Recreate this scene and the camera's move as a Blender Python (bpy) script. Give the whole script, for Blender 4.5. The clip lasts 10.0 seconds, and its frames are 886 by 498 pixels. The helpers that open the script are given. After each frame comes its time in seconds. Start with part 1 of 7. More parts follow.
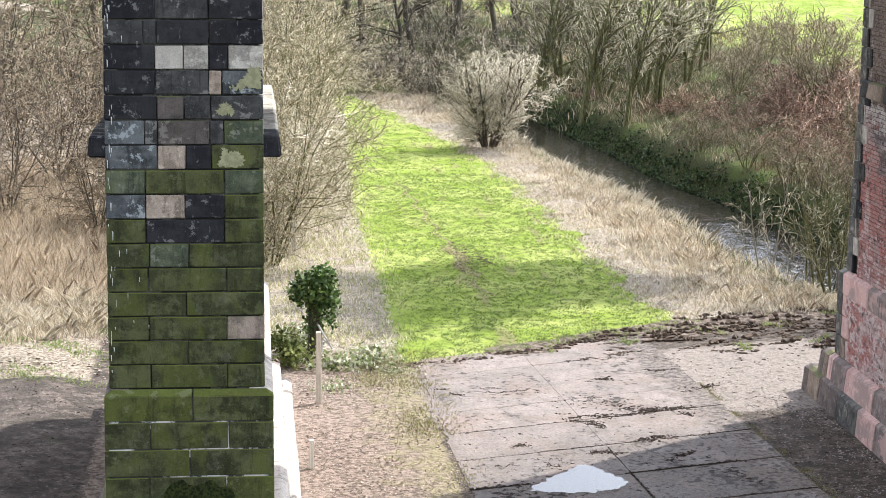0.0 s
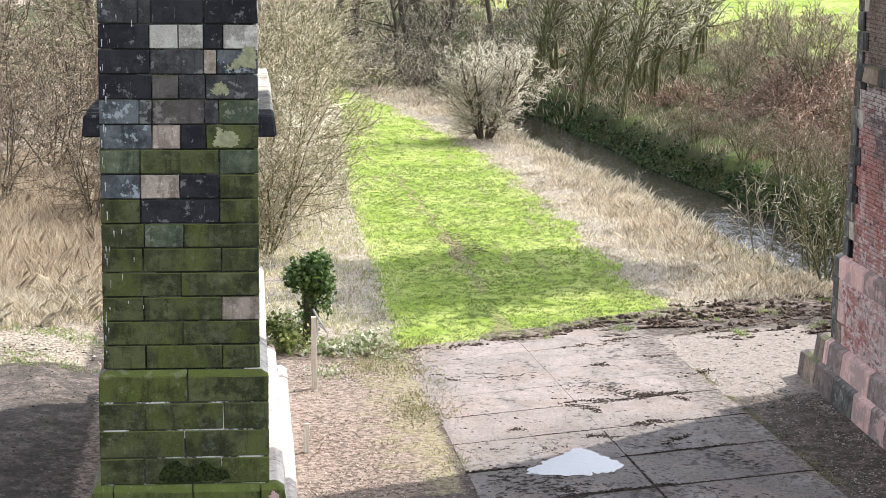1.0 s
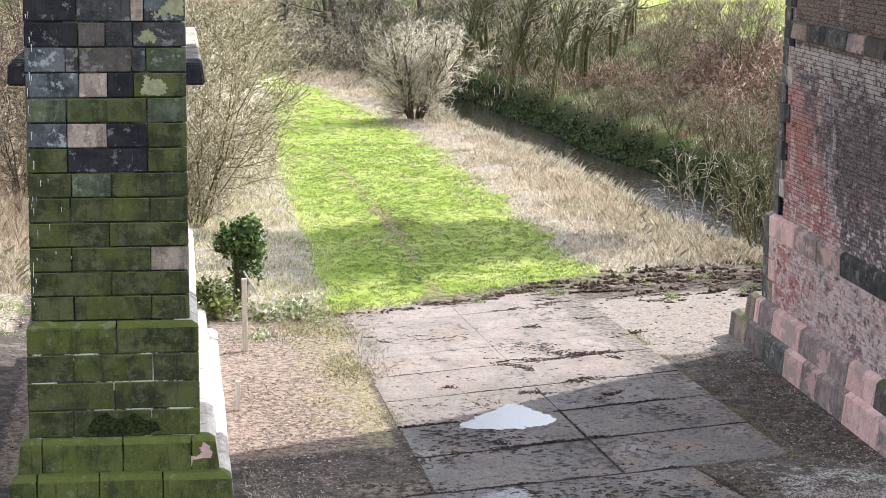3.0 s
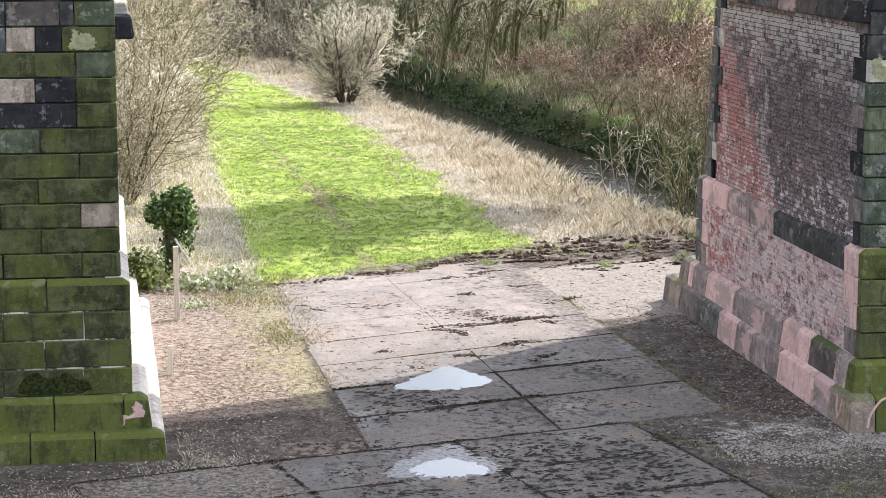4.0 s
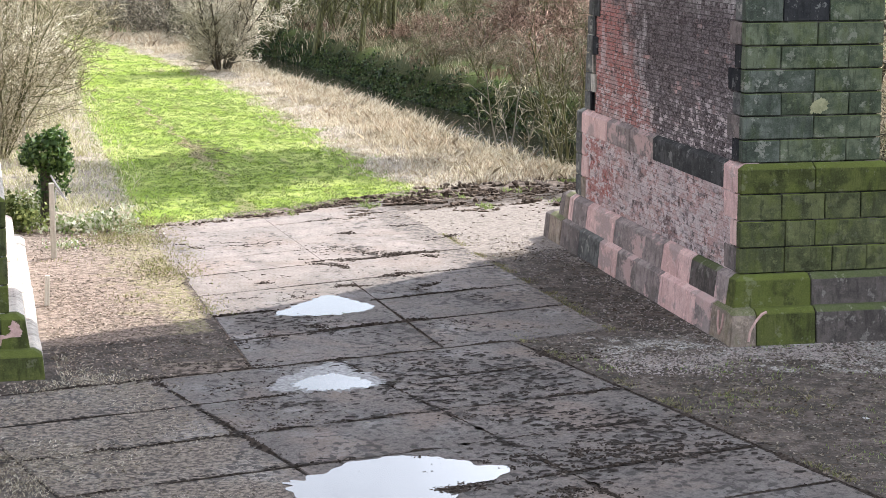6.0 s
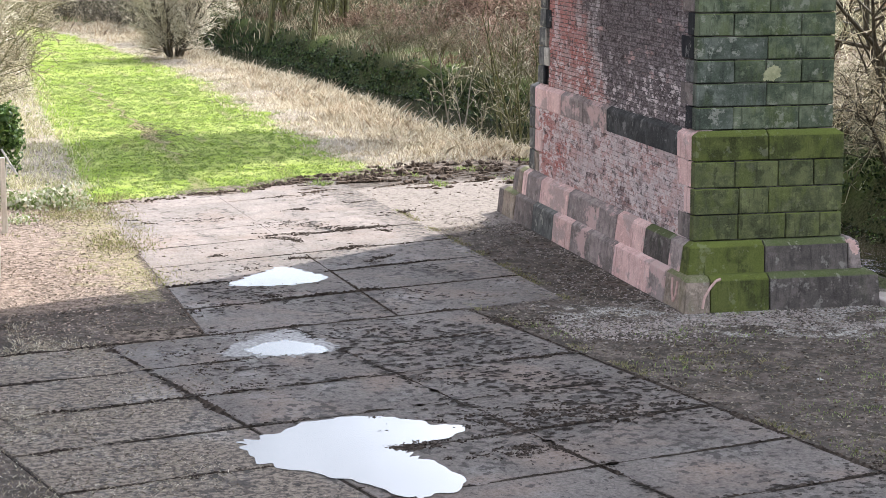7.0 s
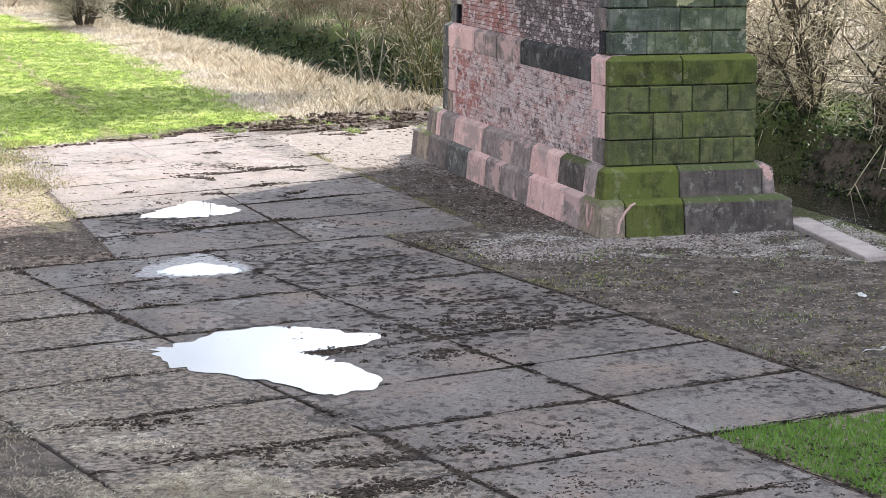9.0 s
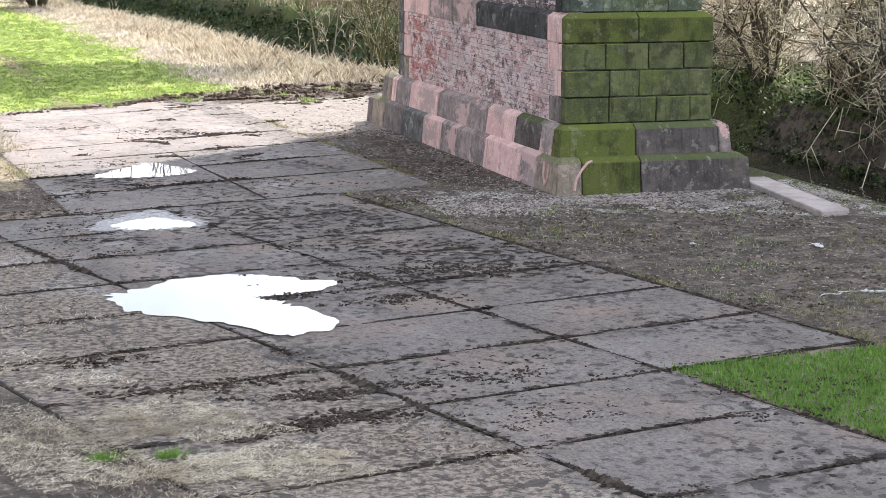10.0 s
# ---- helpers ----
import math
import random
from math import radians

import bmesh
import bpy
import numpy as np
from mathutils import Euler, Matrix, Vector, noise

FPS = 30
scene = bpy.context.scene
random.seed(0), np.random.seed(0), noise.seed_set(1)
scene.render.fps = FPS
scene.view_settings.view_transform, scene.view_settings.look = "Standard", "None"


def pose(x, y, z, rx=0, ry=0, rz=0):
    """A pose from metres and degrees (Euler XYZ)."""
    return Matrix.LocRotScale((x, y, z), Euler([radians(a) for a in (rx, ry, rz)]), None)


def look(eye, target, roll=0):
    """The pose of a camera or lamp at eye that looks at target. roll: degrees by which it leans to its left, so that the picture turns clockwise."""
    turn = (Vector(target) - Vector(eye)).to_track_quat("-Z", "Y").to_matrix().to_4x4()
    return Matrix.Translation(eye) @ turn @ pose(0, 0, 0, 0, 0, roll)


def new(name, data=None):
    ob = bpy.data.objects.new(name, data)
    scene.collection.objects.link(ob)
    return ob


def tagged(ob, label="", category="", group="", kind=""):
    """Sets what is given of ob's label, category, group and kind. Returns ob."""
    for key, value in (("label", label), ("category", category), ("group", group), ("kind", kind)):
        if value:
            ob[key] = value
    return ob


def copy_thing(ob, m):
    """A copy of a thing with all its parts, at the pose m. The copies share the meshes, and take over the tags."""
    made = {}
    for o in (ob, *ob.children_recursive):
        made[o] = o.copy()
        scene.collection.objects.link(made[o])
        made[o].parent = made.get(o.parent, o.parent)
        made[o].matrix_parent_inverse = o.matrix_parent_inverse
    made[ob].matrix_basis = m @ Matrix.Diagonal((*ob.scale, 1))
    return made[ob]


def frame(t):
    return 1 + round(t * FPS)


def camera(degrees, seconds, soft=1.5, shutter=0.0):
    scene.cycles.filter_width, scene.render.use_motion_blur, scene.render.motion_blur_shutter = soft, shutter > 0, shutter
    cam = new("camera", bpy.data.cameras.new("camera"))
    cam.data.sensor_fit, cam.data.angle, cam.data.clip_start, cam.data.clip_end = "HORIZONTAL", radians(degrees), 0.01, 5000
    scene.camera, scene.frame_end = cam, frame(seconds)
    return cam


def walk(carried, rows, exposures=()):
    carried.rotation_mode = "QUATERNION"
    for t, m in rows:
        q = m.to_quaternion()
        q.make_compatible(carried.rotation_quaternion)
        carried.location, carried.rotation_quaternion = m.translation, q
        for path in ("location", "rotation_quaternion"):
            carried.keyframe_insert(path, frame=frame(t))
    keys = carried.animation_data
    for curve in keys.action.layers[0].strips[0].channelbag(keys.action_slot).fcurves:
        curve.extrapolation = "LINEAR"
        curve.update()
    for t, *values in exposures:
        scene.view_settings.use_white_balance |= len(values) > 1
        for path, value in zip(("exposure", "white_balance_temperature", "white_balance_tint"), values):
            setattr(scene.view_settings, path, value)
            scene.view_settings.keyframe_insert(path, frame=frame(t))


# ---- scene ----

# ------------------------------------------------------------ camera and path
cam = camera(24.0, 10.0, soft=0.7)
PATH = [
    (0, (-11.197, -29.828, 9.875), (-11.013, -27.864, 9.54), 0.5),
    (0.5, (-11.202, -29.803, 9.727), (-11.017, -27.84, 9.392), 0.5),
    (1, (-11.187, -29.808, 9.591), (-10.999, -27.845, 9.255), 0.5),
    (1.5, (-11.174, -29.822, 9.414), (-10.978, -27.86, 9.079), 0.4),
    (2, (-11.173, -29.802, 9.262), (-10.963, -27.842, 8.926), 0.4),
    (3.5, (-11.164, -29.793, 8.489), (-10.881, -27.842, 8.154), 0.3),
    (4, (-11.183, -29.692, 8.115), (-10.865, -27.746, 7.78), 0.2),
    (4.5, (-11.176, -29.713, 7.799), (-10.825, -27.773, 7.463), 0.2),
    (5, (-11.156, -29.688, 7.478), (-10.777, -27.753, 7.142), 0.1),
    (5.5, (-11.202, -29.703, 7.163), (-10.794, -27.774, 6.826), 0.1),
    (7, (-11.254, -29.715, 6.367), (-10.777, -27.802, 6.031), 0.2),
    (7.5, (-11.259, -29.711, 6.098), (-10.759, -27.805, 5.76), 0.2),
    (8, (-11.262, -29.706, 5.818), (-10.742, -27.805, 5.478), 0.2),
    (8.5, (-11.265, -29.716, 5.55), (-10.726, -27.821, 5.21), 0.2),
    (9, (-11.264, -29.701, 5.278), (-10.707, -27.81, 4.938), 0.2),
    (9.5, (-11.266, -29.691, 4.975), (-10.69, -27.806, 4.634), 0.3),
    (10, (-11.274, -29.665, 4.651), (-10.676, -27.788, 4.309), 0.3),
]
walk(cam, [(t, look(eye, target, roll)) for t, eye, target, roll in PATH], [(0, 0.88), (5, 0.93), (7, 0.97), (9, 1.10), (10, 1.16)])

# ------------------------------------------------------------ sky, sun, exposure
SUN_AZ, SUN_EL = 57.5, 40.5
world = bpy.data.worlds.new("world")
scene.world = world
world.use_nodes = True
wn, wl = world.node_tree.nodes, world.node_tree.links
wn.clear()
sky = wn.new("ShaderNodeTexSky")
sky.sky_type, sky.sun_disc = "NISHITA", False
sky.sun_elevation, sky.sun_rotation = radians(SUN_EL), radians(SUN_AZ)
sky.air_density, sky.dust_density = 1.2, 1.5
w_co = wn.new("ShaderNodeTexCoord")
w_noise = wn.new("ShaderNodeTexNoise")
w_noise.inputs["Scale"].default_value, w_noise.inputs["Detail"].default_value = 2.2, 6
w_ramp = wn.new("ShaderNodeValToRGB")
w_ramp.color_ramp.elements[0].position, w_ramp.color_ramp.elements[1].position = 0.38, 0.52
w_ramp.color_ramp.elements[0].color = (0.45, 0.45, 0.45, 1)
w_mix = wn.new("ShaderNodeMix")
w_mix.data_type = "RGBA"
w_mix.inputs[7].default_value = (10.0, 10.2, 10.6, 1)
w_bg, w_out = wn.new("ShaderNodeBackground"), wn.new("ShaderNodeOutputWorld")
w_bg.inputs["Strength"].default_value = 0.066
wl.new(w_co.outputs["Generated"], w_noise.inputs["Vector"])
wl.new(w_noise.outputs["Fac"], w_ramp.inputs["Fac"])
wl.new(w_ramp.outputs["Color"], w_mix.inputs[0])
wl.new(sky.outputs["Color"], w_mix.inputs[6])
# thin cloud glows more towards the sun, and most in the haze low down on that side
w_dot = wn.new("ShaderNodeVectorMath")
w_dot.operation = "DOT_PRODUCT"
w_dot.inputs[1].default_value = (math.sin(radians(SUN_AZ)) * math.cos(radians(SUN_EL)), math.cos(radians(SUN_AZ)) * math.cos(radians(SUN_EL)), math.sin(radians(SUN_EL)))
w_pow, w_mul = wn.new("ShaderNodeMath"), wn.new("ShaderNodeMath")
w_pow.operation, w_mul.operation = "POWER", "MULTIPLY_ADD"
w_pow.use_clamp = True
w_pow.inputs[1].default_value = 3.0
w_mul.inputs[1].default_value, w_mul.inputs[2].default_value = 2.2, 1.15
w_glow = wn.new("ShaderNodeVectorMath")
w_glow.operation = "SCALE"
w_glow.inputs[0].default_value = (9.4, 10.2, 11.9)
wl.new(w_co.outputs["Generated"], w_dot.inputs[0])
wl.new(w_dot.outputs["Value"], w_pow.inputs[0])
wl.new(w_pow.outputs[0], w_mul.inputs[0])
w_sep = wn.new("ShaderNodeSeparateXYZ")
w_low, w_thick, w_side, w_haze = (wn.new("ShaderNodeMath") for _ in range(4))
w_low.operation, w_thick.operation, w_side.operation, w_haze.operation = "SUBTRACT", "POWER", "MULTIPLY", "MULTIPLY_ADD"
w_low.use_clamp = w_side.use_clamp = True
w_low.inputs[0].default_value, w_thick.inputs[1].default_value, w_haze.inputs[1].default_value = 1.0, 3.0, 6.5
wl.new(w_co.outputs["Generated"], w_sep.inputs[0])
wl.new(w_sep.outputs[2], w_low.inputs[1])
wl.new(w_low.outputs[0], w_thick.inputs[0])
wl.new(w_thick.outputs[0], w_side.inputs[0])
wl.new(w_dot.outputs["Value"], w_side.inputs[1])
wl.new(w_side.outputs[0], w_haze.inputs[0])
wl.new(w_mul.outputs[0], w_haze.inputs[2])
wl.new(w_haze.outputs[0], w_glow.inputs["Scale"])
wl.new(w_glow.outputs[0], w_mix.inputs[7])
wl.new(w_mix.outputs[2], w_bg.inputs["Color"])
wl.new(w_bg.outputs["Background"], w_out.inputs["Surface"])

sun = new("sun", bpy.data.lights.new("sun", "SUN"))
sun.data.energy, sun.data.angle, sun.data.color = 5.0, radians(0.6), (1.0, 0.965, 0.91)
_az, _el = radians(SUN_AZ), radians(SUN_EL)
SUN_DIR = Vector((math.sin(_az) * math.cos(_el), math.cos(_az) * math.cos(_el), math.sin(_el)))
sun.matrix_world = look(SUN_DIR * 100, (0, 0, 0))

# ------------------------------------------------------------ materials
class Tree:
    """A small wrapper round a material's nodes."""

    def __init__(self, name):
        self.mat = bpy.data.materials.new(name)
        self.mat.use_nodes = True
        self.n, self.l = self.mat.node_tree.nodes, self.mat.node_tree.links
        self.bsdf = self.n["Principled BSDF"]
        self.co = self.n.new("ShaderNodeTexCoord").outputs["Object"]
        self.info = None

    def put(self, socket, value):
        if isinstance(value, bpy.types.NodeSocket):
            self.l.new(value, socket)
        elif isinstance(value, tuple) and len(value) == 3 and socket.type == "RGBA":
            socket.default_value = (*value, 1)
        else:
            socket.default_value = value

    def random(self):
        self.info = self.info or self.n.new("ShaderNodeObjectInfo")
        return self.info.outputs["Random"]

    def island(self):
        return self.n.new("ShaderNodeNewGeometry").outputs["Random Per Island"]

    def up(self):
        sep = self.n.new("ShaderNodeSeparateXYZ")
        self.l.new(self.n.new("ShaderNodeNewGeometry").outputs["Normal"], sep.inputs[0])
        return sep.outputs[2]

    def stretch(self, scale, shift=None):
        m = self.n.new("ShaderNodeMapping")
        self.l.new(self.co, m.inputs["Vector"])
        m.inputs["Scale"].default_value = scale
        if shift is not None:
            c = self.n.new("ShaderNodeCombineXYZ")
            v = self.math("MULTIPLY", shift, 37.0)
            for k in range(3):
                self.l.new(v, c.inputs[k])
            self.l.new(c.outputs[0], m.inputs["Location"])
        return m.outputs[0]

    def noise(self, scale, detail=4.0, vector=None, rough=0.55):
        t = self.n.new("ShaderNodeTexNoise")
        t.inputs["Scale"].default_value, t.inputs["Detail"].default_value, t.inputs["Roughness"].default_value = scale, detail, rough
        self.l.new(vector or self.co, t.inputs["Vector"])
        return t.outputs["Fac"]

    def attr(self, name):
        a = self.n.new("ShaderNodeAttribute")
        a.attribute_name = name
        return a.outputs["Fac"]

    def math(self, op, a, b=0.0, clamp=False):
        m = self.n.new("ShaderNodeMath")
        m.operation, m.use_clamp = op, clamp
        self.put(m.inputs[0], a)
        self.put(m.inputs[1], b)
        return m.outputs[0]

    def step(self, value, lo, hi):
        m = self.n.new("ShaderNodeMapRange")
        m.interpolation_type = "SMOOTHSTEP"
        self.put(m.inputs[0], value)
        m.inputs[1].default_value, m.inputs[2].default_value = lo, hi
        return m.outputs[0]

    def mix(self, fac, a, b, blend="MIX"):
        m = self.n.new("ShaderNodeMix")
        m.data_type, m.blend_type = "RGBA", blend
        self.put(m.inputs[0], fac)
        self.put(m.inputs[6], a)
        self.put(m.inputs[7], b)
        return m.outputs[2]

    def bump(self, height, strength=0.4, distance=0.02, normal=None):
        b = self.n.new("ShaderNodeBump")
        b.inputs["Strength"].default_value, b.inputs["Distance"].default_value = strength, distance
        self.l.new(height, b.inputs["Height"])
        if normal:
            self.l.new(normal, b.inputs["Normal"])
        return b.outputs[0]

    def done(self, colour, rough=0.85, normal=None, spec=0.3):
        self.put(self.bsdf.inputs["Base Color"], colour)
        self.put(self.bsdf.inputs["Roughness"], rough)
        self.bsdf.inputs["Specular IOR Level"].default_value = spec
        if normal:
            self.l.new(normal, self.bsdf.inputs["Normal"])
        return self.mat


def stone(name, base, stain, moss=(0.07, 0.10, 0.02), moss_amount=0.0, speck=0.0, pale=(0.42, 0.40, 0.35), soot=0.5, wash=None):
    """Weathered sandstone ashlar: tone from block to block, crisp soot and lichen stains, runs, soft grain."""
    t = Tree(name)
    r = t.random()
    v = t.stretch((1, 1, 1), r)
    big, mid, fine = t.noise(1.3, 4, v), t.noise(4.2, 6, v, 0.62), t.noise(48, 4, v)
    runs = t.noise(2.6, 5, t.stretch((5, 5, 0.55), r), 0.6)
    dark = tuple(0.40 * x for x in stain)
    c = t.mix(t.step(t.math("ADD", t.math("MULTIPLY", big, 0.45), t.math("MULTIPLY", mid, 0.55)), 0.42, 0.57), base, stain)
    c = t.mix(t.math("MULTIPLY", r, 0.35), c, tuple(0.6 * x for x in base))
    c = t.mix(t.math("MULTIPLY", t.step(runs, 0.52, 0.66), 0.6), c, dark)
    c = t.mix(t.math("MULTIPLY", t.step(t.noise(2.1, 7, v, 0.66), 0.55, 0.61), soot), c, dark)
    c = t.mix(t.math("MULTIPLY", t.step(t.noise(1.1, 8, t.stretch((1, 1, 1.6), r), 0.72), 0.53, 0.62), 0.5 * soot + 0.2), c, dark)
    c = t.mix(t.math("MULTIPLY", t.step(t.noise(7, 7, v, 0.75), 0.56, 0.64), 0.5), c, tuple(1.5 * x for x in base))
    if moss_amount:
        m = t.math("ADD", t.math("MULTIPLY", t.step(t.up(), 0.15, 0.8), 0.75), t.math("MULTIPLY", t.step(t.noise(1.9, 6, t.stretch((1.5, 1.5, 0.7), r), 0.6), 0.60 - 0.22 * moss_amount, 0.74 - 0.2 * moss_amount), moss_amount), True)
        c = t.mix(m, c, t.mix(mid, tuple(0.6 * x for x in moss), tuple(1.35 * x for x in moss)))
    if wash:
        c = t.mix(t.math("MULTIPLY", t.step(t.noise(1.3, 7, t.stretch((1, 0.7, 1)), 0.68), 0.535, 0.575), 0.8), c, t.mix(mid, tuple(0.8 * x for x in wash), wash))
    if speck:
        c = t.mix(t.math("MULTIPLY", t.step(t.noise(3.8, 8, v, 0.72), 0.575, 0.61), speck), c, pale)
        c = t.mix(t.math("MULTIPLY", t.step(t.noise(9, 4, t.stretch((2.2, 2.2, 0.45), r), 0.6), 0.66, 0.70), speck * 0.6), c, pale)
    c = t.mix(0.16, c, t.mix(t.step(fine, 0.3, 0.7), tuple(0.35 * x for x in base), tuple(1.6 * x for x in base)))
    h = t.math("ADD", t.math("MULTIPLY", mid, 0.7), t.math("MULTIPLY", fine, 0.3))
    return t.done(c, 0.92, t.bump(h, 0.6, 0.025), 0.10)


STONE = {
    "k": stone("sooty_stone", (0.020, 0.020, 0.024), (0.045, 0.045, 0.047), speck=0.6, pale=(0.26, 0.255, 0.245)),
    "d": stone("dark_stone", (0.085, 0.083, 0.082), (0.034, 0.035, 0.035), speck=0.55, pale=(0.30, 0.295, 0.275)),
    "g": stone("grey_stone", (0.175, 0.172, 0.163), (0.06, 0.062, 0.06), speck=0.6),
    "b": stone("lichened_stone", (0.13, 0.142, 0.120), (0.055, 0.068, 0.050), moss_amount=0.25, speck=0.45),
    "o": stone("algae_stone", (0.128, 0.138, 0.064), (0.048, 0.054, 0.030), moss=(0.112, 0.134, 0.032), moss_amount=0.5, speck=0.08),
    "e": stone("dark_algae_stone", (0.094, 0.102, 0.046), (0.030, 0.034, 0.018), moss=(0.098, 0.116, 0.024), moss_amount=0.5, speck=0.08),
    "m": stone("mossy_stone", (0.100, 0.112, 0.036), (0.045, 0.052, 0.021), moss=(0.100, 0.120, 0.028), moss_amount=0.65, speck=0.15),
    "p": stone("pale_stone", (0.52, 0.49, 0.43), (0.36, 0.33, 0.29), soot=0.7),
    "t": stone("tan_stone", (0.46, 0.38, 0.31), (0.30, 0.24, 0.19), soot=0.7),
    "r": stone("fresh_pink_stone", (0.70, 0.49, 0.455), (0.57, 0.37, 0.34), speck=0.3, pale=(0.68, 0.58, 0.55), soot=0.12, wash=(0.34, 0.28, 0.26)),
    "u": stone("weathered_red_stone", (0.25, 0.205, 0.19), (0.12, 0.105, 0.10), speck=0.35, soot=0.3),
    # only for pier A's sunny side: the sun's whitening put into the colour
    "w": stone("sunlit_stone", (0.62, 0.56, 0.49), (0.50, 0.44, 0.38)),
    "i": stone("green_grey_stone", (0.130, 0.146, 0.096), (0.050, 0.064, 0.043), moss=(0.085, 0.105, 0.026), moss_amount=0.45, speck=0.3),
    "v": stone("purple_grey_stone", (0.128, 0.110, 0.100), (0.070, 0.061, 0.056), moss_amount=0.12, speck=0.3, soot=0.5),
    "q": stone("pinkish_grey_stone", (0.33, 0.27, 0.255), (0.19, 0.16, 0.153), speck=0.3, soot=0.45, wash=(0.66, 0.45, 0.42)),
    "l": stone("blue_lichened_stone", (0.135, 0.145, 0.148), (0.045, 0.05, 0.053), speck=0.95, pale=(0.33, 0.36, 0.37)),
    "n": stone("brown_stone", (0.36, 0.29, 0.235), (0.19, 0.155, 0.125), moss_amount=0.3, speck=0.3, soot=0.35),
}


def mortar(name, a, b):
    t = Tree(name)
    return t.done(t.mix(t.step(t.noise(1.7, 6, rough=0.68), 0.50, 0.57), a, b), 0.95, None, 0.05)


MORTAR = mortar("dark_mortar", (0.03, 0.03, 0.027), (0.12, 0.115, 0.10))
MORTAR_PALE = mortar("pale_mortar", (0.05, 0.05, 0.042), (0.60, 0.58, 0.54))



def brickwork(name, worn):
    """Old red brick: blackened in the middle, raw red towards the back, scabbed with lime; each brick has a tone of its own."""
    t = Tree(name)
    sep = t.n.new("ShaderNodeSeparateXYZ")
    t.l.new(t.co, sep.inputs[0])
    y, z = sep.outputs[1], sep.outputs[2]
    one = t.island()
    two = t.math("FRACT", t.math("MULTIPLY", one, 17.31))
    three = t.math("FRACT", t.math("MULTIPLY", one, 71.7))
    flat = t.stretch((1, 0.38, 1))
    mid, fine = t.noise(1.5, 7, flat, 0.66), t.noise(26, 5, t.stretch((1, 0.45, 1)), 0.72)
    patch, blot = t.noise(4.6, 6, flat, 0.70), t.noise(0.8, 5, t.stretch((1, 0.5, 1)), 0.6)
    sway = t.math("SUBTRACT", mid, 0.5)
    both = t.math("ADD", t.math("MULTIPLY", patch, 0.7), t.math("MULTIPLY", two, 0.3))
    red = t.mix(one, (0.48, 0.265, 0.235), (0.62, 0.43, 0.40))
    # the red band leans from the back's top towards the foot
    rear = t.math("ADD", t.math("ADD", y, t.math("MULTIPLY", t.math("SUBTRACT", 5.2, z), 0.75 * (1.0 - worn))), t.math("MULTIPLY", sway, 6.0))
    back = t.step(rear, 6.6, 7.9)
    black = t.mix(three, (0.030, 0.028, 0.031), (0.16, 0.144, 0.15))
    sooty = t.step(t.math("ADD", t.math("ADD", t.math("MULTIPLY", blot, 0.5), t.math("MULTIPLY", mid, 0.5)), t.math("MULTIPLY", t.math("SUBTRACT", both, 0.5), 0.42)), 0.31 + 0.17 * worn, 0.42 + 0.17 * worn)
    soot = t.math("MULTIPLY", sooty, t.math("SUBTRACT", 1.0, t.math("MULTIPLY", back, 0.72)))
    c = t.mix(t.math("MULTIPLY", soot, 0.95 - 0.2 * worn), red, black)
    raw = t.math("MULTIPLY", back, t.step(t.math("ADD", t.math("MULTIPLY", mid, 0.6), t.math("MULTIPLY", patch, 0.4)), 0.43, 0.53))
    c = t.mix(t.math("MULTIPLY", raw, 0.8), c, t.mix(two, (0.44, 0.115, 0.09), (0.40, 0.18, 0.155)))
    # grey-white skin: under the string course, and scabs near the foot
    drips = t.noise(3.2, 6, t.stretch((1, 1.6, 0.25)), 0.65)
    top = t.step(t.math("ADD", z, t.math("MULTIPLY", sway, 2.6)), 4.75, 5.75)
    skin = t.math("MULTIPLY", t.math("MULTIPLY", top, 1.0 - worn), t.step(both, 0.44, 0.56))
    c = t.mix(t.math("MULTIPLY", skin, 0.75), c, (0.60, 0.57, 0.545))
    lime = t.math("MULTIPLY", t.step(t.math("ADD", z, t.math("MULTIPLY", drips, 1.5)), 6.42, 6.62), t.step(patch, 0.36, 0.50))
    c = t.mix(t.math("MULTIPLY", lime, 0.85 * (1.0 - worn)), c, (0.60, 0.57, 0.53))
    rust = t.step(t.math("ADD", z, t.math("MULTIPLY", drips, 0.5)), 6.30, 6.40)
    c = t.mix(t.math("MULTIPLY", rust, 0.8 * (1.0 - worn)), c, (0.13, 0.085, 0.05))
    streak = t.math("MULTIPLY", t.step(t.noise(1.7, 7, t.stretch((1, 0.9, 0.24)), 0.70), 0.56, 0.62), t.step(patch, 0.42, 0.56))
    c = t.mix(t.math("MULTIPLY", streak, 0.65), c, (0.66, 0.60, 0.59))
    low = t.step(t.math("SUBTRACT", t.math("MULTIPLY", sway, 4.0), t.math("SUBTRACT", z, 4.1 + 0.5 * worn)), 0.0, 1.0)
    scab = t.math("MULTIPLY", low, t.step(t.noise(7.5, 6, t.stretch((1, 0.5, 0.9)), 0.72), 0.525 - 0.035 * worn, 0.565 - 0.03 * worn))
    c = t.mix(t.math("MULTIPLY", scab, 0.82), c, (0.76, 0.67, 0.655))
    c = t.mix(t.math("MULTIPLY", t.step(t.noise(2.2, 7, flat, 0.70), 0.45 - 0.02 * worn, 0.60), 0.06 + 0.56 * worn), c, (0.56, 0.475, 0.465))
    holes = t.step(t.noise(9, 6, t.stretch((1, 0.5, 0.8)), 0.7), 0.565, 0.605)
    c = t.mix(t.math("MULTIPLY", holes, 0.75), c, (0.035, 0.026, 0.026))
    c = t.mix(0.2, c, t.mix(t.step(fine, 0.42, 0.58), (0.02, 0.014, 0.014), (0.66, 0.57, 0.56)))
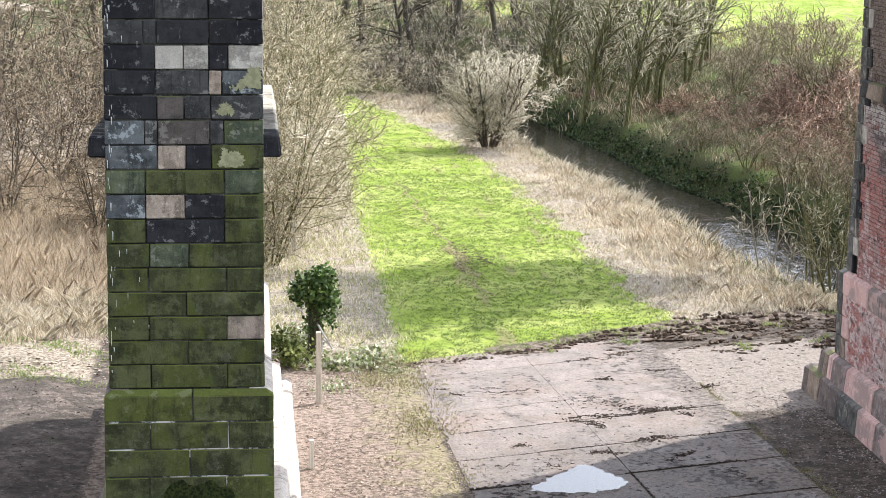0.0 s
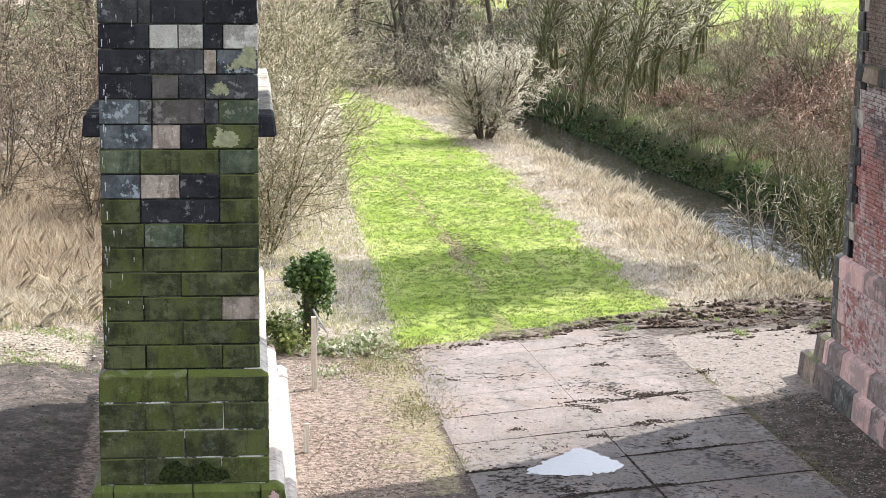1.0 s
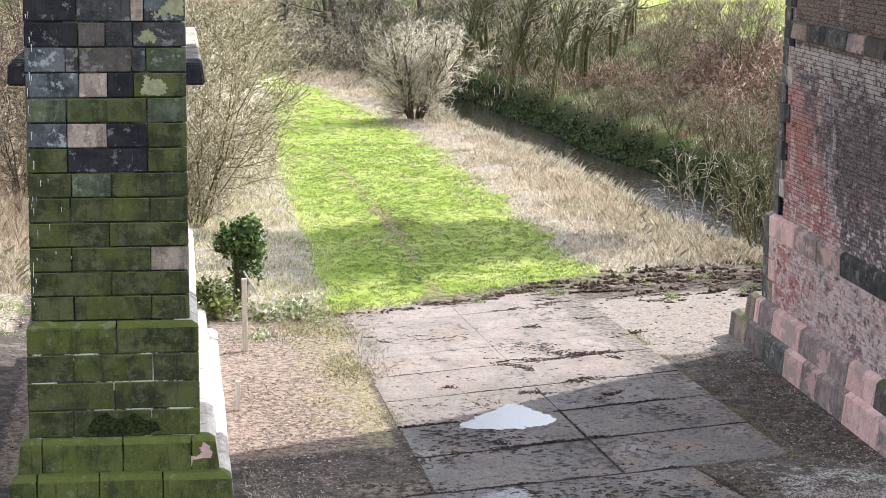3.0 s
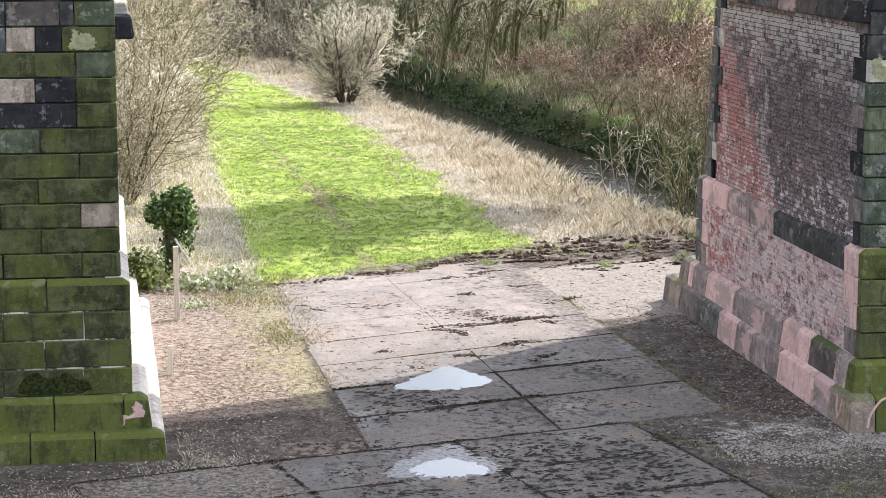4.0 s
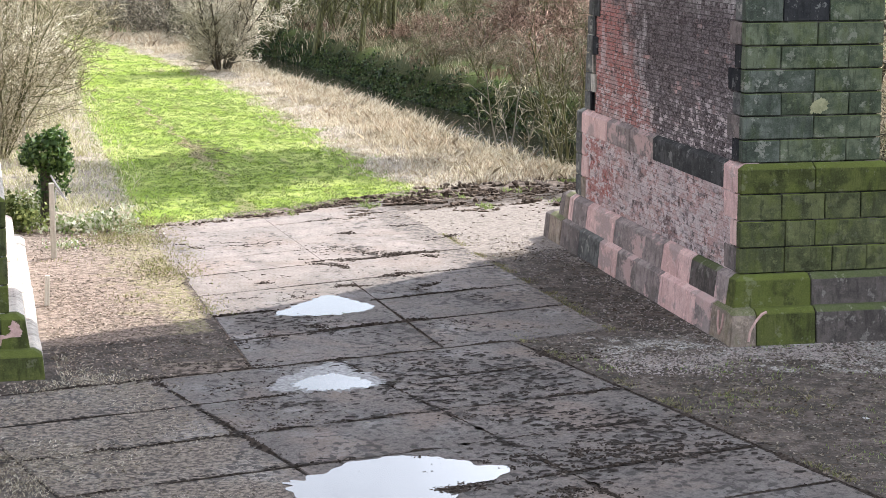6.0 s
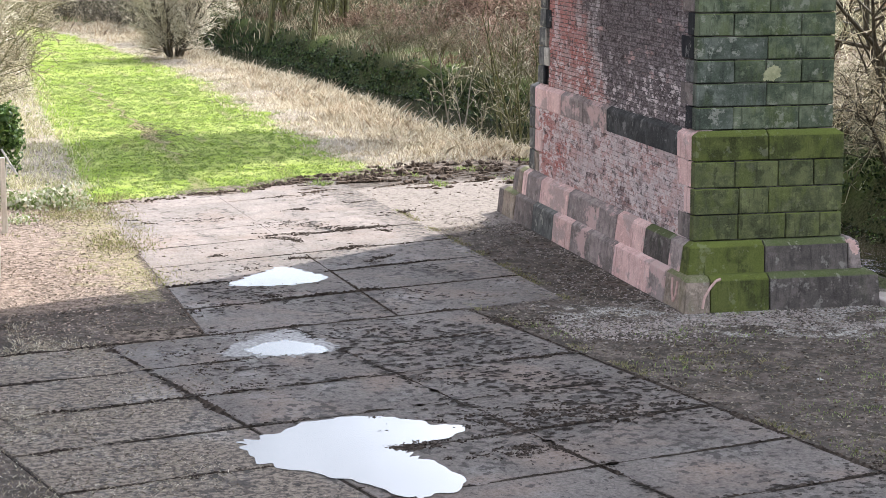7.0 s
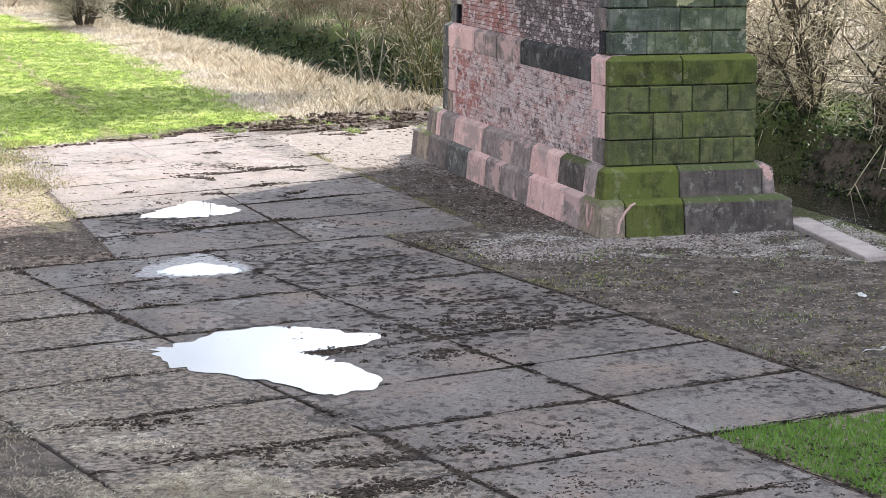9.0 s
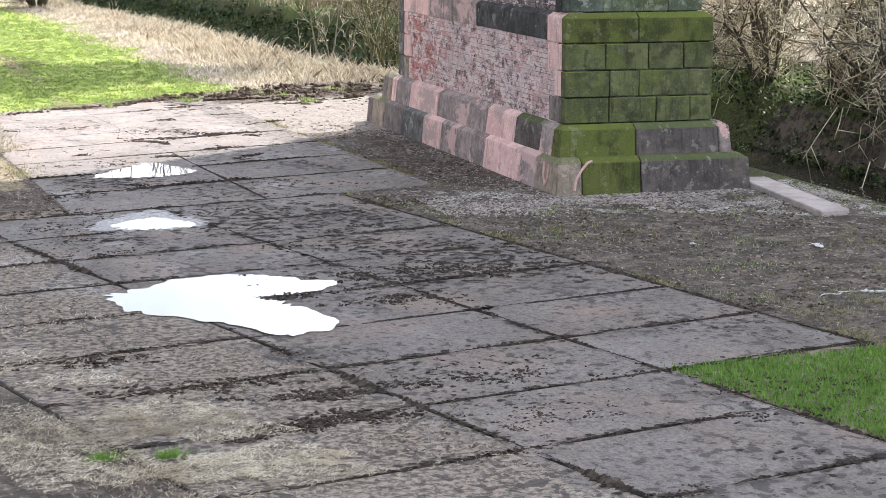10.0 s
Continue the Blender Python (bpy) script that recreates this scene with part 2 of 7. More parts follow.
    return t.done(c, 0.95, t.bump(t.math("ADD", fine, t.math("MULTIPLY", patch, 1.5)), 0.8, 0.03), 0.06)


BRICK, BRICK_WORN = brickwork("sooty_brickwork", 0.0), brickwork("worn_brickwork", 1.0)


def ground_material():
    """Soil, litter, turf and mud, laid out by the zones of the sheet."""
    t = Tree("ground_soil")
    n1, n2, n3, n4 = t.noise(0.35, 5), t.noise(2.2, 6), t.noise(14, 5, rough=0.7), t.noise(70, 3)
    edge = t.math("MULTIPLY", t.math("SUBTRACT", t.math("ADD", t.math("MULTIPLY", n2, 0.6), t.math("MULTIPLY", n3, 0.4)), 0.5), 1.1)
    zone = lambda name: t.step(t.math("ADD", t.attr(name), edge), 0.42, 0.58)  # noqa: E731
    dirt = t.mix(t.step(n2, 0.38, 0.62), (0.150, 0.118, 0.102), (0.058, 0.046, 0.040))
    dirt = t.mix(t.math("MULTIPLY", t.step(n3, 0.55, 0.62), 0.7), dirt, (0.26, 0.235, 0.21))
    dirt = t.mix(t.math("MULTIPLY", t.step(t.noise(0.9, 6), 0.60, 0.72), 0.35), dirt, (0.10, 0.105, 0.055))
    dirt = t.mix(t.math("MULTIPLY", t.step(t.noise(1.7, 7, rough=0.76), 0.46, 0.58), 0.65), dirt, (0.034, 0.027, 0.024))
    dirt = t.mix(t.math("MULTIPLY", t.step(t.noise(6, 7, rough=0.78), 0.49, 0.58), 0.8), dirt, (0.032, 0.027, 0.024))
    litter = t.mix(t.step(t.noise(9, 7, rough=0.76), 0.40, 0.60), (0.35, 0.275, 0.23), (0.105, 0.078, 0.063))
    sep = t.n.new("ShaderNodeSeparateXYZ")
    t.l.new(t.co, sep.inputs[0])
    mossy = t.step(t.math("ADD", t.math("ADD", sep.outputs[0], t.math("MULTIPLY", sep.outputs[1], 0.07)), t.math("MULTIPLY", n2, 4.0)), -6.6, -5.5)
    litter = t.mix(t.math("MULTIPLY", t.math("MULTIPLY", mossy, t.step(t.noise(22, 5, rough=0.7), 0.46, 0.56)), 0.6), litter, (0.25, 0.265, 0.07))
    turf = t.mix(t.step(t.noise(0.5, 5), 0.4, 0.62), (0.21, 0.28, 0.048), (0.31, 0.35, 0.105))
    # dark mottles paint the shading of grass tufts on the flat sheet
    turf = t.mix(t.math("MULTIPLY", t.step(t.noise(3.6, 7, rough=0.75), 0.50, 0.60), 0.85), turf, (0.10, 0.135, 0.026))
    turf = t.mix(t.math("MULTIPLY", t.step(t.noise(1.1, 6, t.stretch((1.4, 0.25, 1))), 0.58, 0.68), 0.75), turf, (0.22, 0.18, 0.11))
    straw = t.mix(t.step(n3, 0.4, 0.6), (0.44, 0.385, 0.31), (0.15, 0.12, 0.09))
    mud = t.mix(t.step(t.noise(5, 7, rough=0.75), 0.42, 0.58), (0.060, 0.048, 0.040), (0.23, 0.185, 0.155))
    # soil brightened in colour for the sunlit ground beyond the pier's shadow
    pale = t.mix(t.step(n3, 0.4, 0.62), (0.30, 0.258, 0.232), (0.19, 0.163, 0.147))
    pale = t.mix(t.math("MULTIPLY", t.step(t.noise(4, 7, rough=0.72), 0.54, 0.62), 0.75), pale, (0.085, 0.07, 0.06))
    gravel = t.mix(t.step(t.noise(26, 5, rough=0.7), 0.45, 0.56), (0.46, 0.435, 0.405), (0.10, 0.09, 0.082))
    bank = t.mix(t.step(n3, 0.4, 0.62), (0.075, 0.078, 0.035), (0.03, 0.036, 0.016))
    bank = t.mix(t.math("MULTIPLY", t.step(n1, 0.5, 0.62), 0.6), bank, (0.09, 0.12, 0.035))
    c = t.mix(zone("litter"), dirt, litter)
    c = t.mix(zone("pale"), c, pale)
    c = t.mix(zone("straw"), c, straw)
    c = t.mix(0.12, c, t.mix(n4, (0.0, 0.0, 0.0), (0.5, 0.46, 0.4)))
    c = t.mix(zone("bank"), c, bank)
    c = t.mix(zone("silt"), c, t.mix(t.step(t.noise(3, 7, rough=0.75), 0.42, 0.58), (0.105, 0.088, 0.070), (0.035, 0.032, 0.024)))
    c = t.mix(zone("turf"), c, turf)
    c = t.mix(t.math("MULTIPLY", zone("gravel"), t.step(t.noise(1.3, 7, rough=0.74), 0.47, 0.57)), c, gravel)
    c = t.mix(zone("mud"), c, mud)
    h = t.math("ADD", t.math("MULTIPLY", n3, 0.6), t.math("MULTIPLY", n4, 0.25))
    return t.done(c, 0.95, t.bump(h, 0.8, 0.06), 0.05)


GROUND = ground_material()


def slab_material():
    """Old concrete under a skin of mud: dusty where sunlit; in the shade darkened by colour, damp, smeared and with a
    dull sheen.
    """
    t = Tree("muddy_concrete")
    r = t.random()
    n1, n2, n4 = t.noise(0.22, 4), t.noise(2.4, 7, rough=0.68), t.noise(60, 3)
    turned = t.n.new("ShaderNodeMapping")
    t.l.new(t.co, turned.inputs["Vector"])
    turned.inputs["Rotation"].default_value[2] = radians(-15)
    turned.inputs["Scale"].default_value = (0.8, 0.62, 1.0)
    along = turned.outputs[0]
    sep = t.n.new("ShaderNodeSeparateXYZ")
    t.l.new(t.co, sep.inputs[0])
    # mask that roughly follows the arch's shade; mud and sheen thicken there too
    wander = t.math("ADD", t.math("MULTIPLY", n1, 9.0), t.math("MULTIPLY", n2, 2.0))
    shade_damp = t.math("SUBTRACT", 1.0, t.step(t.math("ADD", t.math("MULTIPLY_ADD", sep.outputs[0], -0.4), t.math("ADD", sep.outputs[1], wander)), 12.0, 15.5))
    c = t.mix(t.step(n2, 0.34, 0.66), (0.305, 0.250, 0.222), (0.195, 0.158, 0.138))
    # darker colour within the mask, painted on to deepen the shade under the arch
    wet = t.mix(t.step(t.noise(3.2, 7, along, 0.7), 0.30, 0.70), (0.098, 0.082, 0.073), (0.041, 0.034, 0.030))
    c = t.mix(t.math("MULTIPLY", shade_damp, 0.82), c, wet)
    c = t.mix(t.math("MULTIPLY", t.step(t.noise(0.75, 5), 0.46, 0.66), 0.6), c, (0.215, 0.142, 0.105))
    c = t.mix(t.math("MULTIPLY", t.step(t.noise(1.1, 7, along, 0.7), 0.45, 0.75), 0.5), c, (0.195, 0.174, 0.160))
    c = t.mix(t.math("MULTIPLY", t.math("POWER", r, 2.0), 0.35), c, (0.085, 0.075, 0.070))
    grit = t.noise(24, 6, along, 0.72)
    c = t.mix(0.28, c, t.mix(t.step(grit, 0.36, 0.64), (0.015, 0.013, 0.012), (0.36, 0.32, 0.30)))
    # trodden mud: broad smears with ragged edges, and scattered crumbs
    field = t.noise(0.8, 5, along, 0.6)
    lift = t.math("ADD", t.math("MULTIPLY", t.step(field, 0.40, 0.64), 0.072), t.math("MULTIPLY", shade_damp, 0.034))
    smear = t.step(t.math("ADD", t.noise(2.6, 8, along, 0.76), lift), 0.655, 0.70)
    crumbs = t.step(t.math("ADD", t.noise(6, 5, along, 0.64), lift), 0.650, 0.675)
    film = t.step(t.math("ADD", t.noise(1.3, 7, along, 0.7), lift), 0.45, 0.75)
    c = t.mix(t.math("MULTIPLY", film, 0.45), c, (0.075, 0.062, 0.055))
    # the lane beside the pier lies under a skin of soil
    side = t.math("SUBTRACT", t.math("SUBTRACT", -9.05, sep.outputs[0]), t.math("MULTIPLY", sep.outputs[1], 0.26))
    verge = t.math("MULTIPLY", t.step(t.math("ADD", t.math("ADD", sep.outputs[0], t.math("MULTIPLY", sep.outputs[1], 0.10)), t.math("MULTIPLY", n2, 2.2)), -0.9, -0.2), t.step(sep.outputs[1], 0.3, 1.6))
    c = t.mix(t.math("MULTIPLY", verge, 0.9), c, t.mix(t.step(t.noise(8, 7, rough=0.75), 0.42, 0.58), (0.050, 0.040, 0.034), (0.19, 0.155, 0.135)))
    soil = t.math("MULTIPLY", t.step(t.math("ADD", side, t.math("MULTIPLY", t.math("SUBTRACT", n2, 0.5), 2.4)), -0.1, 0.35), 0.96)
    c = t.mix(soil, c, t.mix(t.step(t.noise(12, 7, rough=0.76), 0.42, 0.58), (0.050, 0.038, 0.030), (0.24, 0.195, 0.155)))
    fleck = t.step(t.math("ADD", t.noise(12, 4, along, 0.60), lift), 0.650, 0.675)
    dark = t.math("MAXIMUM", t.math("MULTIPLY", smear, 0.8), t.math("MAXIMUM", crumbs, fleck))
    c = t.mix(t.math("MULTIPLY", dark, 0.84), c, (0.030, 0.025, 0.022))
    shine = t.math("MULTIPLY", t.math("MULTIPLY", shade_damp, t.step(t.noise(1.6, 6, along, 0.66), 0.44, 0.74)), t.math("SUBTRACT", 1.0, t.math("MULTIPLY", dark, 0.7)))
    h = t.math("ADD", t.math("MULTIPLY", dark, 0.9), t.math("ADD", t.math("MULTIPLY", n4, 0.25), t.math("MULTIPLY", grit, 0.3)))
    m = t.done(c, t.math("SUBTRACT", 0.95, t.math("MULTIPLY", shine, 0.42)), t.bump(h, 0.7, 0.025), 0.03)
    t.put(t.bsdf.inputs["Specular IOR Level"], t.math("MULTIPLY_ADD", shine, 0.17))
    return m


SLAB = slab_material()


def plain(name, a, b, scale=8.0, rough=0.85, bump=0.3, stretch=(1, 1, 1), spec=0.3):
    t = Tree(name)
    n = t.noise(scale, 5, t.stretch(stretch))
    f = t.noise(scale * 6, 3)
    c = t.mix(t.step(n, 0.36, 0.64), a, b)
    c = t.mix(0.2, c, t.mix(f, (0, 0, 0), tuple(min(1, 1.8 * x) for x in a)))
    return t.done(c, rough, t.bump(n, bump, 0.01), spec)


def tinted(name, colours, rough=0.8, spec=0.2, sheer=0.0, patches=0.0):
    """Blades, leaves and twigs: a tone of its own for each piece."""
    t = Tree(name)
    ramp = t.n.new("ShaderNodeValToRGB")
    ramp.color_ramp.interpolation = "LINEAR"
    while len(ramp.color_ramp.elements) < len(colours):
        ramp.color_ramp.elements.new(0.5)
    for k, col in enumerate(colours):
        ramp.color_ramp.elements[k].position = k / (len(colours) - 1)
        ramp.color_ramp.elements[k].color = (*col, 1)
    t.l.new(t.island(), ramp.inputs[0])
    tone = ramp.outputs[0]
    if patches:
        dull = t.math("MULTIPLY", t.step(t.math("ADD", t.math("MULTIPLY", t.noise(0.55, 4), 0.45), t.math("MULTIPLY", t.noise(4.0, 5, rough=0.7), 0.55)), 0.48, 0.60), patches)
        tone = t.mix(dull, tone, tuple(0.5 * x for x in colours[0]))
        tone = t.mix(t.math("MULTIPLY", t.step(t.noise(0.9, 5, t.stretch((1.5, 0.2, 1)), 0.6), 0.58, 0.68), patches), tone, (0.36, 0.29, 0.19))
    m = t.done(tone, rough, None, spec)
    if sheer:
        thin, both = t.n.new("ShaderNodeBsdfTranslucent"), t.n.new("ShaderNodeMixShader")
        t.l.new(tone, thin.inputs["Color"])
        both.inputs[0].default_value = sheer
        t.l.new(t.bsdf.outputs[0], both.inputs[1])
        t.l.new(thin.outputs[0], both.inputs[2])
        t.l.new(both.outputs[0], t.n["Material Output"].inputs["Surface"])
    return m


MUD = plain("wet_mud", (0.022, 0.018, 0.016), (0.05, 0.041, 0.035), 9, 0.9, 0.5, spec=0.08)
MUD_BROWN = plain("drying_mud", (0.028, 0.022, 0.019), (0.088, 0.070, 0.058), 14, 0.95, 0.6, spec=0.04)
SOIL = plain("churned_soil", (0.135, 0.102, 0.080), (0.030, 0.024, 0.020), 12, 0.95, 0.6, spec=0.05)
BRICK_BED = plain("sooty_mortar", (0.13, 0.11, 0.105), (0.035, 0.03, 0.03), 5, 0.95, 0.4)
CONCRETE = plain("pale_concrete", (0.40, 0.345, 0.325), (0.28, 0.24, 0.225), 3, spec=0.08)
WOOD = plain("weathered_timber", (0.62, 0.58, 0.50), (0.46, 0.41, 0.34), 5, stretch=(6, 6, 0.6))
BARK_DARK = plain("dark_bark", (0.055, 0.047, 0.036), (0.13, 0.115, 0.08), 6, stretch=(4, 4, 0.7))
BARK_GREEN = plain("algae_bark", (0.20, 0.20, 0.085), (0.040, 0.036, 0.026), 5, stretch=(4, 4, 0.7))
BARK_PALE = plain("pale_bark", (0.30, 0.27, 0.22), (0.20, 0.175, 0.14), 6, stretch=(4, 4, 0.7))
TWIG_TAN = tinted("tan_twigs", [(0.36, 0.32, 0.25), (0.58, 0.53, 0.42), (0.78, 0.72, 0.60)])
TWIG_OLIVE = tinted("olive_twigs", [(0.07, 0.062, 0.04), (0.28, 0.255, 0.175), (0.58, 0.54, 0.42)])
TWIG_PIER = tinted("buff_twigs", [(0.12, 0.10, 0.06), (0.46, 0.41, 0.28), (0.80, 0.73, 0.55)])
TWIG_HEDGE = tinted("yellowish_twigs", [(0.12, 0.10, 0.06), (0.32, 0.28, 0.18), (0.54, 0.48, 0.35)])
TWIG_DARK = tinted("dark_twigs", [(0.035, 0.03, 0.022), (0.17, 0.145, 0.105), (0.50, 0.45, 0.36)])
TWIG_RED = tinted("bramble_stems", [(0.07, 0.042, 0.030), (0.27, 0.171, 0.126), (0.53, 0.385, 0.30)])
STRAW = tinted("dry_grass", [(0.27, 0.215, 0.14), (0.60, 0.525, 0.40), (0.88, 0.82, 0.68), (0.46, 0.37, 0.255)], sheer=0.3, patches=0.6)
REED = tinted("dull_reeds", [(0.15, 0.115, 0.08), (0.43, 0.36, 0.27), (0.62, 0.55, 0.44), (0.28, 0.22, 0.16)], sheer=0.4)
TURF = tinted("green_grass", [(0.165, 0.245, 0.060), (0.238, 0.325, 0.092), (0.305, 0.390, 0.140), (0.45, 0.45, 0.26)], sheer=0.35, patches=0.4)
TUFT = tinted("meadow_tufts", [(0.11, 0.165, 0.024), (0.15, 0.21, 0.032), (0.20, 0.25, 0.05)], sheer=0.2)
LUSH = tinted("lush_grass", [(0.11, 0.21, 0.035), (0.15, 0.28, 0.05), (0.20, 0.33, 0.075)], sheer=0.3)
LICHEN = plain("pale_lichen", (0.34, 0.33, 0.20), (0.22, 0.22, 0.13), 14, 0.95, 0.5, spec=0.05)
LIME = plain("lime_marks", (0.66, 0.65, 0.61), (0.42, 0.42, 0.39), 16, 0.95, 0.4, spec=0.05)
BLACK_MOSS = plain("black_moss", (0.012, 0.016, 0.008), (0.045, 0.055, 0.016), 22, 0.95, 0.9, spec=0.05)
CEMENT = plain("pink_cement", (0.60, 0.40, 0.36), (0.46, 0.30, 0.265), 12, 0.95, 0.4, spec=0.05)
RAG = plain("white_plastic", (0.55, 0.55, 0.54), (0.30, 0.30, 0.29), 9, 0.5, 0.3)
IVY = tinted("ivy_leaves", [(0.010, 0.020, 0.007), (0.028, 0.050, 0.016), (0.11, 0.16, 0.05)], 0.6, 0.25, sheer=0.25)
VERGE_PALE = tinted("pale_verge_grass", [(0.30, 0.29, 0.13), (0.52, 0.49, 0.31), (0.78, 0.72, 0.56), (0.40, 0.40, 0.17)], sheer=0.35)
VERGE = tinted("verge_grass", [(0.13, 0.15, 0.045), (0.26, 0.27, 0.10), (0.36, 0.31, 0.19), (0.20, 0.155, 0.105)], sheer=0.3)
SLOPE = tinted("slope_grass", [(0.09, 0.075, 0.045), (0.28, 0.24, 0.16), (0.58, 0.52, 0.39)], sheer=0.25)
TWIG_WILLOW = tinted("willow_twigs", [(0.22, 0.19, 0.13), (0.52, 0.47, 0.36), (0.80, 0.75, 0.62)])
REED_BROWN = tinted("brown_reeds", [(0.16, 0.115, 0.078), (0.46, 0.365, 0.26), (0.76, 0.66, 0.51), (0.29, 0.215, 0.15)], sheer=0.4)
SOIL_BITS = tinted("soil_bits", [(0.08, 0.065, 0.05), (0.18, 0.15, 0.115), (0.32, 0.28, 0.22)])
TWIG_SCRUB = tinted("scrub_twigs", [(0.085, 0.066, 0.045), (0.20, 0.158, 0.11), (0.36, 0.295, 0.215)])
# lighter copy of the ivy for the stump, with the sunlight in its colours
IVY_BRIGHT = tinted("sunlit_ivy", [(0.02, 0.045, 0.012), (0.07, 0.135, 0.03), (0.20, 0.29, 0.075)], 0.45, 0.4, sheer=0.3)
BUSH_LEAF = tinted("bush_leaves", [(0.05, 0.07, 0.02), (0.17, 0.21, 0.06), (0.38, 0.40, 0.16)], sheer=0.3)
WEED = tinted("weed_leaves", [(0.13, 0.18, 0.06), (0.24, 0.29, 0.12), (0.58, 0.58, 0.48), (0.38, 0.33, 0.21)], sheer=0.35)
DEADLEAF = tinted("dead_leaves", [(0.16, 0.115, 0.09), (0.34, 0.26, 0.205), (0.54, 0.44, 0.36)])


def water_material(name, colour, ripple, scale):
    t = Tree(name)
    n = t.noise(scale, 4, t.stretch((1, 0.5, 1)), 0.55)
    m = t.done(colour, 0.05 if ripple > 0.1 else 0.02, t.bump(n, ripple, 0.075 if ripple > 0.1 else 0.02), 0.5)
    t.bsdf.inputs["IOR"].default_value = 1.33
    return m


PUDDLE = water_material("puddle_water", (0.06, 0.05, 0.042), 0.01, 5)
WET = plain("wet_film", (0.21, 0.195, 0.19), (0.05, 0.045, 0.042), 16, 0.55, 0.9, spec=0.4)
RIVER = water_material("river_water", (0.022, 0.019, 0.015), 0.45, 3.0)


# ------------------------------------------------------------ building helpers
def mesh_object(name, verts, faces, material, parent=None, label="", smooth=False):
    me = bpy.data.meshes.new(name)
    me.from_pydata(verts, [], faces)
    me.materials.append(material)
    if smooth:
        me.shade_smooth()
    ob = new(name, me)
    if parent:
        ob.parent = parent
    return tagged(ob, label)


def part(name, bm, material, parent=None, label="", smooth=False):
    me = bpy.data.meshes.new(name)
    bm.to_mesh(me)
    bm.free()
    me.materials.append(material)
    if smooth:
        me.shade_smooth()
    ob = new(name, me)
    if parent:
        ob.parent = parent
    return tagged(ob, label)


def thing(name, place, label, category, group="", kind=""):
    ob = new(name)
    ob.location = place
    ob.empty_display_size = 0.2
    return tagged(ob, label, category, group, kind)


def hexa(lo, hi, lo2=None, hi2=None):
    """Eight corners: the rectangle lo-hi at its foot, lo2-hi2 at its head."""
    (x0, y0, z0), (x1, y1, z1) = lo, hi
    (a0, b0), (a1, b1) = lo2 or (x0, y0), hi2 or (x1, y1)
    return [(x0, y0, z0), (x1, y0, z0), (x1, y1, z0), (x0, y1, z0), (a0, b0, z1), (a1, b0, z1), (a1, b1, z1), (a0, b1, z1)]


BOX = [(3, 2, 1, 0), (4, 5, 6, 7), (0, 1, 5, 4), (1, 2, 6, 5), (2, 3, 7, 6), (3, 0, 4, 7)]
CAPPED = [BOX[0], *BOX[2:], *[tuple(k + 4 for k in f) for f in BOX[1:]]]


def block(name, corners, material, parent, bevel=0.012, wear=0.006, label=""):
    """A stone with eased and slightly worn edges."""
    bm = bmesh.new()
    vs = [bm.verts.new(c) for c in corners]
    for f in BOX if len(vs) == 8 else CAPPED:
        bm.faces.new([vs[k] for k in f])
    if bevel:
        bmesh.ops.bevel(bm, geom=bm.edges[:], offset=bevel, segments=1, affect="EDGES", clamp_overlap=True)
    for v in bm.verts:
        v.co += Vector((random.uniform(-wear, wear), random.uniform(-wear, wear), random.uniform(-wear, wear) * 0.6))
    bm.normal_update()
    return part(name, bm, material, parent, label)


def tubes(name, segs, material, parent=None, sides=3, label="", twigs=()):
    """Tapered tubes from rows of x0 y0 z0 x1 y1 z1 r0 r1, all in one mesh; twigs run out to a point."""
    s = np.asarray([*segs, *twigs], float)
    pointed = len(twigs)
    a, b = s[:, 0:3], s[:, 3:6]
    d = b - a
    d /= np.maximum(np.linalg.norm(d, axis=1, keepdims=True), 1e-6)
    ref = np.where(np.abs(d[:, 2:3]) > 0.8, np.array([[1.0, 0, 0]]), np.array([[0, 0, 1.0]]))
    u = np.cross(d, ref)
    u /= np.linalg.norm(u, axis=1, keepdims=True)
    w = np.cross(d, u)
    rings = []
    for p, r in ((a, s[:, 6:7]), (b, s[:, 7:8])):
        for k in range(sides):
            ang = 2 * math.pi * k / sides
            rings.append(p + r * (math.cos(ang) * u + math.sin(ang) * w))
    v = np.stack(rings, 1).reshape(-1, 3)
    base = np.arange(len(s))[:, None] * 2 * sides
    f = np.concatenate([base + np.array([[k, (k + 1) % sides, sides + (k + 1) % sides, sides + k]]) for k in range(sides)], 0)
    whole = len(s) - pointed
    f = f.reshape(sides, len(s), 4)
    quads, points = f[:, :whole].reshape(-1, 4), f[:, whole:].reshape(-1, 4)[:, :3]
    if pointed:
        # each pointed twig keeps its first ring and one tip
        keep = np.ones(len(v), bool)
        first = (np.arange(whole, len(s)) * 2 * sides)[:, None]
        keep[(first + sides + 1 + np.arange(sides - 1)[None]).ravel()] = False
        tip = np.repeat(first[None] + sides, sides, 0).reshape(-1)
        points = np.stack([points[:, 0], points[:, 1], tip], 1)
        index = np.cumsum(keep) - 1
        v, quads, points = v[keep], index[quads], index[points]
    loops = np.concatenate([quads.ravel(), points.ravel()])
    starts = np.concatenate([np.arange(len(quads)) * 4, quads.size + np.arange(len(points)) * 3])
    me = bpy.data.meshes.new(name)
    me.vertices.add(len(v))
    me.vertices.foreach_set("co", v.ravel())
    me.loops.add(len(loops))
    me.loops.foreach_set("vertex_index", loops)
    me.polygons.add(len(starts))
    me.polygons.foreach_set("loop_start", starts)
    me.update(calc_edges=True)
    me.shade_smooth()
    me.materials.append(material)
    ob = new(name, me)
    if parent:
        ob.parent = parent
    return tagged(ob, label)


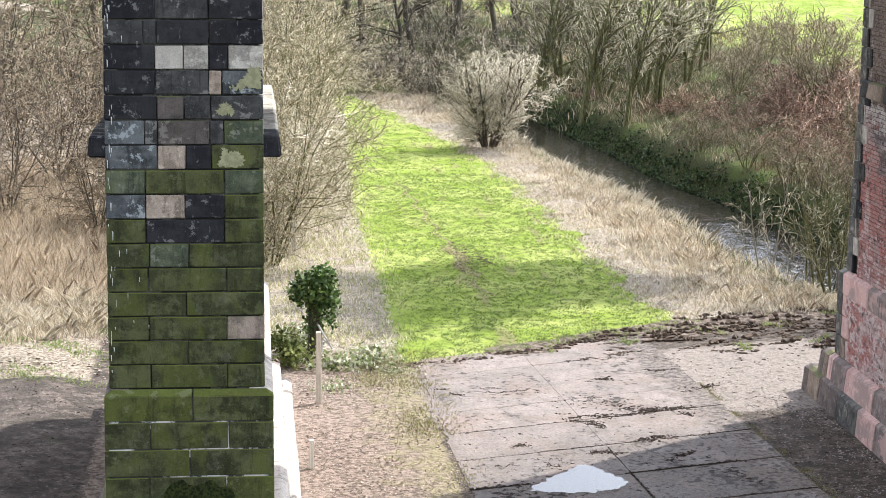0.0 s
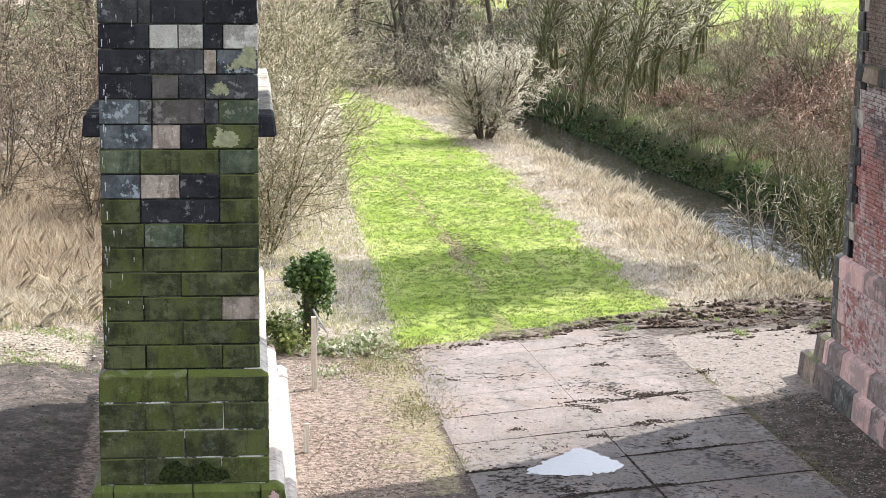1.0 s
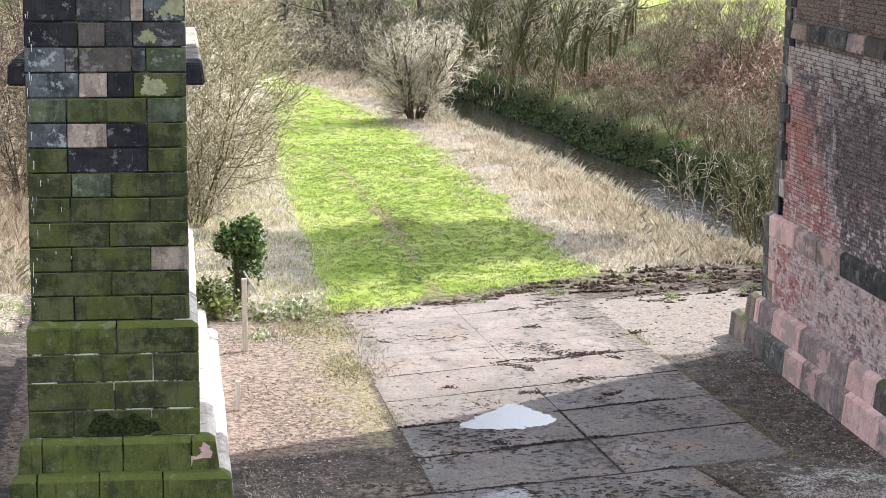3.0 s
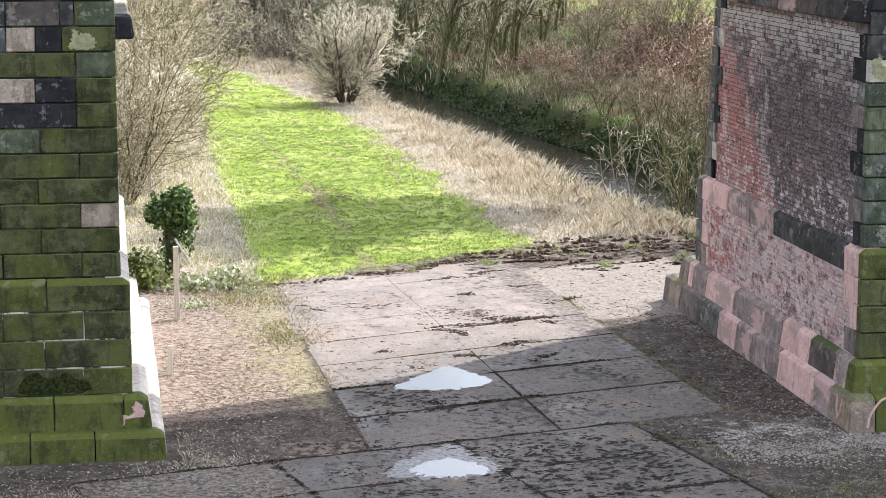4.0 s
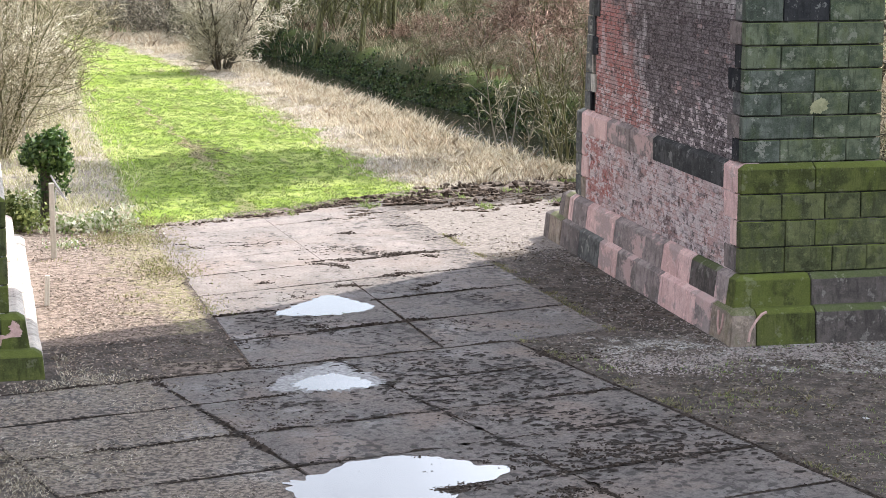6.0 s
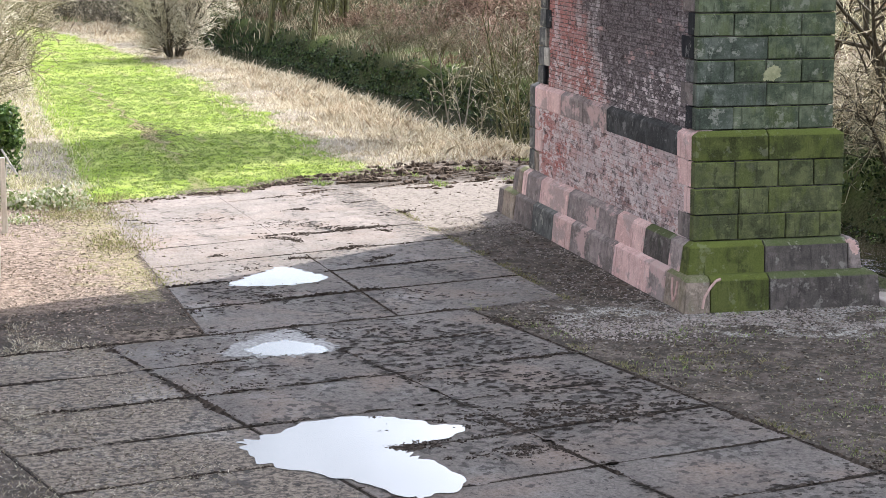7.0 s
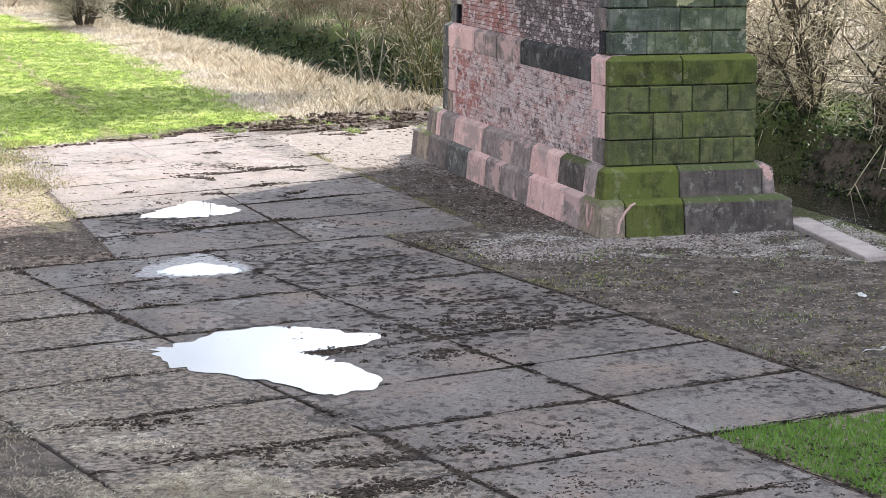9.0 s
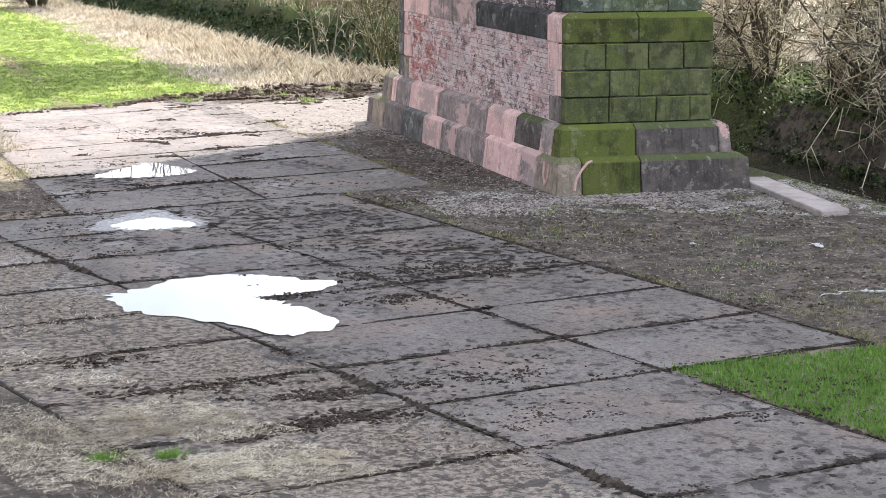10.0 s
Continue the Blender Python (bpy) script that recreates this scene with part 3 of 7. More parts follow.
def triangles(name, v, n, material, parent=None, label="", kind=""):
    """Loose polygons of n corners each: v holds their corners in turn."""
    v = np.asarray(v, float).reshape(-1, 3)
    me = bpy.data.meshes.new(name)
    me.vertices.add(len(v))
    me.vertices.foreach_set("co", v.ravel())
    me.loops.add(len(v))
    me.loops.foreach_set("vertex_index", np.arange(len(v)))
    me.polygons.add(len(v) // n)
    me.polygons.foreach_set("loop_start", np.arange(0, len(v), n))
    me.update(calc_edges=True)
    me.materials.append(material)
    ob = new(name, me)
    if parent:
        ob.parent = parent
    return tagged(ob, label, kind=kind)


def smoothstep(a, b, x):
    k = np.clip((x - a) / (b - a), 0, 1)
    return k * k * (3 - 2 * k)


# ------------------------------------------------------------ terrain
BANK_Y = [-60, -10, 0, 10, 18, 22, 25, 29, 34, 39, 43, 47, 52, 56, 66, 76, 90, 130, 400]
BANK_X = [6, 4.9, 4.6, 4.4, 3.9, 3.1, 2.65, 2.35, 2.1, 1.6, 1.0, 0.5, 0.1, -0.2, -1.2, -3.0, -8, -26, -120]
FAR_Y = [-60, -10, 0, 10, 20, 31, 34, 38.5, 42, 45, 49, 54, 60, 67, 76, 90, 130, 400]
FAR_X = [9.4, 8.6, 8.3, 8.1, 7.7, 6.9, 6.3, 5.65, 5.2, 4.6, 4.15, 3.9, 3.3, 2.6, 0.4, -4.6, -22, -116]
WATER_Z = -0.7


def bank_x(y):
    return np.interp(y, BANK_Y, BANK_X)


def far_x(y):
    return np.interp(y, FAR_Y, FAR_X)


def turf_right(y):
    return np.interp(y, [16, 20, 30, 40, 47, 55, 63, 72, 85], [-1.2, -1.5, -1.7, -1.9, -2.3, -3.2, -4.3, -6.0, -9.0]) + 0.16 * np.sin(y * 1.1) + 0.12 * np.sin(y * 2.7 + 1) + 0.08 * np.sin(y * 6.1)


def turf_left(y):
    return np.interp(y, [13, 20, 35, 47, 55, 63, 72, 85], [-8.0, -7.9, -7.9, -7.6, -7.2, -6.9, -7.6, -9.8])


def turf_front(x):
    return np.interp(x, [-9, -7.9, -5.2, -2.75, 0, 3], [13.0, 13.4, 14.7, 16.3, 16.9, 17.5]) + 0.10 * np.sin(x * 3.1) + 0.07 * np.sin(x * 7.3)


def height(x, y):
    d, e = x - bank_x(y), x - far_x(y)
    rise = smoothstep(0.0, 1.2, e) * 0.45 + smoothstep(0.5, 9, e) * 1.67 + smoothstep(8, 60, e) * 2.6
    z = -1.25 * smoothstep(-0.15, 1.0, d) * smoothstep(0.9, -0.5, e) + rise
    z = z + 0.5 * smoothstep(60, 110, y) + 0.014 * np.maximum(y - 100, 0)
    wild = smoothstep(-14.5, -17, x) + smoothstep(18, 30, y) * (x > turf_right(y)) * (d < -1)
    z = z + 0.10 * np.clip(wild, 0, 1) * (np.sin(x * 1.3 + y * 0.7) * 0.5 + np.sin(y * 1.9 - x * 0.4) * 0.5)
    z = z + 1.2 * smoothstep(-20, -45, x) * smoothstep(10, 50, y)
    z = z + 0.15 * smoothstep(-13.9, -15.4, x) * smoothstep(2.0, 6.5, y)
    z = z + 0.045 * smoothstep(-7.4, -8.1, x) * smoothstep(1.5, 3.0, y) + 0.02 * smoothstep(13.0, 14.5, y)
    return z


def build_ground():
    xs = np.concatenate([[-1500, -700, -300, -150, -90, -60, -45, -35, -28], np.arange(-24, 16.01, 0.25), [18, 21, 25, 30, 38, 50, 70, 100, 160, 320, 700, 1500]])
    ys = np.concatenate([[-800, -300, -120, -60, -40, -30], np.arange(-24, 40, 0.25), np.arange(40, 75, 0.5), np.arange(75, 130, 2.0), [135, 145, 160, 200, 280, 420, 800, 1800]])
    gx, gy = np.meshgrid(xs, ys)
    gz = height(gx, gy) - 0.02
    nx, ny = len(xs), len(ys)
    v = np.stack([gx, gy, gz], -1).reshape(-1, 3)
    i = (np.arange(ny - 1)[:, None] * nx + np.arange(nx - 1)[None]).ravel()
    f = np.stack([i, i + 1, i + nx + 1, i + nx], 1)
    me = bpy.data.meshes.new("ground")
    me.from_pydata(v.tolist(), [], f.tolist())
    me.shade_smooth()
    me.materials.append(GROUND)
    x, y = gx.ravel(), gy.ravel()
    d, e = x - bank_x(y), x - far_x(y)
    soft = lambda q: np.clip(0.5 + q * 1.2, 0, 1)  # noqa: E731
    inside = np.minimum(np.minimum(turf_right(y) - x, x - turf_left(y)), y - turf_front(x))
    patch = np.minimum(x - (-6.0 - 0.25 * y) - 0.05, -11.0 - y + 0.10 * x)
    far_field = np.minimum(e - 13, y - 50)
    zones = {
        "turf": np.maximum(np.maximum(soft(inside), soft(np.minimum(patch, 3))), soft(far_field * 0.3)),
        "straw": soft(np.minimum(np.minimum(x - turf_right(y) + 0.3, -d - 0.6), y - turf_front(x) - 1.0)),
        # leaf litter ends near the shadow edge; darker dirt deepens the shaded part
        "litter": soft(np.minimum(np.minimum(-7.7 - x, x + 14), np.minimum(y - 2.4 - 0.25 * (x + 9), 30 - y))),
        # stands in for sunlight on the soil, from the shadow edge to the meadow
        "pale": soft(0.5 * np.minimum(np.minimum(x + 7.8, 1.5 - x), np.minimum(y - 9.3 - 0.15 * x, 15.2 - y + 0.3 * x))),
        "mud": soft(0.9 - np.abs(y - turf_front(x) + 0.2 - 0.25 * np.maximum(x + 3, 0)) - 0.6 * (x < -6) - np.maximum(x - 3.5, 0)) * (x > -9),
        "gravel": soft(0.55 * np.minimum(np.minimum(x + 2.2, 4.4 - x), np.minimum(y + 1.7 + 0.35 * x, 1.2 - y))) * 0.9,
        "silt": soft(1.5 * np.minimum(np.minimum(d + 0.1, 0.75 - e), 10 - y)),
        "bank": soft(np.maximum(np.minimum(np.minimum(d + 0.6, np.maximum(60 - y, 15 - e)), np.maximum(y - 27, 3.0 - e)), np.minimum(y - 74, 125 - y))),
    }
    zones["mud"] = np.maximum(zones["mud"], soft(np.minimum(np.minimum(x + 8.7 + 0.26 * y, -3.2 - 0.21 * y - x), 0.8 - y)))
    zones["straw"] = np.maximum(zones["straw"], soft(np.minimum(-14.5 - x, y - 12)))
    zones["straw"] = np.maximum(zones["straw"], soft(np.minimum(np.minimum(e - 3.0, 18 - e), np.minimum(y + 5, 27 - y))))
    zones["straw"] = np.maximum(zones["straw"], soft(np.minimum(np.minimum(turf_left(y) - x + 0.2, x + 12.0), y - 14.6)))
    for name, values in zones.items():
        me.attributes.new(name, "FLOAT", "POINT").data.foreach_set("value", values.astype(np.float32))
    return tagged(new("ground", me), "valley floor of trodden soil, turf, dry grass and river bank", "ground", kind="structure")


build_ground()


def build_river():
    ys = np.concatenate([np.arange(-60, 130, 2.0)])
    v, f = [], []
    for y in ys:
        v += [(float(bank_x(y)) - 0.6, y, WATER_Z), (float(far_x(y)) + 1.0, y, WATER_Z)]
    for k in range(len(ys) - 1):
        f.append((2 * k, 2 * k + 1, 2 * k + 3, 2 * k + 2))
    ob = mesh_object("water", v, f, RIVER)
    tagged(ob, "narrow dark rippled river between overgrown banks", "river", kind="structure")


build_river()

# ------------------------------------------------------------ the viaduct
BASE_L, COURSE, SHAFT_Z, TOP_COURSES = 10.9, 0.365, 2.74, 17
# plan rectangles (x0, x1, y0, y1) of the footing, the second step, the die and the shaft
R_BASE, R_STEP, R_DIE, R_SHAFT = (0.0, 3.3, 0.0, 10.9), (0.14, 3.08, 0.28, 10.25), (0.30, 2.80, 0.50, 9.60), (0.37, 2.67, 0.68, 9.0)
GAP = 0.007
BED = 0.011
CAP_RUN = 0.11


def front_course(pier, rect, z0, z1, cuts, codes, back=False, batter=0.0, chamfer=0.0, deep=0.36):
    """One course of ashlar across the end of a pier, from joint to joint."""
    x0, x1, y0, y1 = rect
    xs = [x0, *[x0 + (x1 - x0) * c for c in cuts], x1]
    for k in range(len(xs) - 1):
        a, b = xs[k] + (GAP if k else 0), xs[k + 1] - (GAP if k < len(xs) - 2 else 0)
        proud = random.uniform(-0.006, 0.006)
        ba, bb = (batter if k == 0 else 0), (batter if k == len(xs) - 2 else 0)
        lo, hi = (y0 - proud, y0 + deep) if not back else (y1 - deep, y1 + proud)
        lo2, hi2 = (lo + batter, hi) if not back else (lo, hi - batter)
        code = codes[min(k, len(codes) - 1)]
        top = z1 - chamfer
        body = hexa((a, lo, z0 + BED), (b, hi, top - BED * (chamfer == 0)), (a + ba, lo2), (b - bb, hi2))
        if chamfer:
            ca, cb = ba + (CAP_RUN if k == 0 else 0), bb + (CAP_RUN if k == len(xs) - 2 else 0)
            lo3, hi3 = (lo2 + CAP_RUN, hi2) if not back else (lo2, hi2 - CAP_RUN)
            body += [(a + ca, lo3, z1), (b - cb, lo3, z1), (b - cb, hi3, z1), (a + ca, hi3, z1)]
        block("stone", body, STONE[code], pier)


def side_course(pier, rect, z0, z1, left, cuts, codes, batter=0.0, chamfer=0.0, deep=0.36):
    """One course along a long side, between the end stones; cuts are distances from the near end."""
    x0, x1, y0, y1 = rect
    for k in range(len(cuts) - 1):
        a, b = cuts[k] + GAP, cuts[k + 1] - GAP
        code = codes[k % len(codes)]
        if code == " ":
            continue
        proud = random.uniform(-0.005, 0.008)
        top = z1 - chamfer
        lo, hi = (x0 - proud, x0 + deep) if left else (x1 - deep, x1 + proud)
        lo2, hi2 = (lo + batter, hi) if left else (lo, hi - batter)
        body = hexa((lo, a, z0 + BED), (hi, b, top - BED * (chamfer == 0)), (lo2, a), (hi2, b))
        if chamfer:
            lo3, hi3 = (lo2 + CAP_RUN, hi2) if left else (lo2, hi2 - CAP_RUN)
            body += [(lo3, a, z1), (hi3, a, z1), (hi3, b, z1), (lo3, b, z1)]
        block("stone", body, STONE[code], pier)


def solid(name, lo, hi, material, pier, label=""):
    return block(name, hexa(lo, hi), material, pier, 0, 0, label)


def bricks(pier, x, left, y0, y1, z0, z1, material, label, joint=0.003):
    """A panel of bonded bricks over its mortar bed, all in one part."""
    out = x if left else x + 0.2
    sign = -1 if left else 1
    solid("panel_bed", (x + 0.012, y0, z0), (x + 0.188, y1, z1), BRICK_BED, pier)
    rng = random.Random(int(z0 * 100) + left)
    v, f = [], []
    rows = int((z1 - z0) / 0.078)
    high = (z1 - z0) / rows
    for k in range(rows):
        y = y0 - (0.117 if k % 2 else 0.0)
        header = k % 4 == 3
        while y < y1 - 0.02:
            w = 0.117 if header else 0.234
            a, b = max(y, y0) + joint, min(y + w, y1) - joint
            y += w
            if b - a < 0.03:
                continue
            proud = rng.uniform(-0.006, 0.003)
            xo = out + sign * proud
            xi = xo - sign * 0.05
            ze, zt = z0 + k * high + joint, z0 + (k + 1) * high - joint
            e = joint + 0.001
            n = len(v)
            j = lambda: rng.uniform(-0.004, 0.004)  # noqa: E731
            v += [(xi, a, ze), (xi, b, ze), (xi, b, zt), (xi, a, zt)]
            v += [(xo, a + e + j(), ze + e + j()), (xo, b - e + j(), ze + e + j()), (xo, b - e + j(), zt - e + j()), (xo, a + e + j(), zt - e + j())]
            quads = [(4, 5, 6, 7), (0, 1, 5, 4), (1, 2, 6, 5), (2, 3, 7, 6), (3, 0, 4, 7)]
            f += [tuple(n + q for q in (quad[::-1] if left else quad)) for quad in quads]
    ob = mesh_object("brick_panel", v, f, material, pier, label)
    return tagged(ob, label, kind="stuff")


def build_pier(place, label, shaft_codes, die_codes, step_codes, base_codes, sides, detailed=True):
    """A pier: stepped footing, die with weathered cap, shaft with dressed corners round brick panels."""
    pier = thing("viaduct_pier", place, label, "bridge pier", "piers of the viaduct", "structure")
    # the side away from the roadway is plain
    x = R_SHAFT[0] + 0.02 if detailed else R_SHAFT[1] - 0.22
    solid("panel_bed", (x, R_SHAFT[2] + 0.3, 1.0), (x + 0.2, R_SHAFT[3] - 0.3, SHAFT_Z + TOP_COURSES * COURSE), BRICK, pier)
    for rect, z0, z1 in ((R_BASE, -0.4, 0.46), (R_STEP, 0.3, 0.95), (R_DIE, 0.9, 2.66), (R_SHAFT, 2.5, SHAFT_Z + TOP_COURSES * COURSE)):
        x0, x1, y0, y1 = rect
        inset = 0.014 if rect == R_DIE and detailed else 0.04 if rect in (R_DIE, R_SHAFT) else 0.13
        solid("core", (x0 + max(inset, 0.06), y0 + inset, z0), (x1 - max(inset, 0.06), y1 - inset, z1 - 0.02), MORTAR_PALE if rect == R_DIE and detailed else MORTAR, pier)
    # footing and step
    for rect, z0, z1, codes, key in ((R_BASE, -0.1, 0.54, base_codes, "base"), (R_STEP, 0.5, 1.02, step_codes, "step")):
        cuts = sides.get(key + "_front", (0.13, 0.40, 0.68) if key == "base" else (0.12, 0.52, 0.86))
        front_course(pier, rect, z0, z1, cuts, codes, batter=0.05, chamfer=0.07)
        front_course(pier, rect, z0, z1, (0.35, 0.7), "unu", back=True, batter=0.05, chamfer=0.07)
        y, ys = rect[2] + 0.36, [rect[2] + 0.36]
        n = 0
        while y < rect[3] - 0.9:
            y += (0.85, 1.15, 0.95, 1.3)[(n + (key == "step")) % 4]
            ys.append(min(y, rect[3] - 0.37))
            n += 1
        ys[-1] = rect[3] - 0.36
        ys = sides.get(key + "_cuts", ys)
        side_course(pier, rect, z0, z1, True, ys, sides[key], 0.05, 0.07)
        side_course(pier, rect, z0, z1, False, ys, sides["far"], 0.05, 0.07)
    # die: four courses, the top one weathered
    zs = [1.02, 1.43, 1.85, 2.27, 2.74]
    for k in range(4):
        cuts, codes = die_codes[k]
        cap = 0.075 if k == 3 else 0
        front_course(pier, R_DIE, zs[k], zs[k + 1], cuts, codes, chamfer=cap, deep=0.16)
        front_course(pier, R_DIE, zs[k], zs[k + 1], (0.4, 0.7), "gng", back=True, chamfer=cap)
        y0, y1 = R_DIE[2] + 0.16, R_DIE[3] - 0.36
        near, far = sides["die_near"][k], sides["die_far"][k]
        if k < 3:
            q = (0.25, 0.0, 0.3)[k]
            for left in (True, False):
                ends = [y0, y0 + 0.30 + q, y1 - 0.5 + q * 0.8, y1]
                side_course(pier, R_DIE, zs[k], zs[k + 1], left, ends, (near + " " + far) if left else sides["far"][0] + " " + sides["far"][0])
        else:
            ys = [y0, 1.3, 2.8, 4.85, 6.2, 7.55, 8.5, y1]
            side_course(pier, R_DIE, zs[k], zs[k + 1], True, ys, sides["cap"], chamfer=cap)
            side_course(pier, R_DIE, zs[k], zs[k + 1], False, ys, sides["far"], chamfer=cap)
    for left in (not detailed,):
        x = R_DIE[0] + 0.012 if left else R_DIE[1] - 0.20 - 0.012
        bricks(pier, x, left, R_DIE[2] + 0.32, R_DIE[3] - 0.40, 1.02, 2.30, BRICK_WORN, "worn red brick panel", 0.0012)
    # shaft
    for k in range(TOP_COURSES):
        z0 = SHAFT_Z + COURSE * k
        cuts, codes = shaft_codes[k]
        # the far end leans in as it rises
        rect = (*R_SHAFT[:3], R_SHAFT[3] + 0.30 - 0.12 * min(z0 - SHAFT_Z, 3.5))
        front_course(pier, rect, z0, z0 + COURSE, cuts, codes, deep=0.16)
        front_course(pier, rect, z0, z0 + COURSE, (0.5,), "gk", back=True)
        y0, y1 = R_SHAFT[2] + 0.16, rect[3] - 0.36
        q = 0.30 if k % 2 else 0.06
        for left in (True, False):
            c = sides["shaft_near"][k % len(sides["shaft_near"])] + " " + sides["shaft_far"][k % len(sides["shaft_far"])]
            side_course(pier, R_SHAFT, z0, z0 + COURSE, left, [y0, y0 + q + 0.24, y1 - q - 0.05, y1], c if left else sides["far"][0] + " " + sides["far"][0])
    for left in (not detailed,):
        x = R_SHAFT[0] + 0.015 if left else R_SHAFT[1] - 0.2 - 0.015
        bricks(pier, x, left, R_SHAFT[2] + 0.38, R_SHAFT[3] - 0.38, SHAFT_Z - 0.08, 6.19, BRICK, "sooty red brick panel with lime stains")
        bricks(pier, x, left, R_SHAFT[2] + 0.38, R_SHAFT[3] - 0.38, 6.50, SHAFT_Z + TOP_COURSES * COURSE, BRICK, "red brick of the arch foot with white runs")
    # string course at the springing, along both long sides
    for left in (True, False):
        y = R_SHAFT[2] + 0.02
        n = 0
        end = R_SHAFT[3] - (0.0 if detailed else 0.5)
        while y < end - 0.3:
            w = (0.95, 1.2, 1.05)[n % 3]
            e = min(y + w, end)
            out = (0.27 if detailed else 0.13) + random.uniform(-0.012, 0.012)
            a, b = (R_SHAFT[0] - out, R_SHAFT[0] + 0.2) if left else (R_SHAFT[1] - 0.2, R_SHAFT[1] + out)
            a2, b2 = (a + 0.04, b) if left else (a, b - 0.04)
            # pale on the sunny side, dark on pier A's other: light put into colour
            block("string_stone", hexa((a, y + GAP, 6.20), (b, e - GAP, 6.52), (a2, y + GAP), (b2, e - GAP)), STONE[("ndvqgd"[n % 6]) if left and not detailed else "d" if left else "p"] if n else STONE["k"], pier, 0.03, 0.01)
            y = e
            n += 1
    return pier


A_SHAFT = [
    ((0.27, 0.76), "eee"), ((0.51,), "ee"), ((0.26, 0.76), "een"), ((0.50,), "ee"), ((0.26, 0.76), "eee"), ((0.27, 0.52), "eie"),
    ((0.25, 0.75), "eke"), ((0.25, 0.5, 0.75), "ltke"), ((0.25, 0.75), "iei"), ((0.33, 0.51, 0.67), "ltke"), ((0.25, 0.33, 0.66, 0.75), "ldvdi"),
    ((0.33, 0.5, 0.67), "kvdd"), ((0.32, 0.66, 0.74), "kdtl"), ((0.32, 0.5, 0.66, 0.78), "kppkp"), ((0.25, 0.33, 0.66), "ddkk"), ((0.32, 0.66), "kdk"), ((0.4, 0.7), "kkd")]
A_DIE = [((0.26, 0.72), "eem"), ((0.50,), "ee"), ((0.27, 0.73), "eee"), ((0.52,), "me")]
B_SHAFT = [
    ((0.27, 0.75), "bii"), ((0.51,), "bi"), ((0.27, 0.5, 0.76), "biii"), ((0.51,), "bi"), ((0.26, 0.75), "iii"), ((0.52,), "ii"),
    ((0.27, 0.6), "bki"), ((0.27, 0.62), "pki"), ((0.3, 0.7), "dkd"), ((0.27, 0.55), "dki"), ((0.25, 0.66), "kdi"),
    ((0.33, 0.67), "kdi"), ((0.32, 0.74), "kdg"), ((0.32, 0.66), "kpk"), ((0.3, 0.66), "dkk"), ((0.5,), "kd"), ((0.4, 0.7), "kkd")]
B_DIE = [((0.30, 0.62, 0.85), "oooo"), ((0.30, 0.50), "ooo"), ((0.27, 0.56, 0.80), "oooo"), ((0.49,), "mm")]
# "far" is the side in the sun, so its stones are coloured as if lit
SIDES_A = {"base": "nnunu", "step": "nunn", "cap": "uunnuun", "far": "w", "die_near": "nunu", "die_far": "nnnn", "shaft_near": "udk", "shaft_far": "kg"}
SIDES_B = {"base_front": (0.13, 0.43), "step_front": (0.44, 0.92), "base": "nqrqrgun", "base_cuts": [0.36, 1.0, 1.75, 3.55, 6.0, 7.1, 8.45, 9.7, 10.54], "step": "qvrqrqrn", "step_cuts": [0.64, 1.2, 2.4, 3.85, 6.6, 8.35, 9.3, 9.6, 9.89],
           "cap": "rddqqrr", "far": "u", "die_near": "urrr", "die_far": "nrrr", "shaft_near": "kugk", "shaft_far": "kppkdd"}
PIER_A = build_pier((-13.67, 0, -0.15), "sandstone viaduct pier, green with algae below and sooty above", A_SHAFT, A_DIE, "mmmm", "mmmm", SIDES_A)
PIER_B = build_pier((0, 0, 0), "sandstone viaduct pier with red brick sides and patched pink stones", B_SHAFT, B_DIE, "mvu", "nmv", SIDES_B, False)


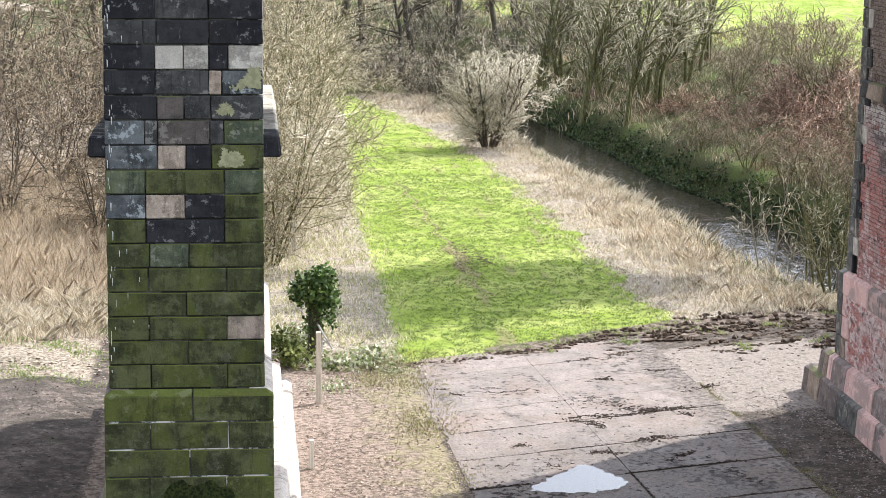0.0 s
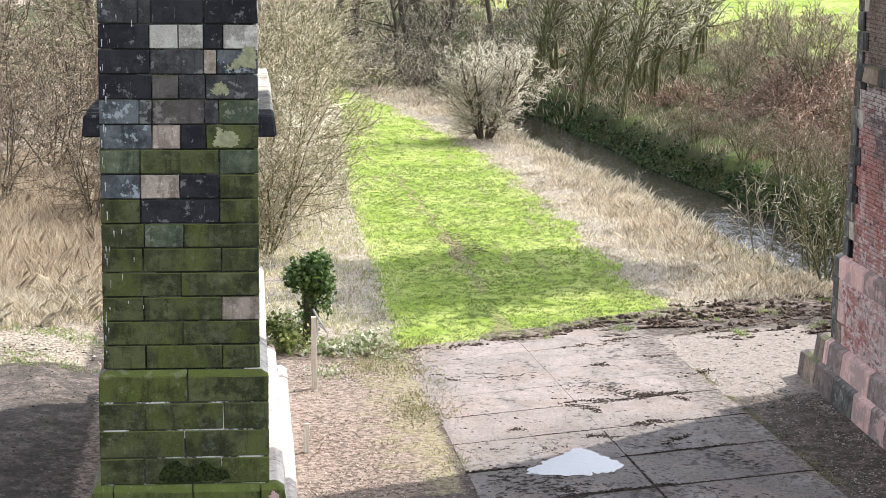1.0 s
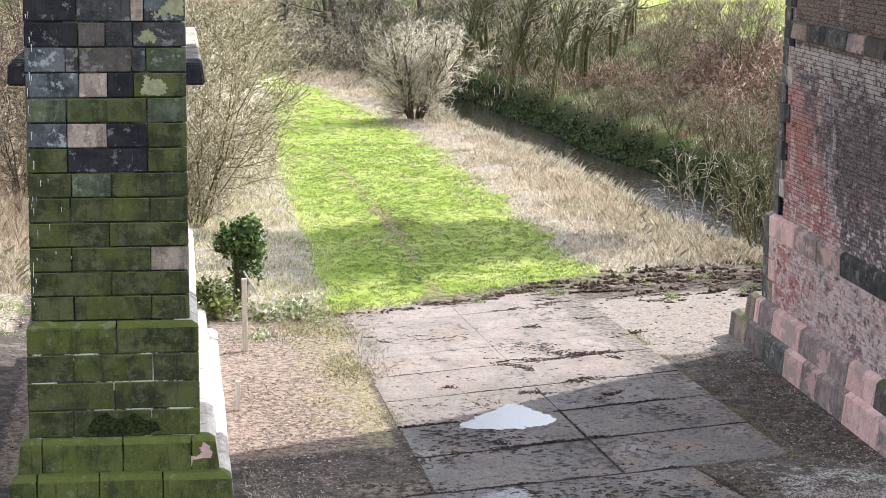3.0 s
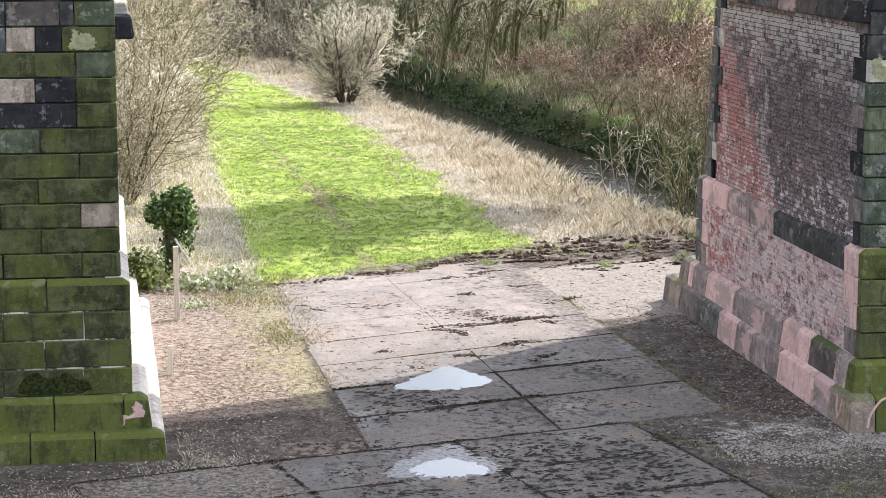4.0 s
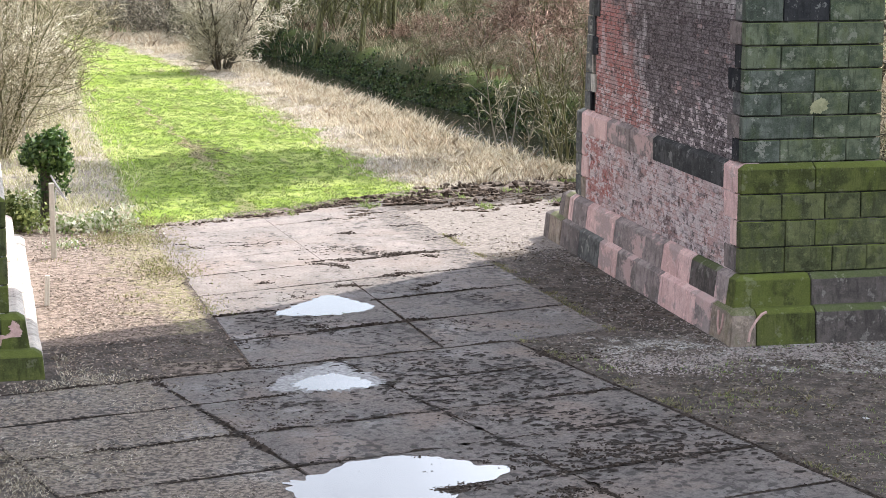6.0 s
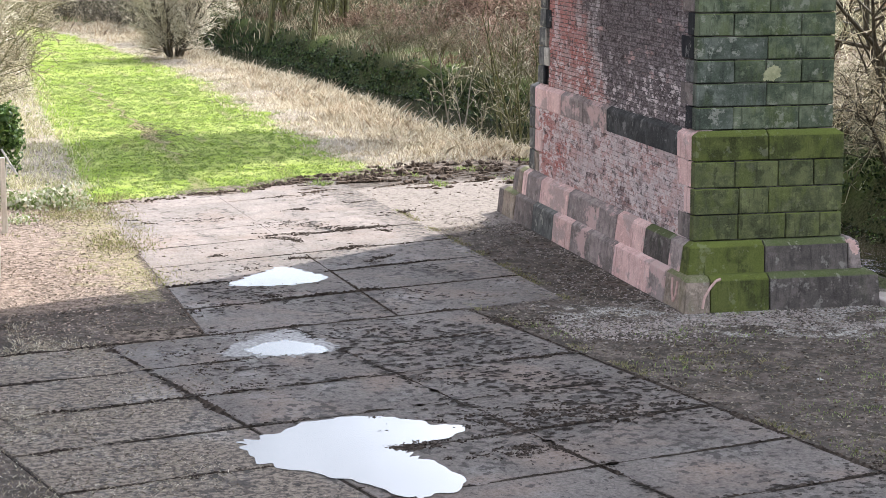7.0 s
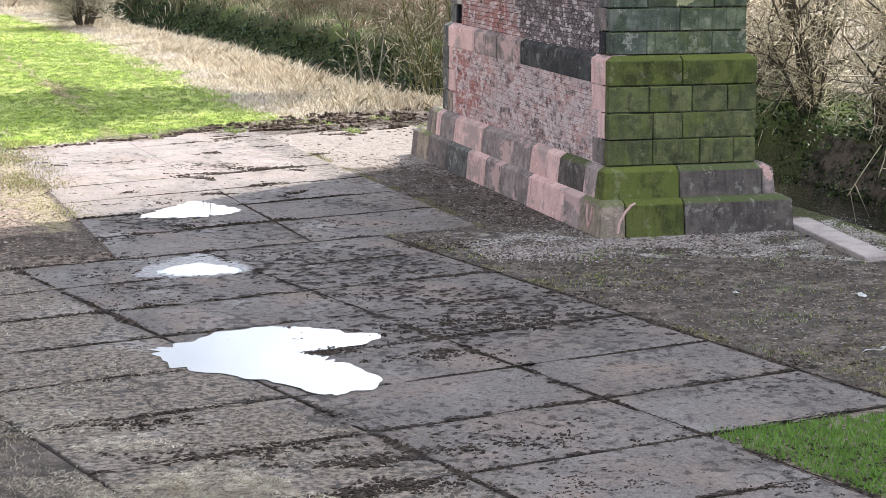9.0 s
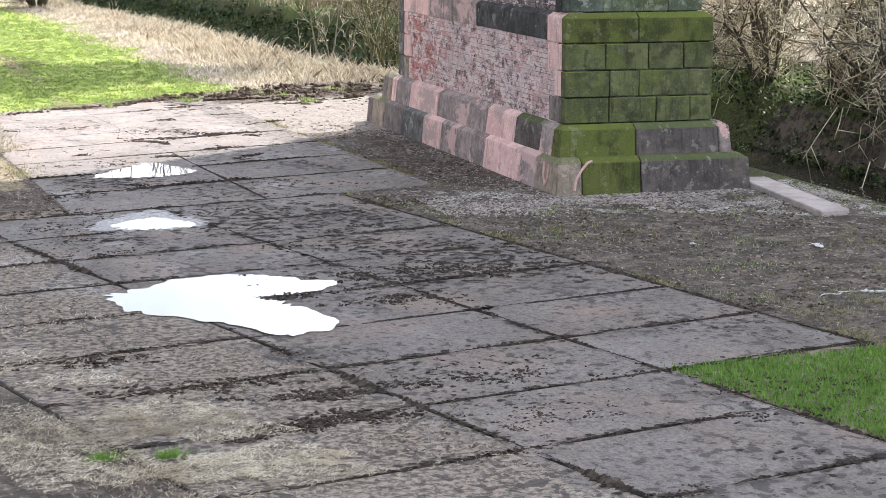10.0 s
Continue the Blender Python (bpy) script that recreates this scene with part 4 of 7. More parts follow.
def build_viaduct_above():
    """The unseen arches and deck over the piers, and the plain piers next to these two, added to shade the ground."""
    top = SHAFT_Z + TOP_COURSES * COURSE
    pitch = 13.67
    lo, hi = R_SHAFT[2] + 0.06, R_SHAFT[3] - 0.06
    for n in range(-3, 5):
        if n in (-1, 0):
            continue
        plain_pier = thing("viaduct_pier", (n * pitch, 0, -0.1), "plain stone viaduct pier of the neighbouring arches", "bridge pier", "piers of the viaduct", "structure")
        z = -2.6
        for rect, z1 in ((R_BASE, 0.5), (R_STEP, 1.0), (R_DIE, 2.7), (R_SHAFT, top)):
            solid("shaft", (rect[0], rect[2], z), (rect[1], rect[3], z1), STONE["g"], plain_pier)
            z = z1
    deck = thing("viaduct_deck", (0, 0, 0), "brick arches and deck of the viaduct above the piers", "bridge deck", "", "structure")
    for n in range(-3, 4):
        x0, x1 = n * pitch + R_SHAFT[1], (n + 1) * pitch + R_SHAFT[0]
        mid, rad = (x0 + x1) / 2, (x1 - x0) / 2
        prof = [(mid - rad * math.cos(math.pi * k / 24), top - 1.3 + rad * math.sin(math.pi * k / 24)) for k in range(25)]
        prof = [(p[0], max(p[1], top)) for p in prof]
        bm = bmesh.new()
        # extra height out of view, so the deck's shadow reaches the near ground
        roof = top + rad + 14.5
        ring = [*prof, (x1 + 1.15, top), (x1 + 1.15, roof), (x0 - 1.15, roof), (x0 - 1.15, top)]
        a = [bm.verts.new((x, lo, z)) for x, z in ring]
        b = [bm.verts.new((x, hi, z)) for x, z in ring]
        bm.faces.new(a)
        bm.faces.new(list(reversed(b)))
        for k in range(len(ring)):
            j = (k + 1) % len(ring)
            bm.faces.new((a[k], b[k], b[j], a[j]))
        bmesh.ops.triangulate(bm, faces=bm.faces[:])
        bmesh.ops.recalc_face_normals(bm, faces=bm.faces[:])
        part("arch", bm, BRICK, deck)
    roof = top + 5.68 + 14.5
    for y in (lo - 0.15, hi - 0.2):
        solid("parapet", (-60, y, roof), (70, y + 0.35, roof + 1.2), STONE["g"], deck)


build_viaduct_above()

# ------------------------------------------------------------ concrete roadway
LANES = [(-12.05, 0.26), (-9.0, 0.26), (-6.0, 0.25), (-2.95, 0.215), (-0.1, 0.20)]
SLAB_STEP, SLAB_V0 = 1.72, -15.35


def joint_point(lane, v):
    c, s = LANES[lane]
    y = (v + 0.25 * c) / (0.968 + 0.25 * s)
    return c - s * y, y


ARCH_LANES = [(-7.42, 0.03), (-4.30, 0.07), (-1.35, 0.06)]


def arch_joint(lane, y0):
    c, s = ARCH_LANES[lane]
    slope = 0.27 + 0.012 * y0
    y = (y0 + slope * (c + 7.42)) / (1 + slope * s)
    return c - s * y, y


def build_roadway():
    road = thing("roadway", (0, 0, 0), "muddy concrete slab roadway passing under the viaduct arch", "road", "", "structure")
    quads = []
    for lane in range(3):
        for k in range(-3, 10):
            v0, v1 = SLAB_V0 + SLAB_STEP * k, SLAB_V0 + SLAB_STEP * (k + 1)
            corner = [joint_point(lane, v0), joint_point(lane + 1, v0), joint_point(lane + 1, v1), joint_point(lane, v1)]
            if not (lane == 2 and corner[0][1] < -11.6):
                quads.append(corner)
    # beyond the skewed slabs the rows follow the arch
    for lane in range(2):
        rows = [-0.05, 2.0, 3.9, 5.75, 7.6, 9.2, 10.7, 12.3, 14.0]
        for y0, y1 in zip(rows, rows[1:]):
            quads.append([arch_joint(lane, y0), arch_joint(lane + 1, y0), arch_joint(lane + 1, y1), arch_joint(lane, y1)])
    for corner in quads:
        cx, cy = sum(p[0] for p in corner) / 4, sum(p[1] for p in corner) / 4
        if cy > 13.0 + (cx + 7.9) * 0.45:
            continue
        g = 0.022 if cy < 1.4 else 0.012 if cy < 4.6 else 0.004
        pts = [(cx + (x - cx) * (1 - g / 1.5 * (cy < 4.6)), cy + (y - cy) * (1 - g / 0.9)) for x, y in corner]
        tilt = [random.uniform(-0.003, 0.003) for _ in range(4)]
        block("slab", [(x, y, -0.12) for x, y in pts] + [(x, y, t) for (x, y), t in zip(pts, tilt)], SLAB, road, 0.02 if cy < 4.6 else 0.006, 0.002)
    near = [joint_point(0, -20), joint_point(2, -20), joint_point(2, SLAB_V0 + SLAB_STEP * 3), joint_point(3, SLAB_V0 + SLAB_STEP * 3), joint_point(3, 1.85), joint_point(0, 1.85)]
    far = [arch_joint(0, 0.0), arch_joint(2, 1.0), arch_joint(2, 12.0), arch_joint(0, 12.0)]
    for low, top, filling, label in ((near, -0.012, MUD, "dark mud in the joints between slabs"), (far, -0.008, SOIL, "dried soil in the joints between slabs")):
        n = len(low)
        mesh_object("bedding", [(x, y, -0.03) for x, y in low] + [(x, y, top - 0.004 * (filling == SOIL)) for x, y in low], [tuple(range(n - 1, -1, -1)), tuple(range(n, 2 * n))] + [(k, (k + 1) % n, n + (k + 1) % n, n + k) for k in range(n)], filling, road, label)
    return road


build_roadway()


def blob_outline(points, n=160, jag=0.06, seed=1):
    """A closed smooth outline through the given points, with a ragged edge."""
    rnd = np.random.default_rng(seed)
    p = np.array(points, float)
    out = []
    m = len(p)
    for k in range(n):
        s = k / n * m
        i, f = int(s), s - int(s)
        a, b, c, d = p[(i - 1) % m], p[i % m], p[(i + 1) % m], p[(i + 2) % m]
        out.append(0.5 * (2 * b + (c - a) * f + (2 * a - 5 * b + 4 * c - d) * f * f + (3 * b - a - 3 * c + d) * f**3))
    out = np.array(out)
    along = np.roll(out, -1, 0) - np.roll(out, 1, 0)
    side = np.stack([along[:, 1], -along[:, 0]], 1) / np.linalg.norm(along, axis=1, keepdims=True)
    k = np.arange(n) / n * 2 * math.pi
    push = sum(rnd.normal(0, 1.0 / w**0.5) * np.sin(w * k + rnd.uniform(0, 6.28)) for w in range(5, 60))
    return out + side * (push * jag * 0.28)[:, None]


def build_puddle(points, z, jag, seed, label, material=None, name="puddle", group="puddles on the roadway"):
    o = blob_outline(points, 260, jag, seed)
    bm = bmesh.new()
    f = bm.faces.new([bm.verts.new((x, y, z)) for x, y in o])
    f.normal_update()
    if f.normal.z < 0:
        f.normal_flip()
    bmesh.ops.triangulate(bm, faces=bm.faces[:])
    tagged(part(name, bm, material or PUDDLE), label, name.split("_")[0], group, "structure")


build_puddle([(-7.83, -6.22), (-7.57, -5.91), (-6.79, -5.38), (-6.18, -5.17), (-5.88, -5.32), (-5.45, -5.74), (-5.06, -6.07), (-5.67, -6.64), (-6.09, -6.70), (-6.06, -6.96), (-5.83, -7.28), (-5.63, -8.3), (-6.18, -8.75), (-6.43, -8.71), (-6.87, -8.05), (-7.41, -7.34), (-7.77, -6.95)], 0.011, 0.13, 3, "wide shallow rainwater puddle mirroring the sky")
build_puddle([(-7.0, -1.3), (-6.82, -0.89), (-6.38, -0.62), (-6.12, -0.79), (-5.84, -1.41), (-6.21, -1.56), (-6.6, -1.6)], 0.012, 0.13, 5, "small rainwater puddle with a muddy rim")
build_puddle([(-6.49, 3.94), (-5.73, 4.97), (-5.37, 5.33), (-5.07, 4.84), (-4.81, 4.25), (-4.98, 3.87), (-5.55, 3.61), (-6.26, 3.68)], 0.011, 0.09, 7, "small rainwater puddle beside the shadow's edge")
build_puddle([(-7.37, -1.34), (-7.01, -0.62), (-6.53, -0.12), (-6.19, 0.18), (-5.81, -0.61), (-5.76, -1.43), (-6.45, -1.67), (-7.04, -1.56)], 0.0075, 0.16, 9, "thin wet film round the small puddle", WET)


def face_patch(pier, name, points, y, jag, seed, material, label):
    """A flat crust of irregular outline on the end face of a pier."""
    bm = bmesh.new()
    f = bm.faces.new([bm.verts.new((x, y, z)) for x, z in blob_outline(points, 90, jag, seed)])
    f.normal_update()
    if f.normal.y > 0:
        f.normal_flip()
    bmesh.ops.triangulate(bm, faces=bm.faces[:])
    part(name, bm, material, pier, label)


def build_marks():
    y = R_SHAFT[2] - 0.010
    face_patch(PIER_A, "lichen_patch", [(2.02, 6.08), (2.36, 6.08), (2.34, 6.27), (2.16, 6.30), (2.08, 6.36), (2.05, 6.2)], y, 0.05, 1, LICHEN, "olive-yellow lichen crust")
    face_patch(PIER_A, "lichen_patch", [(2.0, 6.85), (2.24, 6.84), (2.20, 6.97), (2.08, 7.0)], y, 0.05, 2, LICHEN, "olive-yellow lichen crust")
    face_patch(PIER_A, "lichen_patch", [(2.20, 7.22), (2.62, 7.24), (2.63, 7.5), (2.48, 7.52), (2.36, 7.34)], y, 0.06, 3, LICHEN, "grey-green lichen crust")
    face_patch(PIER_B, "lime_patch", [(1.47, 3.53), (1.60, 3.50), (1.74, 3.56), (1.76, 3.68), (1.66, 3.74), (1.52, 3.68)], y, 0.03, 4, LICHEN, "round pale patch of lichen")
    face_patch(PIER_B, "lichen_patch", [(0.42, 5.45), (0.62, 5.32), (0.86, 5.34), (0.80, 5.48), (0.62, 5.52), (0.55, 5.66), (0.44, 5.68)], y, 0.05, 6, LICHEN, "pale lichen crust")
    face_patch(PIER_B, "cement_patch", [(2.80, 1.0), (2.92, 0.99), (3.00, 0.90), (3.02, 0.72), (2.94, 0.76), (2.88, 0.86)], R_STEP[2] + 0.03, 0.04, 13, CEMENT, "pink cement patch")
    face_patch(PIER_A, "moss_patch", [(1.18, 1.07), (1.5, 1.05), (1.9, 1.06), (2.2, 1.10), (2.16, 1.24), (2.0, 1.27), (1.86, 1.37), (1.62, 1.29), (1.4, 1.38), (1.24, 1.30)], R_DIE[2] - 0.009, 0.025, 21, BLACK_MOSS, "damp black moss")
    face_patch(PIER_A, "cement_patch", [(2.56, 0.60), (2.74, 0.57), (2.90, 0.60), (2.97, 0.72), (2.93, 0.90), (2.82, 0.93), (2.80, 0.78), (2.66, 0.72)], R_STEP[2] + 0.028, 0.05, 12, CEMENT, "pink cement patch")
    rng = random.Random(8)
    v, f = [], []
    for _ in range(46):
        x, z = 0.40 + abs(rng.gauss(0, 0.05)), rng.uniform(2.9, 8.6)
        if rng.random() < 0.25:
            x = rng.uniform(0.4, 1.0)
        w, h = rng.uniform(0.004, 0.012), rng.uniform(0.03, 0.13)
        n = len(v)
        v += [(x - w * 0.3, y, z - h), (x + w * 0.4, y, z - h * 0.9), (x + w, y, z), (x - w, y, z + w)]
        f.append((n, n + 1, n + 2, n + 3))
    tagged(mesh_object("lime_drips", v, f, LIME, PIER_A, "white lime drips"), "white lime drips", kind="stuff")
    # cement smears on the corner of the footing
    for arc in (((0.295, 0.05), (0.33, 0.22), (0.42, 0.36), (0.52, 0.47), (0.60, 0.50)),):
        segs = [(a[0], 0.008 + 0.08 * a[1], a[1], b[0], 0.008 + 0.08 * b[1], b[1], 0.022, 0.022) for a, b in zip(arc, arc[1:])]
        tubes("cement_smear", segs, CEMENT, PIER_B, 6, "smear of pink cement")
    arc = ((0.66, 0.44), (0.64, 0.22), (0.55, 0.08), (0.46, 0.20), (0.43, 0.42))
    segs = [(0.006 + 0.08 * a[1], a[0], a[1], 0.006 + 0.08 * b[1], b[0], b[1], 0.02, 0.02) for a, b in zip(arc, arc[1:])]
    tubes("cement_smear", segs, CEMENT, PIER_B, 6, "smear of pink cement")


build_marks()


def build_mud_scraps():
    """Ragged flat scraps of trodden mud stuck to the slabs, in drifts."""
    rng = np.random.default_rng(31)
    n = 15000
    y = rng.uniform(-15.5, 11.0, n)
    x = rng.uniform(-9.0, -1.6, n) - 0.25 * np.minimum(y, 1.5)
    drift = np.sin(x * 1.1 + y * 0.55 + 1.0) + np.sin(y * 1.25 - x * 0.6) + 0.7 * np.sin(x * 2.7 + y * 1.9) + rng.normal(0, 0.55, n)
    middle = np.exp(-((x + 4.3) / 2.6) ** 2 - ((y + 3.2) / 3.6) ** 2)
    keep = drift + 1.6 * middle - 1.0 * smoothstep(3.5, 6.0, y) - 0.5 * smoothstep(-9.0, -12.0, y) > 1.15
    keep &= ~((y > 1.5) & ((x < -7.3) | (x > -1.5 - 0.06 * y))) & (x < -3.05 - 0.21 * y + 1.4 * smoothstep(0.5, 2.0, y)) & (x > -9.1 - 0.26 * y)
    for px, py, pa, pb in ((-6.45, -6.9, 1.55, 1.75), (-6.35, -0.95, 0.7, 0.7), (-5.6, 4.4, 0.85, 0.75)):
        keep &= np.hypot((x - px) / pa, (y - py) / pb) > 1
    x, y = x[keep], y[keep]
    k, m = len(x), 11
    a = np.arange(m)[None] * (2 * math.pi / m) + rng.normal(0, 0.2, (k, m))
    r = (rng.uniform(0.012, 0.060, k) * (1 - 0.45 * smoothstep(-6.0, -11.0, y)))[:, None] * rng.uniform(0.35, 1.3, (k, m))
    turn = rng.normal(0.2, 0.5, k)[:, None]
    u, w = r * np.cos(a) * 1.5, r * np.sin(a) * 0.85
    v = np.stack([x[:, None] + u * np.cos(turn) - w * np.sin(turn), y[:, None] + u * np.sin(turn) + w * np.cos(turn), np.broadcast_to(0.0065 + 0.002 * rng.random((k, 1)), (k, m))], -1)
    tagged(triangles("mud_scraps", v.reshape(-1, 3), m, MUD, None, "dark ragged scraps of trodden mud on the slabs", "stuff"), category="mud")


def build_joint_silt():
    """Silt trodden into the joints: it bridges some stretches level with the slabs, and is heaped dark beside others."""
    rng = np.random.default_rng(37)
    joints = [(joint_point(0, SLAB_V0 + SLAB_STEP * k), joint_point(3, SLAB_V0 + SLAB_STEP * k)) for k in range(0, 10)]
    joints += [(joint_point(lane, -15.0), joint_point(lane, 1.6)) for lane in (1, 2)]
    level, heaps = [], []
    for (x0, y0), (x1, y1) in joints:
        long = math.hypot(x1 - x0, y1 - y0)
        ux, uy = (x1 - x0) / long, (y1 - y0) / long
        d = rng.uniform(0, 0.4)
        while d < long:
            x, y = x0 + ux * d, y0 + uy * d
            busy = math.exp(-((x + 4.2) / 2.6) ** 2 - ((y + 3.0) / 3.4) ** 2)
            run = rng.uniform(0.12, 0.5)
            wet = any(math.hypot((x - px) / pa, (y - py) / pb) < 1 for px, py, pa, pb in ((-6.45, -6.9, 1.6, 1.8), (-6.35, -0.95, 0.8, 0.8)))
            pick = rng.random()
            if not wet and pick < 0.22 + 0.45 * busy:
                a = np.arange(12) * (2 * math.pi / 12)
                u, w = np.cos(a) * run * rng.uniform(0.6, 1.15, 12), np.sin(a) * 0.075 * rng.uniform(0.6, 1.3, 12)
                level.append(np.stack([x + ux * u - uy * w, y + uy * u + ux * w, np.full(12, 0.0046)], 1))
            elif not wet and pick < 0.55 + 0.4 * busy:
                n = int(run * 70)
                p = rng.uniform(-run, run, n)
                q = rng.normal(0.03, 0.045, n)
                heaps.append(np.stack([x + ux * p - uy * q, y + uy * p + ux * q], 1))
            d += run * 1.3
    tagged(triangles("silt", np.concatenate(level), 12, SLAB, None, "grey-brown silt trodden level over the slab joints", "stuff"), category="mud")
    c = np.concatenate(heaps)
    k, m = len(c), 9
    a = np.arange(m)[None] * (2 * math.pi / m) + rng.normal(0, 0.2, (k, m))
    r = rng.uniform(0.010, 0.040, k)[:, None] * rng.uniform(0.4, 1.3, (k, m))
    v = np.stack([c[:, :1] + 1.5 * r * np.cos(a), c[:, 1:] + 0.9 * r * np.sin(a), np.broadcast_to(0.0085 + 0.003 * rng.random((k, 1)), (k, m))], -1)
    tagged(triangles("mud_scraps", v.reshape(-1, 3), m, MUD, None, "ragged dark mud pressed along the slab joints", "stuff"), category="mud")


build_mud_scraps()
build_joint_silt()


def build_mud_ridges():
    """Ragged low ridges of wet mud squeezed up along the joints of the slabs."""
    rng = np.random.default_rng(77)
    lines = [(joint_point(0, SLAB_V0 + SLAB_STEP * k), joint_point(2 if k < 3 else 3, SLAB_V0 + SLAB_STEP * k), (1.0, 0.6, 0.85, 0.5)[k % 4]) for k in range(-1, 11)]
    lines += [(joint_point(lane, -19.0 if lane < 3 else -10.4), joint_point(lane, 1.6), 0.9) for lane in (1, 2, 3)]
    lines += [(arch_joint(0, y), arch_joint(2, y), w) for y, w in ((2.0, 1.0), (3.9, 0.9), (5.75, 0.45), (7.6, 0.25))]
    lines += [(arch_joint(lane, 0.0), arch_joint(lane, 5.6), 0.6) for lane in (1,)]
    pools = ((-6.45, -6.9, 1.75, 1.95), (-6.35, -0.95, 0.75, 0.75), (-5.6, 4.4, 0.95, 0.85))
    v, f = [], []
    for a, b, weight in lines:
        a, b = np.array(a), np.array(b)
        long = float(np.linalg.norm(b - a))
        u = (b - a) / long
        side = np.array([-u[1], u[0]])
        n = int(long / 0.028)
        s = np.arange(n)
        wave = sum(rng.normal(0, 1) * np.sin(s * 0.028 * w + rng.uniform(0, 6.28)) for w in (0.9, 1.7, 2.9, 4.7, 7.7)) / 2.2
        width = np.clip(0.010 + 0.055 * (wave - 0.35), 0.004, 0.12) * weight * rng.uniform(0.55, 1.5, n)
        other = np.clip(0.012 - 0.040 * (wave + 0.45), 0.004, 0.09) * weight * rng.uniform(0.55, 1.5, n)
        tall = np.clip(0.006 + 0.014 * (wave + 0.4), 0.002, 0.04) * rng.uniform(0.3, 1.6, n) * weight
        first = len(v)
        for k in range(n):
            c = a + u * (k * 0.028)
            if any(math.hypot((c[0] - px) / pa, (c[1] - py) / pb) < 1 for px, py, pa, pb in pools):
                width[k], other[k], tall[k] = 0.004, 0.004, -0.012
            p, q = c + side * width[k], c - side * other[k]
            m = c + side * rng.normal(0, 0.012)
            v += [(p[0], p[1], -0.004), (m[0], m[1], 0.004 + tall[k]), (q[0], q[1], -0.004)]
        for k in range(n - 1):
            i = first + 3 * k
            f += [(i, i + 1, i + 4, i + 3), (i + 1, i + 2, i + 5, i + 4)]
    ob = mesh_object("mud_ridges", v, f, MUD_BROWN)
    tagged(ob, "ragged dark mud ridges squeezed up along the slab joints", "mud", kind="stuff")


build_mud_ridges()


# ------------------------------------------------------------ grass, litter, mud
def ground_z(x, y):
    return height(np.asarray(x, float), np.asarray(y, float)) - 0.02


def blades(name, xy, tall, wide, lean, material, label, rng, category="grass", heading=None):
    """Grass: one bent two-sided blade for each place, in one mesh."""
    n = len(xy)
    x, y = xy[:, 0], xy[:, 1]
    z = ground_z(x, y) - 0.01
    h = tall * rng.uniform(0.55, 1.25, n)
    a, la = rng.uniform(0, 2 * math.pi, n), rng.uniform(0, 2 * math.pi, n)
    la = la if heading is None else heading
    l = lean * h * rng.uniform(0.2, 1.0, n)
    wx, wy = np.cos(a) * wide / 2, np.sin(a) * wide / 2
    dx, dy = np.cos(la) * l, np.sin(la) * l
    p0, p1 = np.stack([x - wx, y - wy, z], 1), np.stack([x + wx, y + wy, z], 1)
    m1 = np.stack([x + wx * 0.8 + dx * 0.35, y + wy * 0.8 + dy * 0.35, z + h * 0.6], 1)
    m0 = np.stack([x - wx * 0.8 + dx * 0.35, y - wy * 0.8 + dy * 0.35, z + h * 0.6], 1)
    t = np.stack([x + dx, y + dy, z + h], 1)
    v = np.stack([p0, p1, m1, t, m0], 1)
    return tagged(triangles(name, v, 5, material, None, label, "stuff"), category=category)


def tussocks(name, centres, tall, spread, count, wide, lean, material, label, rng, category="grass"):
    """Grass in tufts: the blades of each fan out from its middle, and each tuft has a height of its own."""
    n = len(centres)
    size = np.repeat(rng.uniform(0.5, 1.4, n), count)
    a = rng.uniform(0, 2 * math.pi, n * count)
    r = np.abs(rng.normal(0, 0.5, n * count)) * spread * size
    xy = np.repeat(centres, count, 0) + np.stack([np.cos(a) * r, np.sin(a) * r], 1)
    high = np.repeat(tall, count) * size * np.clip(1.25 - 0.5 * r / spread, 0.35, 1.25)
    return blades(name, xy, high, wide, lean, material, label, rng, category, a + rng.normal(0, 0.5, n * count))


def build_slopes():
    """Dead bracken and rough grass over the slopes across the river and under the wood."""
    rng = np.random.default_rng(12)
    far = lambda x, y: (x > far_x(y) + 0.6 + rng.uniform(0, 0.6, len(x)))  # noqa: E731
    s = scatter(rng, 52000, 4, 24, 18, 85, far, 0.2, 9)
    red = np.sin(s[:, 0] * 0.9 + s[:, 1] * 0.35) + np.sin(s[:, 1] * 0.7 - s[:, 0] * 0.3) + rng.normal(0, 0.5, len(s)) > 0.9
    blades("dead_bracken", s[red], np.full(red.sum(), 0.36), 0.018, 1.2, TWIG_RED, "flattened red-brown bracken and brambles on the slope", rng, "bracken")
    blades("rough_grass", s[~red], np.full((~red).sum(), 0.28), 0.018, 1.2, SLOPE, "rough dead grass on the slope across the river", rng)
    s = scatter(rng, 24000, 10.5, 26, -4, 28, lambda x, y: x > far_x(y) + 2.6, 0.2, 9)
    blades("rough_grass", s, np.full(len(s), 0.26), 0.02, 1.2, STRAW, "pale dead grass behind the bushes by the pier", rng)
    s = scatter(rng, 17000, -34, 8, 60, 110, lambda x, y: (x < turf_left(y) - 0.5) | (x > turf_right(y) + 0.4) | (y > 82), 0.25, 9)
    blades("rough_grass", s, np.full(len(s), 0.40), 0.03, 1.1, REED_BROWN, "brown dead undergrowth below the wood", rng)


